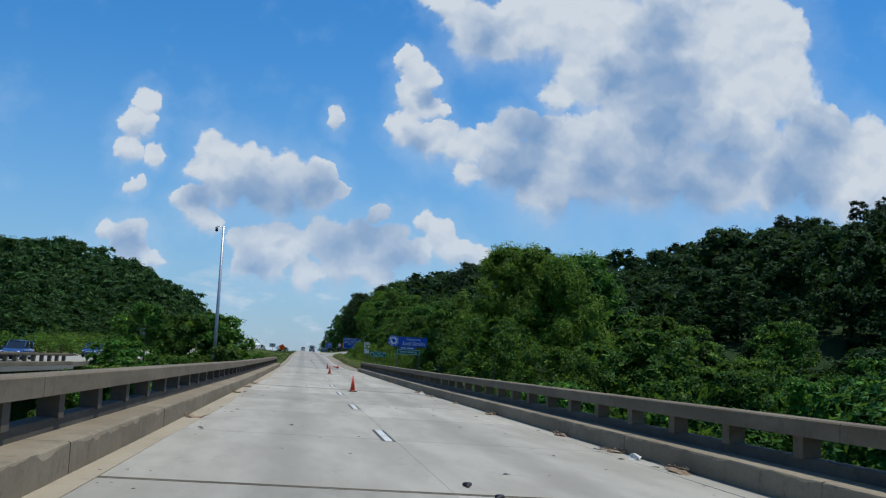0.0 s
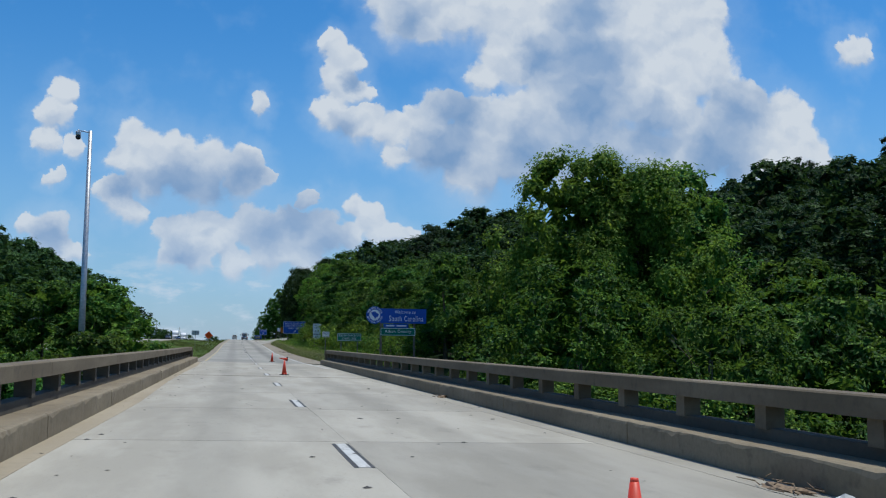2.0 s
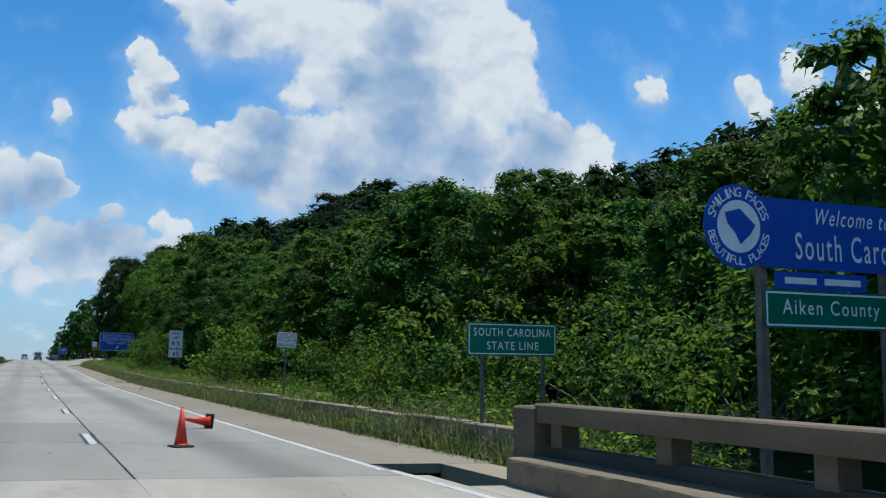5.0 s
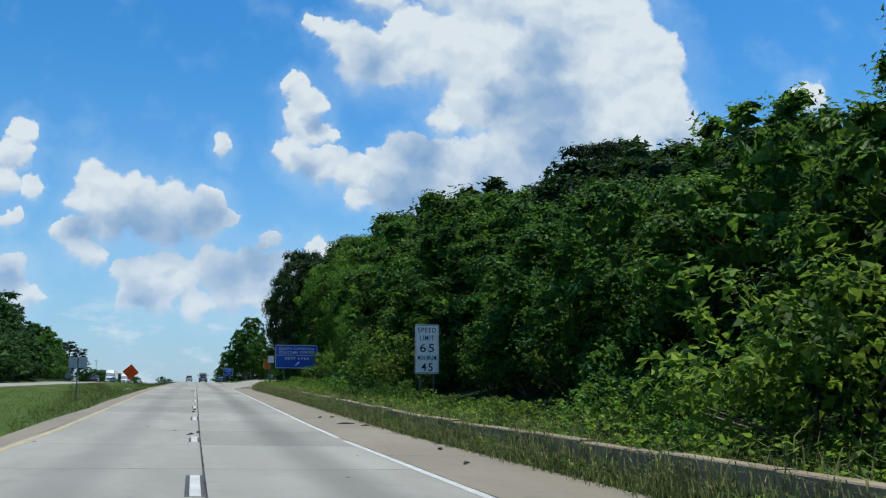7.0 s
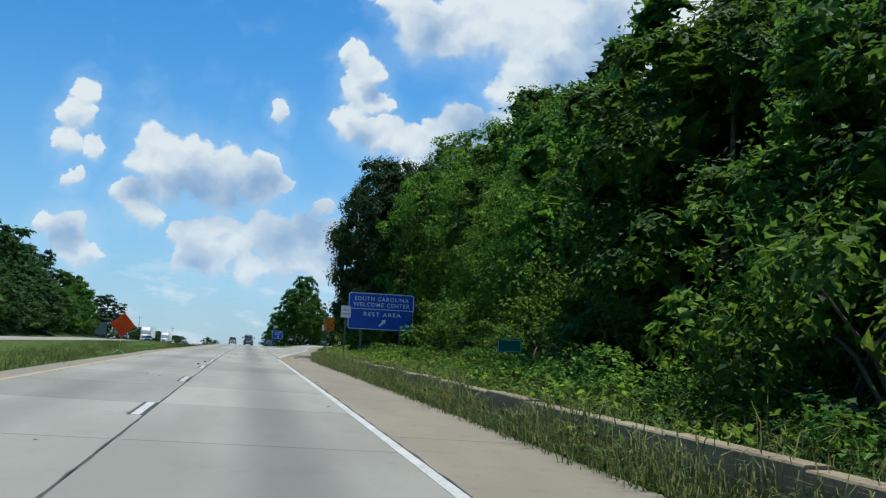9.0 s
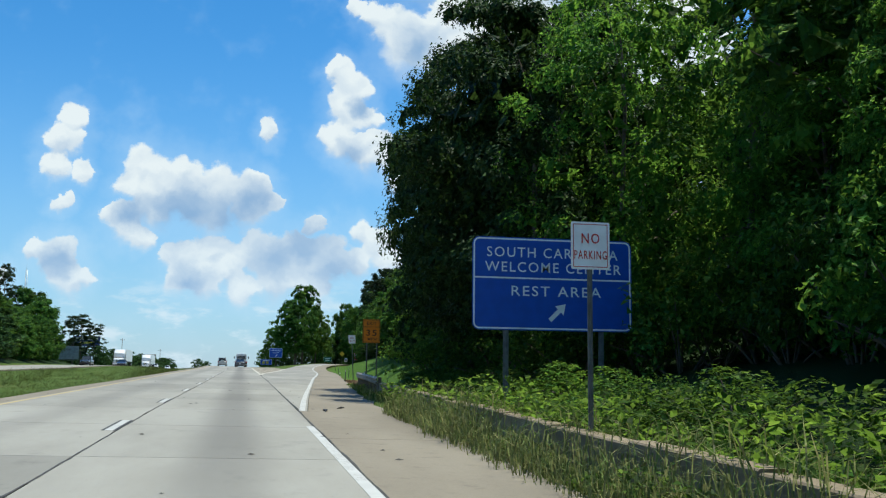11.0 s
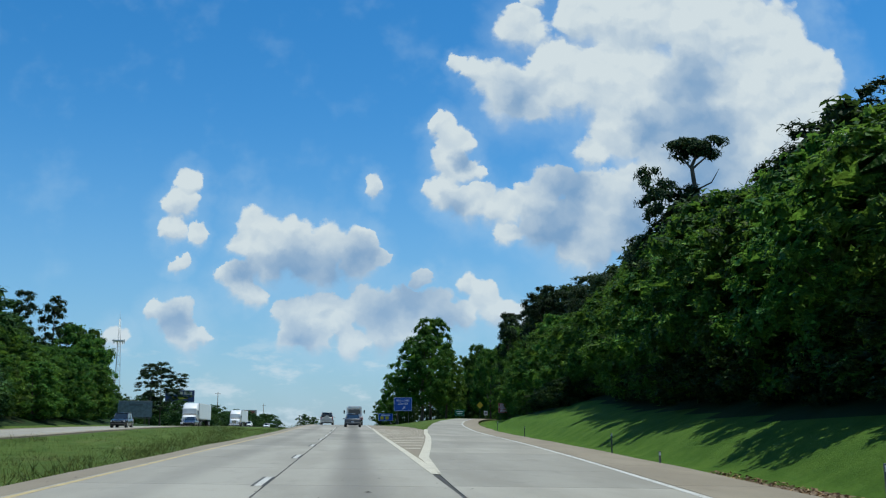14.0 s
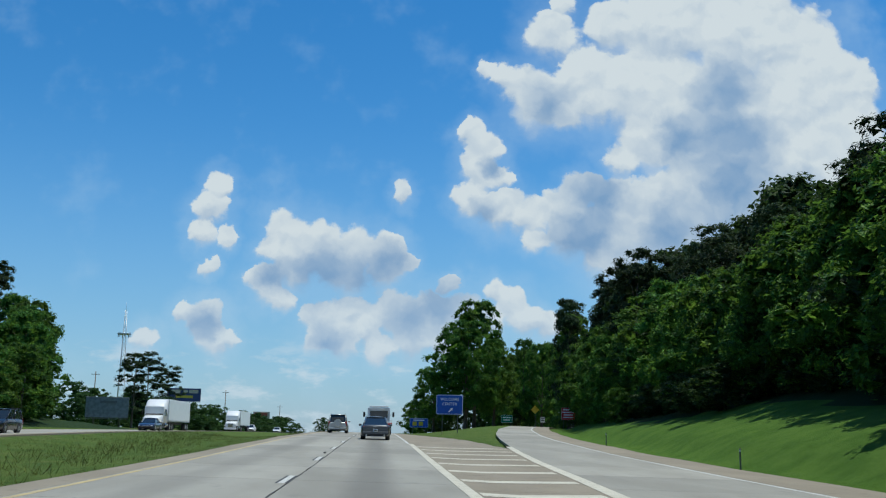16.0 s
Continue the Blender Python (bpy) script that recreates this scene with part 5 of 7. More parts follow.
# ---- grit and crumbs on the concrete ----
def road_grit():
    r = np.random.default_rng(23)
    n = 420
    y = np.concatenate([r.uniform(13, 124, 260), r.uniform(125, 330, 160)])
    x = np.where(r.random(n) < 0.35, np.where(r.random(n) < 0.5, r.uniform(-4.0, -3.3, n), r.uniform(3.6, 4.4, n)), r.uniform(-3.5, 3.6, n))
    verts, faces = [], []
    for i in range(n):
        s, a = 0.012 + 0.035 * r.random() ** 2, r.random() * 6.28
        z = float(surface(x[i], y[i])) + 0.006
        ring = [(x[i] + s * (0.7 + 0.6 * r.random()) * math.cos(a + k * 1.257) * 1.6, y[i] + s * math.sin(a + k * 1.257), z) for k in range(5)]
        o = len(verts)
        verts += ring + [(x[i], y[i], z + 0.4 * s)]
        faces += [(o + k, o + (k + 1) % 5, o + 5) for k in range(5)]
    tagged(new("road_grit", mesh_of("road_grit", verts, faces, JOINT)), "dark crumbs and grit scattered over the concrete road", "grit", kind="stuff")


road_grit()

# ---- vehicles ----
GLASS = plain("dark_car_glass", (0.012, 0.016, 0.018), 0.08, 0.0, 0.1, 2, coat=0.6)
CHROME = plain("chrome", (0.62, 0.63, 0.64), 0.15, 1.0, 0.05, 4)
TRIM = plain("black_plastic_trim", (0.018, 0.018, 0.02), 0.6, 0.0, 0.2, 6)
TAIL = plain("red_tail_lamp", (0.34, 0.012, 0.012), 0.2, 0.0, 0.1, 6, coat=0.5)
LAMP = plain("clear_head_lamp", (0.70, 0.72, 0.74), 0.15, 0.0, 0.06, 6, coat=0.6)
PLATE = plain("pale_number_plate", (0.66, 0.68, 0.70), 0.5, 0.0, 0.06, 8)
ALLOY = plain("alloy_rim", (0.38, 0.39, 0.40), 0.3, 0.9, 0.08, 6)
GREY_CAR = plain("slate_grey_car_paint", (0.062, 0.066, 0.074), 0.34, 0.35, 0.05, 1.5, coat=0.7)
SILVER_CAR = plain("silver_car_paint", (0.46, 0.46, 0.44), 0.34, 0.5, 0.05, 1.5, coat=0.7)
WHITE_CAR = plain("white_vehicle_paint", (0.74, 0.75, 0.75), 0.35, 0.0, 0.04, 1.5, coat=0.5)
NAVY_CAR = plain("dark_blue_car_paint", (0.02, 0.035, 0.08), 0.3, 0.35, 0.05, 1.5, coat=0.7)
BLACK_CAR = plain("black_car_paint", (0.016, 0.017, 0.02), 0.3, 0.3, 0.05, 1.5, coat=0.7)
BLUE_CAR = plain("mid_blue_car_paint", (0.03, 0.07, 0.20), 0.3, 0.35, 0.05, 1.5, coat=0.7)
RED_BED = plain("red_truck_paint", (0.42, 0.03, 0.025), 0.45, 0.0, 0.1, 2)


def loft(sections, n_cap=True):
    """Skin over cross-sections (each a list of points of the same length), closed at the ends."""
    verts, faces = [], []
    n = len(sections[0])
    for s in sections:
        verts += s
    for i in range(len(sections) - 1):
        o = i * n
        faces += [(o + j, o + (j + 1) % n, o + n + (j + 1) % n, o + n + j) for j in range(n)]
    faces += [tuple(range(n))[::-1], tuple(range((len(sections) - 1) * n, len(sections) * n))]
    bm = bmesh.new()
    vs = [bm.verts.new(v) for v in verts]
    for f in faces:
        bm.faces.new([vs[k] for k in f])
    bmesh.ops.recalc_face_normals(bm, faces=bm.faces[:])
    for f in bm.faces:
        f.smooth = len(f.verts) == 4
    return bm


def ring_section(y, half, low, high, top_half, n_round=3):
    """A rounded car cross-section at y: widest low, drawn in towards the top."""
    pts = [(-half * 0.93, low), (-half, low + 0.12), (-half, low + (high - low) * 0.62), (-half * 0.985, high - 0.07), (-top_half, high),
           (top_half, high), (half * 0.985, high - 0.07), (half, low + (high - low) * 0.62), (half, low + 0.12), (half * 0.93, low)]
    return [(x, y, z) for x, z in pts]


def wheel(parent, x, y, r, w, name="wheel"):
    side = 1 if x > 0 else -1
    bm = rod((x - side * w, y, r), (x, y, r), r, None, 24)
    bmesh.ops.bevel(bm, geom=[e for e in bm.edges if len(e.link_faces) == 2 and any(len(f.verts) > 4 for f in e.link_faces)], offset=0.03, segments=2, affect="EDGES")
    ob = part(name, bm, RUBBER, parent, "black tyre")
    part("rim", rod((x - side * 0.03, y, r), (x + side * 0.006, y, r), r * 0.62, r * 0.56, 18), ALLOY, ob)
    return ob


def car(name, label, x, y, turn, paint_, length=4.9, width=1.86, height=1.48, kind="sedan", group="vehicles", z=None):
    """A passenger car. It points along +y; y is at its middle."""
    gz = (float(surface(x, y)) if x > -10 else float(climb(y)) - 0.08) if z is None else z
    ob = thing(name, label, "car", group, m=pose(x, y, gz, 0, 0, turn))
    L, W, H = length, width / 2, height
    belt_z = 0.59 * H if kind == "sedan" else 0.58 * H
    a, b = -L / 2, L / 2
    boot = 0.635 * H if kind == "sedan" else belt_z + 0.02
    secs = [ring_section(a, W * 0.86, 0.34, boot - 0.12, W * 0.66), ring_section(a + 0.10, W * 0.95, 0.26, boot - 0.03, W * 0.74), ring_section(a + 0.45, W, 0.22, boot, W * 0.80),
            ring_section(a + 1.2, W, 0.20, belt_z + 0.03, W * 0.84), ring_section(b - 1.5, W, 0.20, belt_z, W * 0.84), ring_section(b - 0.6, W * 0.98, 0.22, belt_z - 0.07, W * 0.78),
            ring_section(b - 0.12, W * 0.90, 0.26, belt_z - 0.22, W * 0.70), ring_section(b, W * 0.80, 0.32, belt_z - 0.32, W * 0.62)]
    part("body", loft(secs), paint_, ob)
    if kind == "sedan":
        r0, r1, r2, r3 = a + 0.55, a + 1.65, b - 2.35, b - 1.35
    else:
        r0, r1, r2, r3 = a + 0.10, a + 0.42, b - 2.25, b - 1.35
    roof_w = W * 0.66 if kind == "sedan" else W * 0.76
    glass_w = W * 0.86
    lo = belt_z - 0.02
    bm = bmesh.new()
    base = [bm.verts.new(v) for v in ((-glass_w, r0, lo), (glass_w, r0, lo), (glass_w, r3, lo), (-glass_w, r3, lo))]
    top = [bm.verts.new(v) for v in ((-roof_w, r1, H - 0.05), (roof_w, r1, H - 0.05), (roof_w, r2, H - 0.05), (-roof_w, r2, H - 0.05))]
    for i in range(4):
        bm.faces.new((base[i], base[(i + 1) % 4], top[(i + 1) % 4], top[i]))
    bm.faces.new(top)
    bmesh.ops.recalc_face_normals(bm, faces=bm.faces[:])
    bmesh.ops.bevel(bm, geom=bm.edges[:], offset=0.04, segments=2, affect="EDGES")
    part("window", bm, GLASS, ob, "dark tinted windows")
    # roof skin and pillars
    roof = loft([[(-roof_w * 0.9, yy, H - 0.07 + 0.0), (roof_w * 0.9, yy, H - 0.07), (roof_w * 1.03, yy, H - 0.03 + dz), (0.0, yy, H + 0.02 + dz), (-roof_w * 1.03, yy, H - 0.03 + dz)]
                 for yy, dz in ((r1 - 0.10, -0.05), (r1 + 0.15, 0.0), ((r1 + r2) / 2, 0.012), (r2 - 0.15, 0.0), (r2 + 0.08, -0.05))])
    part("roof", roof, paint_, ob)
    for s in (-1, 1):
        for (ya, za, xa), (yb, zb, xb), wd in (((r0 + 0.02, lo, glass_w), (r1, H - 0.05, roof_w), 0.07), ((r3 - 0.02, lo, glass_w), (r2, H - 0.05, roof_w), 0.045),
                                               (((r0 + r3) / 2, lo, glass_w), ((r1 + r2) / 2, H - 0.05, roof_w), 0.04)):
            part("pillar", rod((s * xa, ya, za), (s * xb, yb, zb), wd, wd * 0.8, 8), paint_, ob)
        part("mirror", box(0.20, 0.10, 0.14, (s * (W + 0.10), r3 - 0.25, lo + 0.02), 0.03), paint_, ob)
        tl = (0.34, 0.07, 0.17) if kind == "sedan" else (0.16, 0.07, 0.42)
        tx = W * 0.86 - tl[0] / 2 if kind == "sedan" else W * 0.86
        part("tail_lamp", box(*tl, (s * tx, a + 0.05, boot - 0.30 if kind == "sedan" else boot - 0.40), 0.02), TAIL, ob, "red tail lamp")
        part("head_lamp", box(0.38, 0.12, 0.16, (s * (W * 0.66), b - 0.10, belt_z - 0.42), 0.03), LAMP, ob, "clear head lamp")
        for wy in (a + 0.98, b - 0.95):
            part("wheel_arch", rod((s * (W - 0.26), wy, 0.34), (s * (W + 0.004), wy, 0.34), 0.39, None, 22), TRIM, ob)
            wheel(ob, s * (W + 0.012), wy, 0.335, 0.22)
    part("bumper", box(width * 0.92, 0.14, 0.22, (0, a + 0.03, 0.30), 0.05), paint_, ob)
    part("valance", box(width * 0.80, 0.16, 0.16, (0, a + 0.06, 0.19), 0.03), TRIM, ob)
    part("front_bumper", box(width * 0.86, 0.14, 0.20, (0, b - 0.02, 0.30), 0.05), TRIM, ob)
    part("grille", box(width * 0.45, 0.04, 0.13, (0, b - 0.01, belt_z - 0.42), 0.02), CHROME, ob)
    pl = part("number_plate", box(0.31, 0.012, 0.155, (0, a - 0.055 if kind == "sedan" else a - 0.03, boot - 0.44 if kind == "sedan" else 0.52), 0.004), PLATE, ob, "pale number plate")
    part("plate_bar", box(0.20, 0.004, 0.05, (0, a - 0.063 if kind == "sedan" else a - 0.038, boot - 0.39 if kind == "sedan" else 0.57)), TRIM, pl)
    if kind == "sedan":
        part("boot_trim", box(0.30, 0.02, 0.035, (0, a - 0.01, boot - 0.17), 0.008), CHROME, ob, "bright badge strip")
        part("boot_lid_seam", box(width * 0.62, 0.01, 0.012, (0, a + 0.01, boot - 0.34)), TRIM, ob)
        for s in (-1, 1):
            part("exhaust", rod((s * 0.58, a - 0.05, 0.27), (s * 0.58, a + 0.12, 0.27), 0.045, None, 12), CHROME, ob)
    if kind == "suv":
        part("rear_glass", box(width * 0.62, 0.02, 0.40, (0, a + 0.14, belt_z + 0.06), 0.008), GLASS, ob)
        spare = part("spare_wheel_cover", merge(rod((0, a - 0.20, 0.92), (0, a - 0.02, 0.92), 0.36, 0.37, 24)), paint_, ob, "round spare wheel cover")
        for s in (-1, 1):
            part("roof_rail", rod((s * roof_w * 0.92, r1, H + 0.05), (s * roof_w * 0.92, r2, H + 0.05), 0.022), TRIM, ob)
    return ob


def semi(label, x, y, group="vehicles"):
    """A white articulated lorry that comes towards the camera: cab at the -y end."""
    gz = float(climb(y)) - 0.08
    ob = thing("semi_truck", label, "truck", group, m=pose(x, y, gz))
    W = 1.25
    part("trailer_box", box(2.55, 14.2, 2.75, (0, 10.2, 1.2), 0.03), WHITE_CAR, ob, "white trailer box")
    for s in (-1, 1):
        part("trailer_rail", box(0.06, 14.2, 0.16, (s * 1.27, 10.2, 1.14)), STEEL, ob)
    for yy in (14.6, 15.9):
        for s in (-1, 1):
            wheel(ob, s * W, yy, 0.5, 0.55)
    part("chassis", box(1.0, 15.5, 0.25, (0, 8.5, 0.85)), TRIM, ob)
    # tractor: sleeper, cab, bonnet
    cabp = [[(-1.2, yy, lo), (1.2, yy, lo), (1.2, yy, hi - 0.15), (1.0, yy, hi), (-1.0, yy, hi), (-1.2, yy, hi - 0.15)] for yy, lo, hi in ((2.9, 0.95, 3.95), (1.6, 0.95, 3.85), (0.75, 0.95, 3.15), (0.45, 0.95, 2.95))]
    part("cab", loft(cabp), WHITE_CAR, ob, "tall white sleeper cab")
    hood = [[(-w, yy, 0.75), (w, yy, 0.75), (w, yy, hi - 0.12), (w * 0.8, yy, hi), (-w * 0.8, yy, hi), (-w, yy, hi - 0.12)] for yy, w, hi in ((0.5, 1.12, 1.95), (-0.6, 1.02, 1.80), (-1.35, 0.92, 1.60), (-1.5, 0.84, 1.45))]
    part("bonnet", loft(hood), WHITE_CAR, ob)
    ws_ = loft([[(-1.05, 0.40, 1.95), (1.05, 0.40, 1.95), (0.98, 0.70, 2.75), (-0.98, 0.70, 2.75)], [(-1.05, 0.50, 1.95), (1.05, 0.50, 1.95), (0.98, 0.80, 2.75), (-0.98, 0.80, 2.75)]])
    part("windscreen", ws_, GLASS, ob, "dark windscreen")
    part("grille", box(0.95, 0.06, 0.75, (0, -1.52, 0.72), 0.03), CHROME, ob, "chrome grille")
    part("bumper", box(2.35, 0.22, 0.36, (0, -1.55, 0.32), 0.06), WHITE_CAR, ob)
    for s in (-1, 1):
        part("head_lamp", box(0.34, 0.12, 0.24, (s * 0.82, -1.42, 1.02), 0.04), LAMP, ob)
        part("mirror", box(0.08, 0.16, 0.75, (s * 1.48, 0.42, 1.85), 0.02), TRIM, ob)
        part("side_window", box(0.02, 0.9, 0.6, (s * 1.21, 1.25, 2.05), 0.008), GLASS, ob)
        wheel(ob, s * 1.2, -0.45, 0.5, 0.32)
        part("mudguard", box(0.36, 1.3, 0.12, (s * 1.03, -0.45, 1.02), 0.05), WHITE_CAR, ob)
        for yy in (4.2, 5.5):
            wheel(ob, s * W, yy, 0.5, 0.55)
        part("fuel_tank", rod((s * 0.95, 1.3, 0.68), (s * 0.95, 2.8, 0.68), 0.32, None, 16), CHROME, ob)
    return ob


def tow_truck(x, y):
    """A white and red flatbed recovery lorry, seen from behind; its tail is at -y."""
    gz = float(surface(x, y))
    ob = thing("tow_truck", "white flatbed tow truck with red tail and light bar", "truck", "vehicles", m=pose(x, y, gz, 0, 0, 0))
    part("chassis", box(0.9, 7.6, 0.25, (0, 3.8, 0.62)), TRIM, ob)
    part("bed", box(2.5, 5.9, 0.16, (0, 2.9, 1.02), 0.03), STEEL, ob, "bare steel flatbed deck")
    part("tail_board", box(2.5, 0.10, 0.26, (0, -0.05, 0.80), 0.02), RED_BED, ob, "red tail board")
    part("bumper", box(2.3, 0.12, 0.16, (0, -0.06, 0.42), 0.02), STEEL, ob)
    for s in (-1, 1):
        part("bed_rail", box(0.08, 5.8, 0.18, (s * 1.2, 2.9, 1.18), 0.02), WHITE_CAR, ob)
        part("tail_lamp", box(0.26, 0.04, 0.12, (s * 0.95, -0.12, 0.82), 0.01), TAIL, ob)
        part("tool_box", box(0.3, 1.6, 0.45, (s * 1.05, 2.2, 0.55), 0.03), WHITE_CAR, ob)
        for yy in (1.7,):
            wheel(ob, s * 1.2, yy, 0.46, 0.55)
        wheel(ob, s * 1.15, 7.3, 0.46, 0.3)
        part("mirror", box(0.20, 0.10, 0.50, (s * 1.48, 7.4, 1.75), 0.03), TRIM, ob)
        part("mirror_arm", rod((s * 1.1, 7.4, 1.9), (s * 1.42, 7.4, 2.0), 0.02), TRIM, ob)
        part("rack_post", box(0.14, 0.14, 1.45, (s * 1.05, 5.95, 1.1), 0.03), WHITE_CAR, ob)
    part("rack_beam", box(2.25, 0.14, 0.16, (0, 5.95, 2.50), 0.03), WHITE_CAR, ob)
    part("light_bar", box(1.9, 0.3, 0.14, (0, 6.0, 2.68), 0.04), LAMP, ob, "clear light bar")
    cabp = [[(-1.12, yy, 0.9), (1.12, yy, 0.9), (1.12, yy, 1.75), (0.98, yy, hi), (-0.98, yy, hi), (-1.12, yy, 1.75)] for yy, hi in ((6.3, 2.55), (6.5, 2.65), (7.6, 2.62), (8.3, 1.8))]
    part("cab", loft(cabp), WHITE_CAR, ob, "white truck cab")
    part("rear_window", box(1.75, 0.02, 0.72, (0, 6.28, 1.62), 0.008), GLASS, ob, "dark rear window")
    bonnet = [[(-w, yy, 0.7), (w, yy, 0.7), (w, yy, hi), (-w, yy, hi)] for yy, w, hi in ((8.2, 1.0, 1.7), (9.2, 0.9, 1.55), (9.4, 0.85, 1.4))]
    part("bonnet", loft(bonnet), WHITE_CAR, ob)
    part("winch", merge(rod((-0.35, 5.3, 1.35), (0.35, 5.3, 1.35), 0.2, None, 14), box(0.9, 0.3, 0.3, (0, 5.3, 1.18), 0.03)), TRIM, ob)
    part("boom", merge(rod((0, 0.3, 1.2), (0, 2.6, 1.42), 0.10, 0.08, 8), rod((0, 2.6, 1.42), (0, 4.6, 1.3), 0.08, None, 8)), TRIM, ob, "folded lifting arm")
    return ob


car("sedan", "slate grey four-door sedan on the concrete carriageway", 1.95, 415.5 + 2.4, 0, GREY_CAR)
car("suv", "silver off-road car with a round spare wheel on its tail", -1.72, 446 + 2.1, 0, SILVER_CAR, 4.3, 1.84, 1.74, "suv")
tow_truck(2.15, 445)
semi("white articulated lorry coming along the far carriageway", -26.0, 478)
semi("white articulated lorry coming along the far carriageway", -26.0, 545)
car("suv", "dark off-road car on the oncoming carriageway", -25.5, 426, 180, BLACK_CAR, 4.6, 1.9, 1.75, "suv")
car("sedan", "dark blue car beside the lorry on the oncoming carriageway", -22.9 - 1.2, 468, 180, NAVY_CAR, 4.6, 1.82, 1.45)
car("sedan", "white car on the oncoming carriageway", -25.0, 566, 180, WHITE_CAR)
car("sedan", "white car far along the oncoming carriageway", -25.0, 622, 180, WHITE_CAR)
car("suv", "blue car on the oncoming bridge", -27.0, 105, 180, BLUE_CAR, 4.6, 1.9, 1.72, "suv", z=0.24)
car("suv", "blue car on the oncoming carriageway past the bridge", -28.0, 142, 180, BLUE_CAR, 4.6, 1.9, 1.75, "suv")

# ---- trees, bushes and grass ----
rng = np.random.default_rng(5)


def leaf_cloud(centres, radii, counts, size, narrow=0.6, up=0.6, flat=0.85, seed=0, kite=False, inner=14, out=None, tufts=6, spray=0.7):
    """Leaves on the tufts of clumps, over broad shaded sprays inside each; returns verts and triangles.

    out turns a clump's leaves away from the stem."""
    r = np.random.default_rng(seed)
    m = len(centres)
    bias = np.tile([0, 0, 0.5], (m, 1)) if out is None else out * 0.75 + [0, 0, 0.45]

    def unit(v):
        return v / np.maximum(np.linalg.norm(v, axis=-1, keepdims=True), 1e-6)

    heads = unit(unit(r.normal(size=(m, tufts, 3))) + bias[:, None])
    which = np.repeat(np.arange(m), counts)
    n = len(which)
    head = heads[which, r.integers(0, tufts, n)]
    way = unit(head + 0.36 * r.normal(size=(n, 3)))
    near = np.clip((way * head).sum(1), 0, 1)
    far = 0.66 + 0.34 * near ** 3 + 0.10 * r.normal(size=n)
    far = np.where(r.random(n) < 0.05, far + 0.22 * r.random(n), far)
    p = centres[which] + way * (far * radii[which])[:, None] * [1, 1, flat]
    face = unit(way * 0.9 + r.normal(size=(n, 3)) * 0.42 + [0, 0, up])
    s = size * (0.6 + 0.8 * r.random(n))[:, None]

    def leaves(p, face, s, kite):
        k = len(p)
        along = unit(np.cross(face, r.normal(size=(k, 3))))
        across = np.cross(face, along)
        droop = face * s * 0.18
        if kite:
            v = np.stack([p - along * s * 0.5 - droop, p + across * s * narrow * 0.5, p + along * s * 0.5 - droop, p - across * s * narrow * 0.5], 1)
            o = 4 * np.arange(k)[:, None]
            return v.reshape(-1, 3), np.concatenate([o + [0, 1, 2], o + [0, 2, 3]])
        v = np.stack([p - along * s * 0.55 - droop, p + across * s * narrow * 0.6 + along * s * 0.1, p + along * s * 0.45 - across * s * narrow * 0.5], 1)
        return v.reshape(-1, 3), 3 * np.arange(k)[:, None] + [0, 1, 2]

    v, f = leaves(p, face, s, kite)
    if inner:
        which = np.repeat(np.arange(m), inner)
        k = len(which)
        way = unit(unit(r.normal(size=(k, 3))) + bias[which])
        p = centres[which] + way * ((0.48 + 0.12 * r.random(k)) * radii[which])[:, None] * [1, 1, flat]
        face = unit(way + 0.3 * r.normal(size=(k, 3)))
        narrow = 0.95
        v2, f2 = leaves(p, face, (np.minimum(0.75 * radii[which], spray) * (0.8 + 0.5 * r.random(k)))[:, None], False)
        v, f = np.concatenate([v, v2]), np.concatenate([f, f2 + len(v)])
    return v, f


def fast_mesh(name, verts, faces, mat):
    me = bpy.data.meshes.new(name)
    me.vertices.add(len(verts))
    me.vertices.foreach_set("co", np.asarray(verts, np.float32).ravel())
    me.loops.add(faces.size)
    me.loops.foreach_set("vertex_index", faces.ravel().astype(np.int32))
    me.polygons.add(len(faces))
    me.polygons.foreach_set("loop_start", np.arange(0, faces.size, 3, dtype=np.int32))
    me.update(calc_edges=True)
    me.materials.append(mat)
    return me


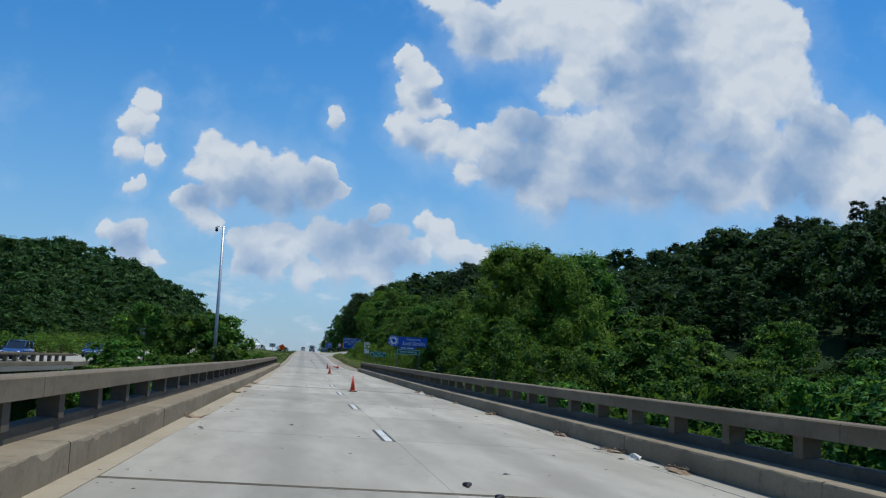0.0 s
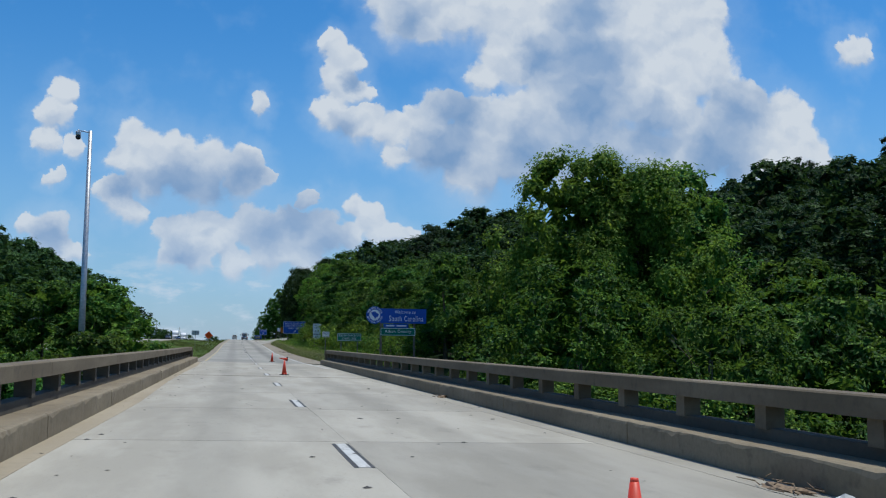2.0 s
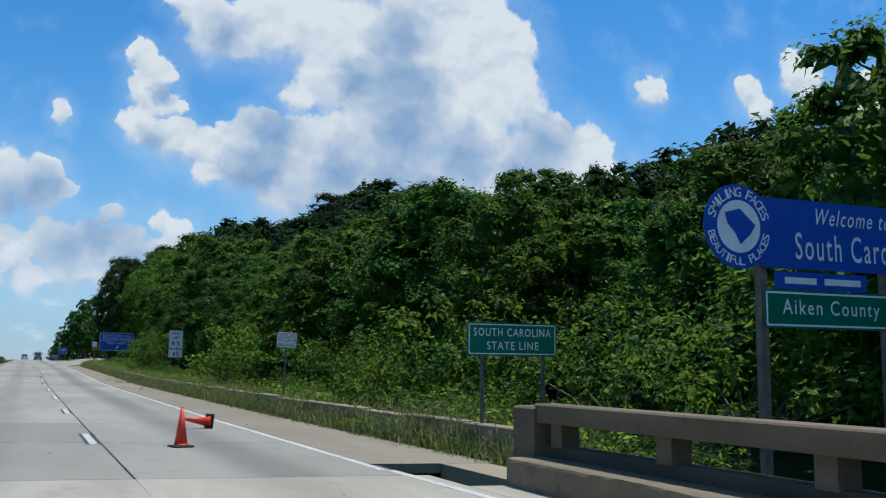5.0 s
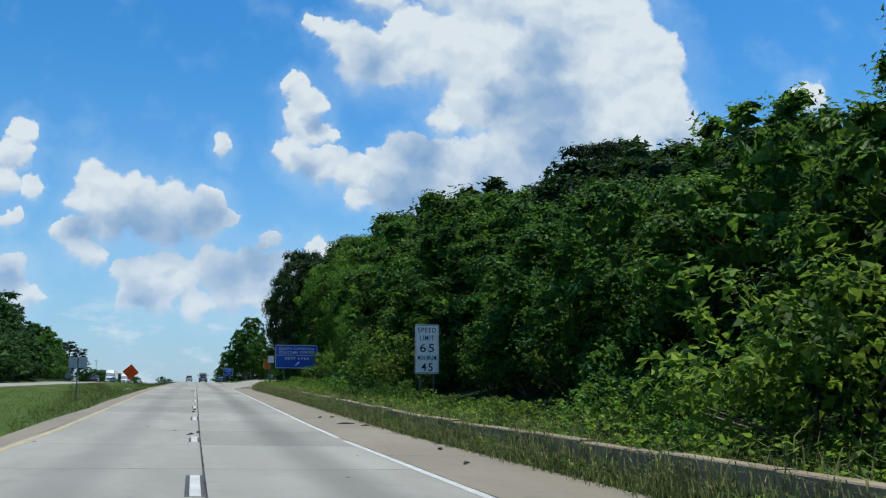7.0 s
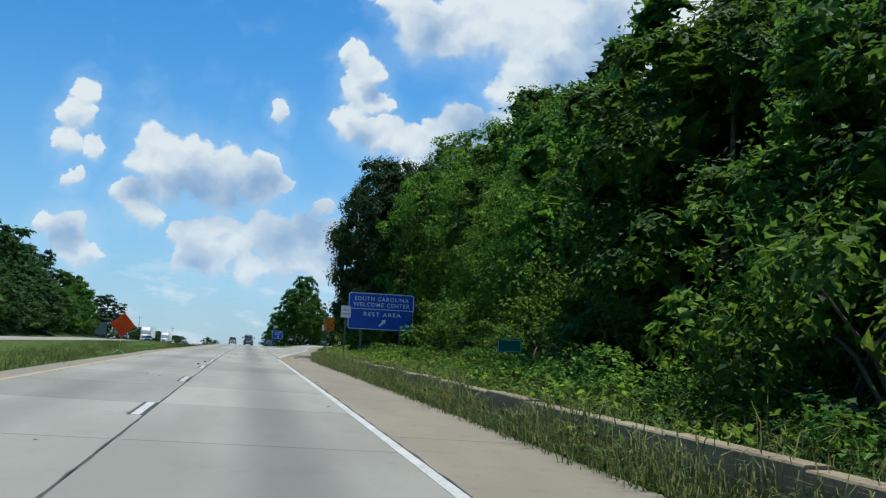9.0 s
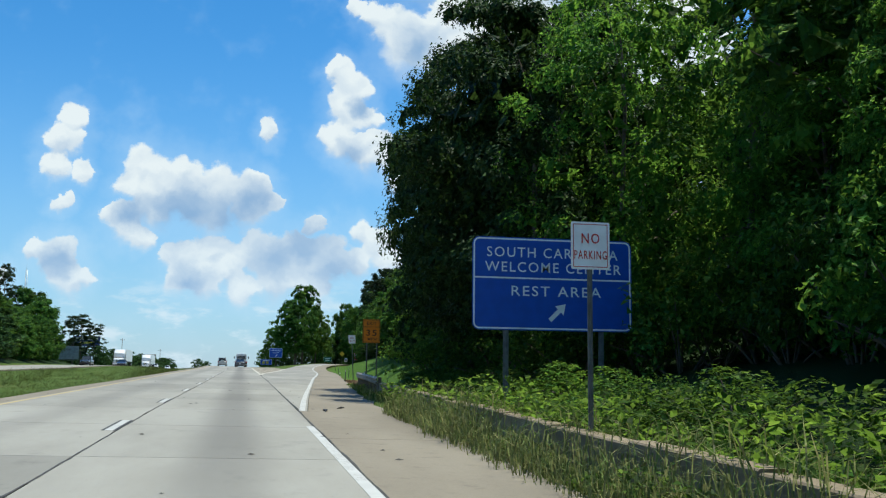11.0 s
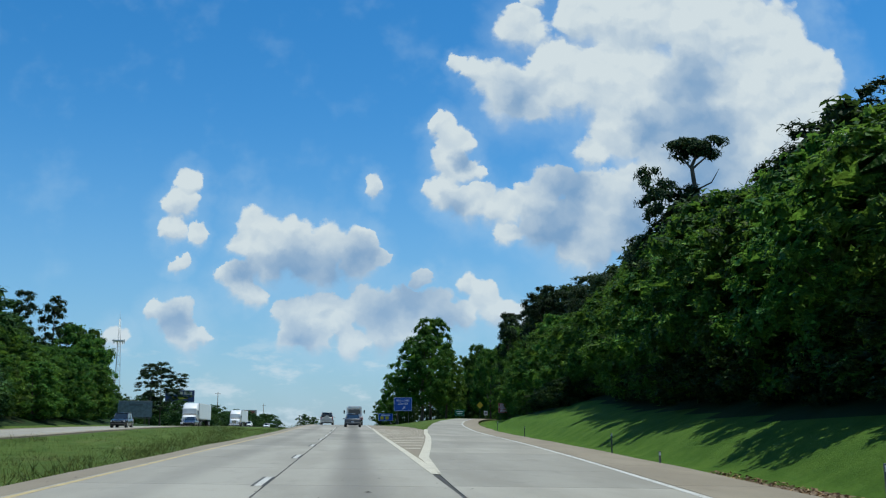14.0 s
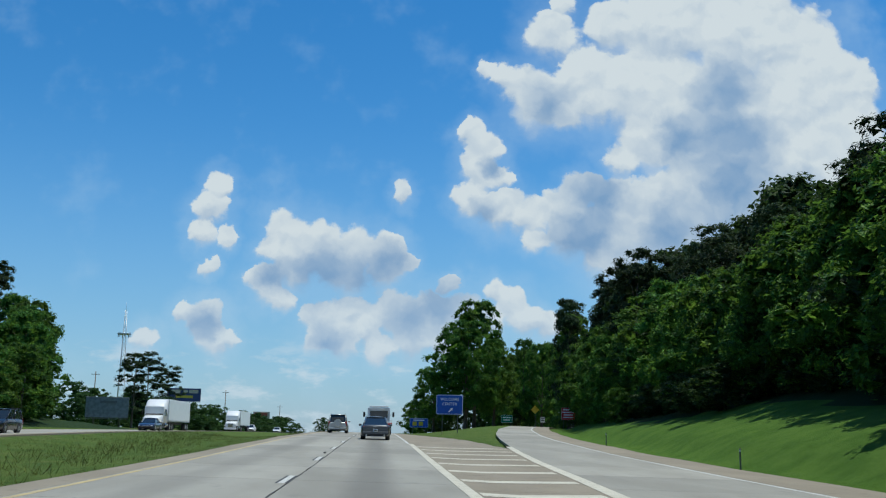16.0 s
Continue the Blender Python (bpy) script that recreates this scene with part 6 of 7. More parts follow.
def broadleaf_crown(seed, height, base, radius, clumps, leaves, size, kite=False, inner=20, flat=0.82, lumps=0.25, spray=0.7, heart=3):
    """A round, lobed crown: clumps of leaves over the skin of an uneven egg."""
    r = np.random.default_rng(seed)
    k = np.arange(clumps)
    f = np.clip((k + r.random(clumps)) / clumps, 0.02, 0.985)
    a = k * 2.39996 + 0.5 * r.normal(size=clumps) + seed
    radii = radius * (lumps + 0.12 * r.random(clumps)) * (1.1 - 0.3 * f)
    girth = np.sin(np.pi * np.clip(0.20 + 0.76 * f, 0, 1)) ** 0.62
    lobe = 1 + 0.13 * np.sin(2 * a + 1.7 * seed + 3 * f) + 0.10 * np.sin(3 * a + seed - 7 * f) + 0.11 * r.normal(size=clumps)
    reach = np.maximum(radius * girth * lobe - 0.6 * radii, 0.05 * radius)
    z = base + (height - base) * (f + 0.03 * r.normal(size=clumps) + 0.05 * np.sin(2 * a + seed) * f)
    z = np.clip(z, 0.5 * base + 0.3, height - 0.7 * radii)
    centres = np.stack([np.cos(a) * reach, np.sin(a) * reach, z], 1)
    out = np.stack([np.cos(a), np.sin(a), 1.2 * (f - 0.45)], 1)
    counts = np.maximum(6, leaves * radii**2 / (radii**2).sum()).astype(int)
    v, q = leaf_cloud(centres, radii, counts, size, seed=seed + 1, flat=flat, kite=kite, inner=inner, out=out, spray=spray)
    # the shaded leaves about the limbs, so that no light falls through the middle
    k = heart * clumps
    pick = r.integers(0, clumps, k)
    mid_z = 0.5 * (base + height)
    p = centres[pick] * [0.62, 0.62, 0.80] + [0, 0, 0.20 * mid_z] + r.normal(size=(k, 3)) * 0.06 * radius
    wide = r.normal(size=(k, 2, 3)) * [1, 1, 0.8]
    wide *= (min(1.9 * spray, 0.30 * radius) / np.linalg.norm(wide, axis=2))[:, :, None]
    v2 = np.stack([p, p + wide[:, 0], p + wide[:, 1]], 1).reshape(-1, 3)
    return centres, radii, (np.concatenate([v, v2]), np.concatenate([q, np.arange(3 * k).reshape(-1, 3) + len(v)]))


def trunk_mesh(name, seed, height, girth, centres, limbs=7, lean=0.03):
    r = random.Random(seed)
    pts, rad = [], []
    for i in range(6):
        f = i / 5
        pts.append((lean * height * f + r.uniform(-1, 1) * 0.012 * height * f, r.uniform(-1, 1) * 0.015 * height * f, height * 0.86 * f - 0.3))
        rad.append(girth * (1 - 0.82 * f) * (1.35 if i == 0 else 1))
    verts, faces = tube(pts, rad, 8)
    picks = r.sample(range(len(centres)), min(limbs, len(centres)))
    for k in picks:
        c = Vector(centres[k])
        z0 = min(max(0.25 * height, c.z - 0.25 * height), 0.7 * height)
        f = z0 / (0.86 * height)
        a = Vector((lean * height * f, 0, z0))
        m = a.lerp(c, 0.5) + Vector((0, 0, 0.04 * height))
        g = girth * (1 - 0.8 * f) * 0.5
        v, fc = tube([a, m, c], [g, g * 0.6, g * 0.18], 5)
        o = len(verts)
        verts += v
        faces += [tuple(i + o for i in q) for q in fc]
    return mesh_of(name, verts, faces, BARK, True)


def make_broadleaf(seed, height, base, radius, clumps, leaves, size, mat, label, girth=0.22, limbs=7, kite=False, inner=20, flat=0.82, lumps=0.25, spray=0.7, heart=3):
    tree = thing("broadleaf_tree", label, "tree")
    centres, radii, (v, f) = broadleaf_crown(seed, height, base, radius, clumps, leaves, size, kite, inner, flat, lumps, spray, heart)
    part("crown", fast_mesh("crown", v, f, mat), mat, tree)
    part("trunk", trunk_mesh("trunk", seed, height, girth, centres, limbs), BARK, tree)
    return tree


def make_shrub(seed, height, radius, clumps, leaves, size, mat, label, narrow=0.7):
    bush = thing("shrub", label, "shrub")
    r = np.random.default_rng(seed)
    a = r.random(clumps) * 2 * np.pi
    d = radius * np.sqrt(r.random(clumps))
    top = height * (0.25 + 0.75 * r.random(clumps)) * (1 - 0.45 * (d / radius) ** 2)
    centres = np.stack([np.cos(a) * d, np.sin(a) * d, top * 0.82], 1)
    radii = radius * (0.16 + 0.16 * r.random(clumps))
    counts = np.maximum(4, leaves * radii**2 / (radii**2).sum()).astype(int)
    v, f = leaf_cloud(centres, radii, counts, size, narrow, 0.5, 1.0, seed + 3, False, 0)
    part("foliage", fast_mesh("foliage", v, f, mat), mat, bush)
    verts, faces = [], []
    for k in range(min(7, clumps)):
        c = Vector(centres[k])
        tv, tf = tube([(0.1 * c.x, 0.1 * c.y, -0.2), (0.5 * c.x, 0.5 * c.y, 0.55 * c.z), c], [0.045, 0.03, 0.012], 5)
        o = len(verts)
        verts += tv
        faces += [tuple(i + o for i in q) for q in tf]
    part("stem", mesh_of("stem", verts, faces, BARK, True), BARK, bush)
    return bush


def make_pine(seed, height, base, radius, clumps, leaves, size, label, girth=0.2):
    tree = thing("pine_tree", label, "tree")
    r = np.random.default_rng(seed)
    f = r.random(clumps) ** 0.8
    z = base + (height - base) * f
    reach = radius * (1 - 0.62 * f) * (0.35 + 0.65 * r.random(clumps))
    a = r.random(clumps) * 2 * np.pi
    centres = np.stack([np.cos(a) * reach, np.sin(a) * reach, z], 1)
    radii = radius * (0.18 + 0.14 * r.random(clumps))
    counts = np.maximum(4, leaves * radii**2 / (radii**2).sum()).astype(int)
    v, q = leaf_cloud(centres, radii, counts, size, 0.24, 0.6, 0.62, seed + 1, False, 9, np.stack([np.cos(a), np.sin(a), 0.2 + 0 * a], 1), 5)
    part("crown", fast_mesh("crown", v, q, NEEDLE), NEEDLE, tree)
    part("trunk", trunk_mesh("trunk", seed, height * 1.08, girth, centres, 9, 0.01), BARK, tree)
    return tree


def put(proto, spots, group):
    """Copies of a plant at places (x, y, height scale, width scale, turn); the first spot takes the built one."""
    if group:
        proto["group"] = group
    poses = [pose(x, y, float(land(x, y)), 0, 0, turn) @ Matrix.Diagonal((w, w, h, 1)) for x, y, h, w, turn in spots]
    for m in poses[1:]:
        copy_thing(proto, m)
    proto.matrix_basis = poses[0]


def deal(protos, spots, group):
    """Deals the spots out to several built plants in turn."""
    shares = [[] for _ in protos]
    for i, s in enumerate(spots):
        shares[int(rng.integers(len(protos)))].append(s)
    for p, some in zip(protos, shares):
        p["group"] = group
        if some:
            put(p, some, group)
        else:
            for o in (*p.children_recursive, p):
                bpy.data.objects.remove(o)


def jitter(a):
    return float(rng.uniform(-a, a))


def tall(y):
    """How high the woods stand along the road, in metres."""
    return float(np.interp(y, [110, 128, 142, 157, 168, 177, 195, 210, 225, 240, 260, 300, 306, 332, 344, 356, 380, 404, 430, 450, 470, 490, 510, 560],
                           [9.5, 9.4, 8.0, 10.8, 10.4, 8.4, 8.6, 11.0, 13.4, 15.6, 17.5, 19.0, 12.6, 10.8, 12.6, 13.4, 14.2, 14.8, 15.6, 19.0, 21.5, 23.0, 24.0, 24.0]))


def belt(y0, y1, step, offset, side_x, h0, h1, unit, squeeze=1.0, spread=1.5, share=None):
    """Spots along a line beside the road."""
    out, y = [], y0
    while y < y1:
        yy = y + jitter(step * 0.35)
        x = side_x(yy) + offset + jitter(spread)
        h = rng.uniform(h0, h1) / unit * (share(yy) if share else 1)
        out.append((x, yy, h, h * squeeze * rng.uniform(0.9, 1.15), rng.uniform(0, 360)))
        y += step
    return out


def woods(name, label, spots, seeds, size=0.5, leaves=1900, mat=None):
    """Far woods that nobody could count: one mesh of many crowns with their trunks."""
    shapes = []
    for sd in seeds:
        centres, radii, (v, f) = broadleaf_crown(sd, 15, 0.6, 5.2, 46, leaves, size, inner=10, lumps=0.27, spray=1.2)
        tv, tf = tube([(0, 0, -1), (0.1, 0, 5), (0, 0.1, 11)], [0.3, 0.22, 0.08], 5)
        tri = np.array([(q[0], q[1], q[2]) for q in tf] + [(q[0], q[2], q[3]) for q in tf])
        shapes.append((np.concatenate([v, np.array([tuple(p) for p in tv])]), np.concatenate([f, tri + len(v)])))
    vs, fs, o = [], [], 0
    for i, (x, y, h, w, turn) in enumerate(spots):
        v, f = shapes[i % len(shapes)]
        c, s = math.cos(radians(turn)), math.sin(radians(turn))
        p = np.stack([(v[:, 0] * c - v[:, 1] * s) * w + x, (v[:, 0] * s + v[:, 1] * c) * w + y, v[:, 2] * h + float(land(x, y))], 1)
        vs.append(p)
        fs.append(f + o)
        o += len(v)
    ob = new(name, fast_mesh(name, np.concatenate(vs), np.concatenate(fs), mat))
    return tagged(ob, label, "woods", kind="stuff")


foot = lambda y: float(np.interp(y, FOOT_Y, FOOT_X))
lawn_edge = lambda y: foot(y) + float(np.interp(y, EDGE_Y, EDGE_D))
left_foot = lambda y: -37.0

MID = [make_broadleaf(11 + i, 14, 0.7, 4.4, 72, 5000, 0.235, LEAF, "leafy green broadleaf tree in dense roadside woods") for i in range(3)]
FULL = [make_broadleaf(21 + i, 14, 0.3, 4.4, 70, 2800, 0.36, LEAF, "full dark green broadleaf tree in the far woods", inner=14, spray=0.95) for i in range(2)]
MID.append(make_broadleaf(19, 14, 0.7, 4.4, 72, 5000, 0.235, LEAF_B, "light green broadleaf tree in dense roadside woods"))
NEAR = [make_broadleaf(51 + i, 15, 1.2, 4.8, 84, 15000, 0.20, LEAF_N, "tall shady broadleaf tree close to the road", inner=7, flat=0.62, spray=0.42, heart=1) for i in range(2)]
# trees by the road whose deep shade is painted into the leaf colour
DENSE = [make_broadleaf(61 + i, 15, 2.2, 4.8, 90, 16000, 0.20, LEAF_SHADE, "dense broadleaf tree close to the road, leaves coloured as in shade", inner=44, flat=0.75, spray=0.45) for i in range(2)]
BUSH = [make_shrub(71 + i, 3.2, 2.3, 30, 1750, 0.165, (LEAF, LEAF_B)[i], "green leafy shrub at the edge of the woods") for i in range(2)]
BUSH.append(make_shrub(73, 3.2, 2.3, 30, 1750, 0.165, LEAF_Y, "yellow-green leafy shrub at the edge of the woods"))
BESIDE = [make_broadleaf(95 + i, 12, 0.5, 4.2, 95, 8000, 0.19, LEAF_B, "sunlit leafy tree close beside the bridge", kite=True, inner=26, lumps=0.22, spray=0.36) for i in range(2)]
VALLEY = [make_broadleaf(91 + i, 12, 0.5, 4.2, 70, 3400, 0.27, LEAF_B, "sunlit leafy tree rising beside the bridge", inner=20) for i in range(2)]
BIG = make_broadleaf(131, 20, 1.5, 5.9, 150, 24000, 0.22, LEAF_Y, "great round-crowned tree at the foot of the bridge", 0.4, 9, inner=34, flat=0.9, lumps=0.25, spray=0.6, heart=8)
ISLAND = [make_broadleaf(141 + i, 24, 5.0, 6.6, 110, 9500, 0.40, LEAF, "tall round-crowned tree on the grass island", 0.4, 10, inner=14, lumps=0.19, spray=1.0) for i in range(2)]
PINE = [make_pine(111 + i, 21, 4, 4.2, 85, 3700, 0.50, "tall dark loblolly pine", 0.2) for i in range(2)]

mid, near, bush, valley, pine = [], [], [], [], []
# right side, woods along the road from the bridge to the lawn
bush += belt(127, 222, 3.0, 1.2, foot, 1.0, 2.0, 3.2, 1.2, 0.5)
bush += belt(128, 224, 3.2, 3.2, foot, 2.0, 4.6, 3.2, 0.95, 0.9)
bush += belt(222, 268, 2.4, 0.9, foot, 0.7, 1.1, 3.2, 2.0, 0.3) + belt(224, 268, 2.6, 2.8, foot, 0.9, 1.5, 3.2, 1.8, 0.5) + belt(226, 262, 2.8, 5.2, foot, 1.8, 4.0, 3.2, 1.1, 0.6)
bush += belt(264, 300, 2.6, 2.0, foot, 0.7, 1.3, 3.2, 1.5, 0.4) + belt(262, 304, 2.8, 4.2, foot, 2.0, 4.4, 3.2, 1.0, 0.6) + belt(240, 304, 3.2, 7.2, foot, 3.5, 6.0, 3.2, 0.8, 0.8)
bush += belt(130, 236, 3.6, 8.0, foot, 2.6, 4.6, 3.2, 0.95, 1.0)
mid += belt(128, 224, 5.2, 6.8, foot, 0.60, 0.92, 14, 1.30, 1.2, tall)
mid += belt(126, 228, 5.6, 11.5, foot, 0.76, 1.0, 14, 1.15, 1.8, tall) + belt(228, 262, 5.6, 13.5, foot, 0.76, 1.0, 14, 1.0, 1.2, tall)
near += belt(238, 259, 5.0, 9.2, foot, 9.0, 12.5, 15, 0.85, 0.7)
near += belt(266, 270, 5.0, 5.4, foot, 12.0, 15.5, 15, 0.74, 0.6)
dense = belt(271, 285, 4.2, 4.2, foot, 14.5, 17.5, 15, 0.76, 0.3) + belt(286, 300, 4.2, 6.2, foot, 14.5, 17.5, 15, 0.76, 0.3) + belt(281, 300, 6.0, 10.0, foot, 0.86, 1.0, 15, 0.8, 0.8, tall)
near += belt(258, 279, 7.0, 10.0, foot, 0.76, 0.92, 15, 0.8, 1.0, tall)
back = belt(140, 262, 6.4, 18.5, foot, 0.82, 1.06, 15, 1.15, 2.5, tall)
for d, st, a, b, y0, y1 in ((26, 8, 0.85, 1.05, 122, 310), (36, 9, 0.9, 1.1, 118, 300), (48, 10, 0.95, 1.2, 114, 290), (62, 11, 12, 16, 112, 285), (78, 12, 12, 16, 112, 280),
                            (96, 13, 12, 16, 120, 285), (114, 14, 13, 17, 130, 300)):
    back += belt(y0, y1, st, d, foot, a, b, 15, 1.15 if d > 60 else 1.3, 3.5, tall if d < 60 else None)
back += [(x + jitter(3), y + jitter(3), 0.9, 1.25, jitter(180)) for x in (57, 69, 82, 96) for y in (82, 94, 106)]
woods("hillside_woods", "dark green broadleaf woods over the hillside", back, (31, 32, 33, 34), 0.55, 1500, mat=LEAF_SHADE)
pine += [(44.5, 573, 1.38, 1.1, 40), (47, 580, 1.42, 1.2, 150), (42.5, 560, 1.25, 1.0, 260), (49.5, 590, 1.45, 1.2, 20)]
pine += [(35, 233, 0.80, 1.0, 20), (36, 240, 0.86, 1.0, 90), (30, 222, 0.70, 0.9, 200)]
pine += [(foot(y) + 108 + jitter(9), y, 0.85, 0.95, jitter(180)) for y in (180, 192, 205, 214, 226, 240, 252, 266)]
# right side, behind the lawn
mid += belt(306, 424, 4.8, 4.2, lawn_edge, 0.74, 0.92, 14, 1.2, 0.7, tall)
pine += [(27.8, 383.5, 0.93, 0.78, 60)] + belt(346, 420, 8, 16.0, foot, 1.0, 1.18, 21, 1.25, 1.0, tall)
pine += belt(425, 482, 6, 14.5, foot, 0.84, 0.97, 21, 1.1, 1.5, tall) + belt(484, 600, 7.5, 9.5, foot, 0.90, 1.05, 21, 1.0, 1.5, tall)
mid += belt(424, 482, 7, 11.5, foot, 0.55, 0.72, 14, 1.2, 0.8, tall) + belt(486, 600, 8, 6.0, foot, 0.5, 0.65, 14, 1.1, 1.0, tall)
edge = belt(312, 424, 6.2, 9.0, lawn_edge, 0.85, 1.02, 15, 1.2, 1.6, tall) + belt(425, 480, 8, 22, foot, 0.8, 1.0, 15, 1.0, 2.0, tall) + belt(486, 620, 8, 15, foot, 0.8, 1.0, 15, 0.9, 2.5, tall) + belt(330, 600, 11, 29, foot, 1.0, 1.2, 15, 1.0, 3, tall)
edge += belt(307, 424, 4.4, 2.4, lawn_edge, 2.4, 4.2, 15, 1.8, 0.5) + belt(426, 482, 6, 8.5, foot, 2.5, 4.0, 15, 2.0, 0.6)
edge += [(x, 612 + 9 * ((x * 7) % 5), 0.62 + 0.03 * (x % 4), 0.9, 31 * x) for x in range(14, 50, 4)]
woods("ramp_woods", "dark green woods behind the lawn beside the ramp", edge, (35, 36, 37), 0.55, 1500, mat=LEAF_SHADE)
# the valley beside the bridge
valley += [(x + jitter(2), y + jitter(2.5), rng.uniform(0.72, 0.92), rng.uniform(0.85, 1.1), jitter(180)) for y in range(40, 92, 13) for x in (14.0 + (y % 3), 24.5) if not (y > 76 and x < 17)]
valley += [(x + jitter(2), y + jitter(3), rng.uniform(0.85, 1.1), rng.uniform(0.95, 1.2), jitter(180)) for y in range(48, 120, 10) for x in (39, 51)]
valley += [(30, 101, 1.22, 1.3, 140), (28, 116, 1.45, 1.4, 300), (34, 110, 1.2, 1.3, 70)]
beside = [(12.5, 100, 0.76, 0.95, 0), (14.2, 107, 0.85, 0.95, 60), (12.5, 91, 0.74, 0.95, 200), (17, 104, 1.1, 1.1, 30), (12.5, 82, 0.72, 0.95, 90), (15, 99, 1.2, 1.15, 20), (19, 93, 1.0, 1.0, 300)]
valley += [(24, 97, 1.05, 1.1, 100)]
# the trees on the island between ramp and road
mid += [(31.5, 600, 1.1, 0.9, 200), (9.5, 550, 0.45, 0.6, 10), (45, 566, 1.75, 1.15, 80), (43, 600, 1.55, 1.2, 50), (42, 622, 1.75, 1.3, 150), (49, 660, 1.9, 1.4, 250), (45, 648, 1.6, 1.3, 20), (53, 645, 1.9, 1.3, 90), (58, 668, 2.0, 1.4, 10), (50, 690, 1.8, 1.4, 200)]
mid += [(29.4, 464, 0.29, 0.36, 10), (32.8, 461, 0.34, 0.40, 120)]
# median and left side
bush += [(x + jitter(1.5), y + jitter(2), rng.uniform(0.55, 0.95), rng.uniform(0.9, 1.2), jitter(180)) for y in range(124, 160, 6) for x in (-9.5, -13.5, -17.5)]
valley += [(x + jitter(1.2), y + jitter(2), rng.uniform(0.66, 0.78), rng.uniform(0.8, 1.0), jitter(180)) for y in range(86, 124, 8) for x in (-10, -14, -18)]
mid += [(-45.5, 485, 0.95, 1.0, 20), (-46.5, 491, 1.05, 1.0, 140), (-48.5, 497, 1.15, 1.0, 250), (-52, 500, 1.2, 1.1, 330)]
mid += belt(424, 480, 5.5, -4.5, left_foot, 6.5, 9.5, 14, 1.35, 1.0) + belt(430, 484, 7.5, -10, left_foot, 9, 11.5, 14, 1.2, 1.0)
bush += belt(105, 240, 6, 1.0, left_foot, 3.0, 4.6, 3.2, 1.3, 1.5)
low = lambda y: float(np.interp(y, [90, 150, 220, 320, 420, 450, 480, 510], [0.52, 0.75, 0.95, 1.3, 1.25, 1.0, 0.85, 0.80]))
slope = belt(96, 424, 6.5, -4.5, left_foot, 5.5, 9.5, 15, 1.7, 1.6, low) + belt(98, 430, 8.5, -11, left_foot, 10, 15, 15, 1.35, 2.5, low)
slope += belt(104, 515, 11.0, -19, left_foot, 13, 17, 15, 1.2, 3.0, low) + belt(108, 505, 17, -31, left_foot, 14, 17, 15, 1.15, 4.0, low)
slope += [(x, y, 0.45, 0.8, jitter(180)) for x, y in ((-60, 600), (-66, 640), (-52, 640), (-70, 700), (-48, 700), (-60, 760), (-46, 800), (-40, 870))]
slope += [(-41 + 0.045 * (y - 520) + jitter(2), y, rng.uniform(0.30, 0.46), rng.uniform(0.55, 0.75), jitter(180)) for y in range(552, 720, 9)]
slope += [(-58 + jitter(4), y, rng.uniform(0.4, 0.6), 0.8, jitter(180)) for y in range(520, 640, 10)]
slope += [(-17, 700, 0.42, 0.6, 30), (-14, 704, 0.36, 0.6, 120)]
woods("left_hillside_woods", "leafy green woods along the oncoming carriageway", slope, (41, 42, 43, 44), 0.60, 900, mat=LEAF_SHADE)
pine += [(-60, 513, 1.14, 1.0, 10), (-64.5, 509, 1.1, 1.0, 80), (-71, 505, 1.15, 1.1, 140), (-55, 505, 0.85, 1.0, 10), (-51, 570, 0.78, 1.2, 30), (-49.5, 577, 0.85, 1.2, 200), (-46, 582, 0.7, 1.1, 250), (-57, 320, 0.9, 1.0, 0)]

# keep the view of the signs free of foliage
SIGNS = [(10.0, 124.2, 2.2), (7.2, 129, 1.2), (6.8, 145, 0.8), (10.0, 196, 1.3), (10.3, 225.5, 0.6), (10.6, 261.6, 2.8), (6.8, 248.3, 0.6), (9.7, 294.2, 1.0)]


def clear(spots, unit, wide):
    out = []
    for s in spots:
        x, y, h, w, _ = s
        hit = any(abs(x - sx - 0.02 * (sy - y)) < half + 0.55 * w * wide and -16 < y - sy < 0.6 * w * wide and h * unit > 1.45 for sx, sy, half in SIGNS)
        if not hit:
            out.append(s)
    return out


mid, near, bush, valley = clear(mid, 14, 4.4), clear(near, 15, 4.6), clear(bush, 3.2, 2.3), clear(valley, 3.0, 2.5)
bush += [(12.4, 243, 0.85, 0.75, 0), (13.4, 247, 1.05, 0.8, 60), (14.4, 251, 1.3, 0.9, 120), (15.5, 255, 1.5, 1.0, 200), (13.0, 239, 0.9, 0.8, 250), (14.6, 244, 1.2, 0.9, 30), (16.2, 249, 1.5, 1.0, 90)]
bush += [(x, y, h, 0.85, 53 * y) for x, y, h in ((13.4, 181, 0.75), (13.2, 185.5, 0.9), (14.6, 188, 1.15), (13.3, 191, 0.8), (15.2, 193.5, 1.2), (13.4, 197, 0.85), (12.7, 201, 0.8), (14.6, 203, 1.1), (12.6, 206, 0.75), (14.2, 209, 1.0), (12.9, 213, 0.8), (14.8, 215, 1.1), (13.2, 219, 0.8))]
bush += [(15.6, 258, 0.95, 0.8, 80), (16.6, 257.5, 1.1, 0.9, 140), (15.6, 262, 1.2, 0.9, 220), (17.2, 261, 1.3, 1.0, 300), (14.2, 264, 1.0, 0.9, 20), (18.4, 259, 1.3, 1.0, 60), (11.5, 266, 0.9, 0.9, 40)]
deal(MID, [m for m in mid if m[1] < 300], "roadside trees")
deal(FULL, [m for m in mid if m[1] >= 300], "trees beyond the lawn")
deal(NEAR, near, "trees close to the road")
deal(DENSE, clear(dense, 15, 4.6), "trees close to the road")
deal(BUSH, bush, "roadside shrubs")
deal(VALLEY, valley, "trees beside the bridge")
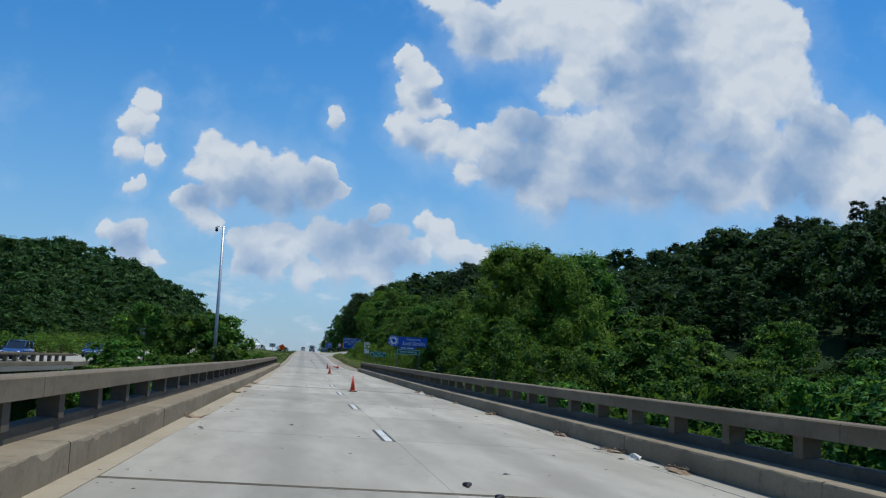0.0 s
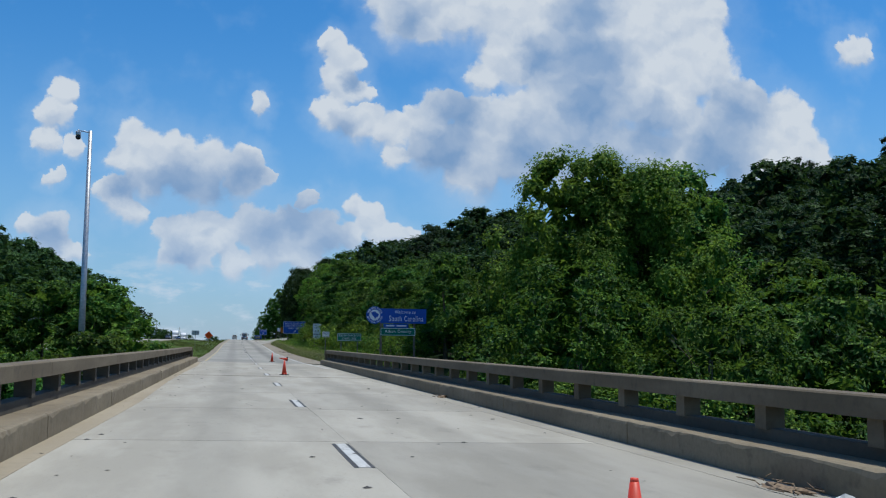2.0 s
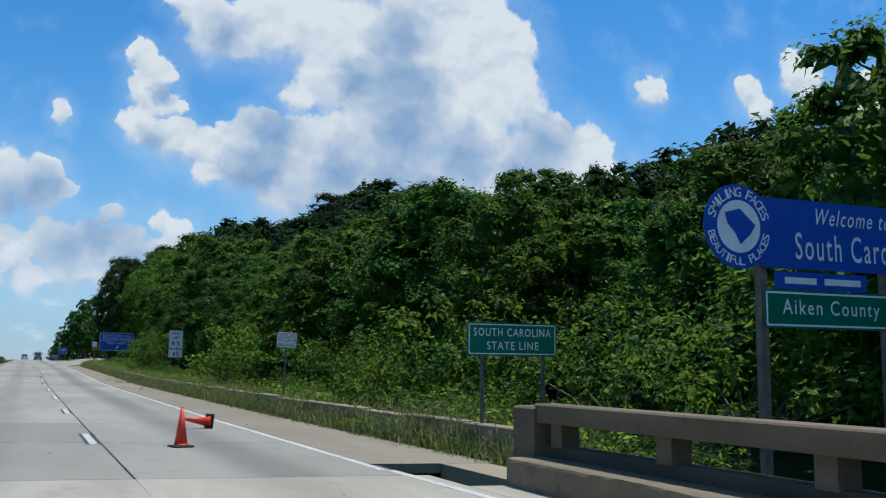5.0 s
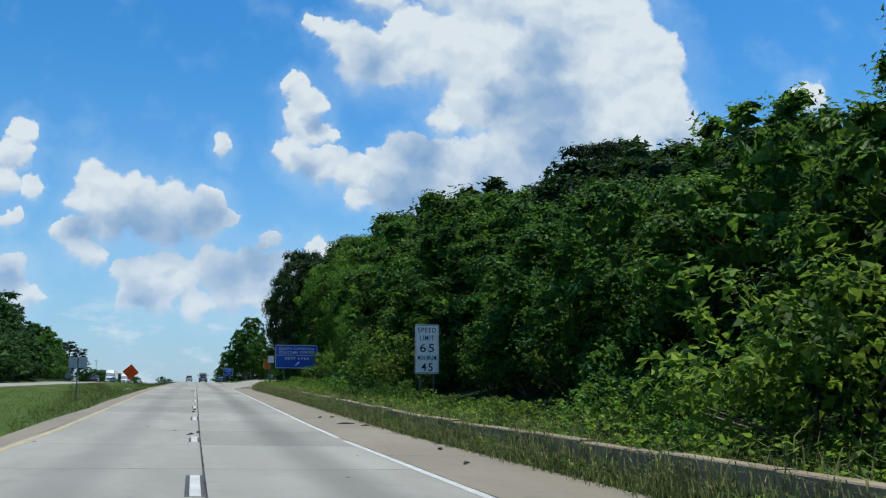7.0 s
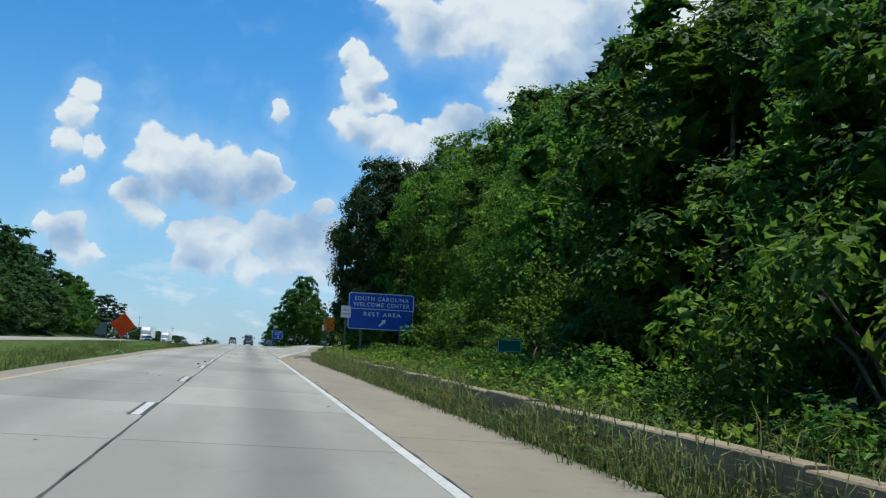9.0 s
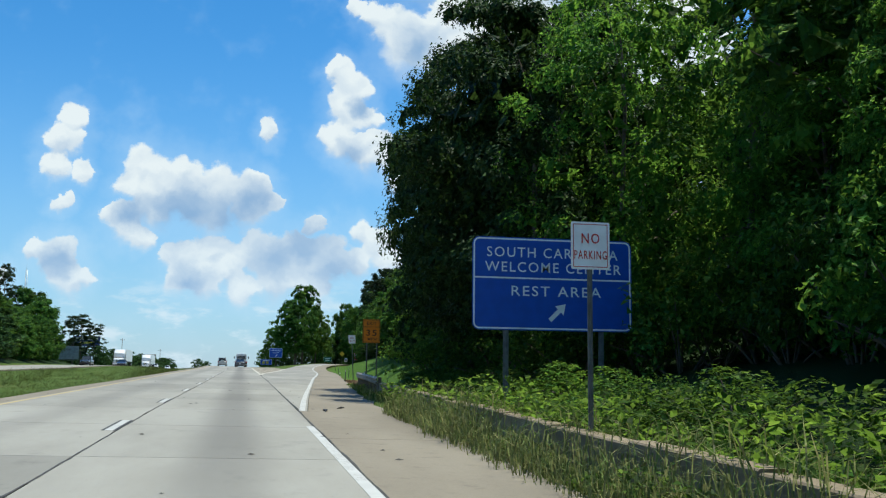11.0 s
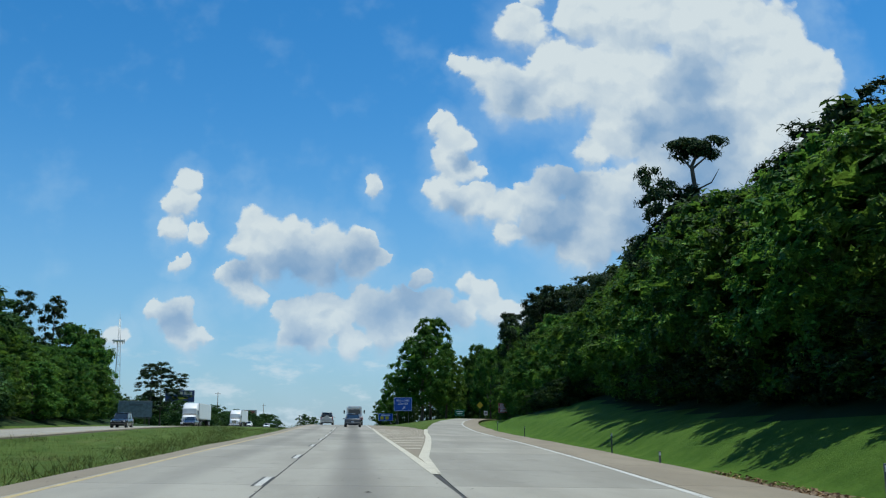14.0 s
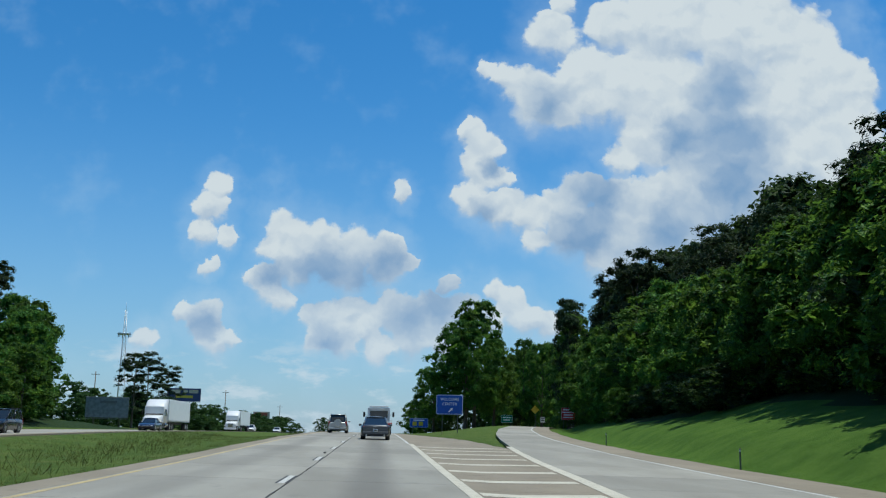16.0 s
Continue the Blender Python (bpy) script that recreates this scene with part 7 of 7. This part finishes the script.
deal(BESIDE, beside, "trees beside the bridge")
deal(PINE, pine, "pines")
put(BIG, [(20.0, 111, 1.03, 0.92, 80), (23.4, 110, 1.0, 0.90, 200)], "trees beside the bridge")
put(ISLAND[0], [(17.4, 527, 0.80, 0.88, 30), (24.6, 546, 0.70, 0.62, 10)], "trees on the island")
put(ISLAND[1], [(12.3, 536, 0.50, 0.56, 100), (20.4, 541, 1.02, 0.80, 250)], "trees on the island")


def make_crooked_pine(x, y):
    """A storm-worn pine: a bent bare trunk, dead limbs and a flat tuft on top."""
    tree = thing("pine_tree", "crooked old pine with bare dead limbs and a flat-topped crown", "tree", m=pose(x, y, float(land(x, y))))
    verts, faces = [], []
    for pts, rad in (([(1.6, 0, -0.3), (1.4, 0, 8), (0.9, 0, 13), (-0.2, 0.2, 16.5), (-0.5, 0, 18.6), (0.3, 0, 20.2)], [0.42, 0.34, 0.28, 0.22, 0.17, 0.08]),
                     ([(0.9, 0, 13.0), (2.6, 0.2, 14.2), (4.0, 0.3, 16.4), (4.6, 0.2, 17.8)], [0.16, 0.12, 0.08, 0.03]),
                     ([(2.6, 0.2, 14.2), (4.4, 0, 15.0), (6.0, 0, 15.6)], [0.1, 0.06, 0.02]), ([(-0.4, 0, 18.2), (-1.2, 0, 19.2), (-2.0, 0, 20.2)], [0.1, 0.07, 0.02]),
                     ([(-0.4, 0, 18.4), (1.0, 0, 19.6), (1.8, 0, 20.3)], [0.1, 0.06, 0.02]), ([(-0.2, 0.2, 16.5), (1.2, 0, 17.2), (1.9, 0, 18.4)], [0.09, 0.06, 0.02])):
        v, f = tube(pts, rad, 7)
        o = len(verts)
        verts += v
        faces += [tuple(i + o for i in q) for q in f]
    part("trunk", mesh_of("trunk", verts, faces, BARK, True), BARK, tree)
    r = np.random.default_rng(3)
    n = 26
    top = np.stack([r.uniform(-1.9, 1.8, n), r.uniform(-1.2, 1.2, n), 19.5 + 1.3 * r.random(n)], 1)
    low_ = np.stack([r.uniform(-4.2, 0.2, 34), r.uniform(-1.8, 1.8, 34), r.uniform(9.0, 16.6, 34)], 1)
    low_[:, 0] = (low_[:, 0] - 0.6) * (18.5 - low_[:, 2]) / 7.0
    side_ = np.array([(1.6, 0, 15.2), (2.3, 0.3, 14.4), (4.2, 0.2, 15.4), (5.0, 0, 16.6), (3.2, 0, 13.2), (1.0, 0, 12.2)])
    for name, c, rad in (("crown_top", top, 0.85), ("crown", np.concatenate([low_, side_]), 1.0)):
        v, f = leaf_cloud(c, np.full(len(c), rad), np.full(len(c), 120), 0.36, 0.25, 0.6, 0.6, 8, False, 8)
        part(name, fast_mesh(name, v, f, NEEDLE), NEEDLE, tree)


make_crooked_pine(31.2, 383.5)


def grass_stuff(name, label, spots, mat=BLADE, arched=True):
    """Blades of tall grass and weeds: spots of (x, y, height, blades, spread)."""
    r = np.random.default_rng(9)
    vs = []
    for x, y, h, n, spread in spots:
        px, py = x + r.normal(size=n) * spread, y + r.normal(size=n) * spread
        pz = land(px, py)
        lean = r.normal(size=(n, 2)) * 0.42 * h
        hh = h * (0.45 + 0.75 * r.random(n))
        w = 0.004 + 0.006 * r.random(n) if arched else 0.008 + 0.010 * r.random(n)
        a = r.random(n) * np.pi
        dx, dy = np.cos(a) * w, np.sin(a) * w
        foot_a = np.stack([px - dx, py - dy, pz - 0.03], 1)
        foot_b = np.stack([px + dx, py + dy, pz - 0.03], 1)
        bow = 0.35
        knee_a = np.stack([px - dx + bow * lean[:, 0], py - dy + bow * lean[:, 1], pz + 0.75 * hh], 1)
        knee_b = np.stack([px + dx + bow * lean[:, 0], py + dy + bow * lean[:, 1], pz + 0.75 * hh], 1)
        tip = np.stack([px + 1.5 * lean[:, 0], py + 1.5 * lean[:, 1], pz + hh * (1.05 - 0.35 * r.random(n))], 1)
        if arched:
            vs.append(np.stack([foot_a, foot_b, knee_b, foot_a, knee_b, knee_a, knee_a, knee_b, tip], 1).reshape(-1, 3))
        else:
            vs.append(np.stack([foot_a, foot_b, tip], 1).reshape(-1, 3))
    v = np.concatenate(vs)
    ob = new(name, fast_mesh(name, v, np.arange(len(v)).reshape(-1, 3), mat))
    return tagged(ob, label, "grass", kind="stuff")


verge = []
for y in np.arange(126, 262, 0.26):
    for lane in (5.82, 5.95, 6.08, 6.2, 6.85, 7.25):
        patch = 0.6 + 0.6 * math.sin(y * 0.9 + lane) * math.sin(y * 0.23)
        verge.append((lane + jitter(0.12), y + jitter(0.2), rng.uniform(0.20, 0.55) * (1.45 if lane > 6.0 else 0.9) * (0.75 + 0.5 * max(0, patch)) if lane < 6.5 else rng.uniform(0.45, 0.95), 11 if lane < 6.5 else 8, 0.13))
for y in np.arange(262, 300, 0.5):
    f = float(np.interp(y, [262, 277, 294, 300], [6.6, 7.3, 8.5, 9.2]))
    verge += [(f + jitter(0.3), y + jitter(0.3), rng.uniform(0.15, 0.45), 10, 0.2), (f + 1.3 + jitter(0.4), y, rng.uniform(0.3, 0.8), 9, 0.25)]
grass_stuff("verge_grass", "tall wild grass and dry stalks along the low wall", verge)
median = []
for y in np.arange(128, 330, 0.7):
    median += [(-4.75 + jitter(0.25), y + jitter(0.4), rng.uniform(0.10, 0.28), 8, 0.2) for _ in range(2)]
for _ in range(3200):
    y = 140 + 330 * rng.random() ** 1.2
    x = rng.uniform(-20.5, -5)
    median.append((x, y, rng.uniform(0.10, 0.30) if math.sin(x * 0.5 + y * 0.05) < 0.2 else rng.uniform(0.3, 0.75), 11, 0.35))
grass_stuff("median_grass", "long green grass of the median strip", median, BLADE_G, False)


def weeds(name, label, n, spot, size, mat, category="weeds", flat=0.5):
    """Loose leaves of low plants over a stretch of ground; spot gives x, y and height above the ground."""
    r = np.random.default_rng(n)
    x, y, h = spot(r, n)
    p = np.stack([x, y, land(x, y) + h], 1)
    face = r.normal(size=(n, 3)) * flat + [0, 0, 1.0]
    face /= np.linalg.norm(face, axis=1)[:, None]
    along = np.cross(face, r.normal(size=(n, 3)))
    along /= np.linalg.norm(along, axis=1)[:, None]
    across = np.cross(face, along)
    s = size * (0.5 + r.random(n))[:, None]
    v = np.stack([p - along * s * 0.5, p + across * s * 0.28, p + along * s * 0.5 - face * s * 0.15, p - across * s * 0.28], 1).reshape(-1, 3)
    o = 4 * np.arange(n)[:, None]
    ob = new(name, fast_mesh(name, v, np.concatenate([o + [0, 1, 2], o + [0, 2, 3]]), mat))
    tagged(ob, label, category, kind="stuff")


def bank(r, n):
    y = r.uniform(126, 268, n)
    x = 6.65 + 3.6 * r.random(n)
    lump = 0.5 + 0.5 * np.sin(x * 2.1 + 0.7 * y) * np.sin(0.41 * y + x)
    return x, y, r.random(n) ** 0.6 * (0.20 + 0.80 * lump) * np.interp(y, [200, 225], [0.9, 1.15])


def wall_foot(r, n):
    y = r.uniform(126, 297, n)
    x = 5.75 + 0.5 * r.random(n) + np.interp(y, [244, 278, 297], [0, 1.2, 2.7])
    lump = np.clip(0.4 + 0.6 * np.sin(0.83 * y) * np.sin(0.31 * y + 1), 0, 1)
    return x, y, r.random(n) * (0.05 + 0.42 * lump)


def ditch_litter(r, n):
    y = r.uniform(296, 338, n)
    return np.interp(y, RAMP_Y, RAMP_R) + 2.5 + 2.4 * r.random(n), y, 0.02 + 0.05 * r.random(n)


weeds("bank_weeds", "low leafy green weeds over the bank behind the wall", 36000, bank, 0.16, LEAF_N)
weeds("wall_weeds", "small leafy weeds growing in front of the low wall", 18000, wall_foot, 0.085, LEAF_B)
weeds("leaf_litter", "brown fallen leaves in the bare ditch beside the lawn", 5000, ditch_litter, 0.13, DRY_LEAF, "leaf litter", 0.3)
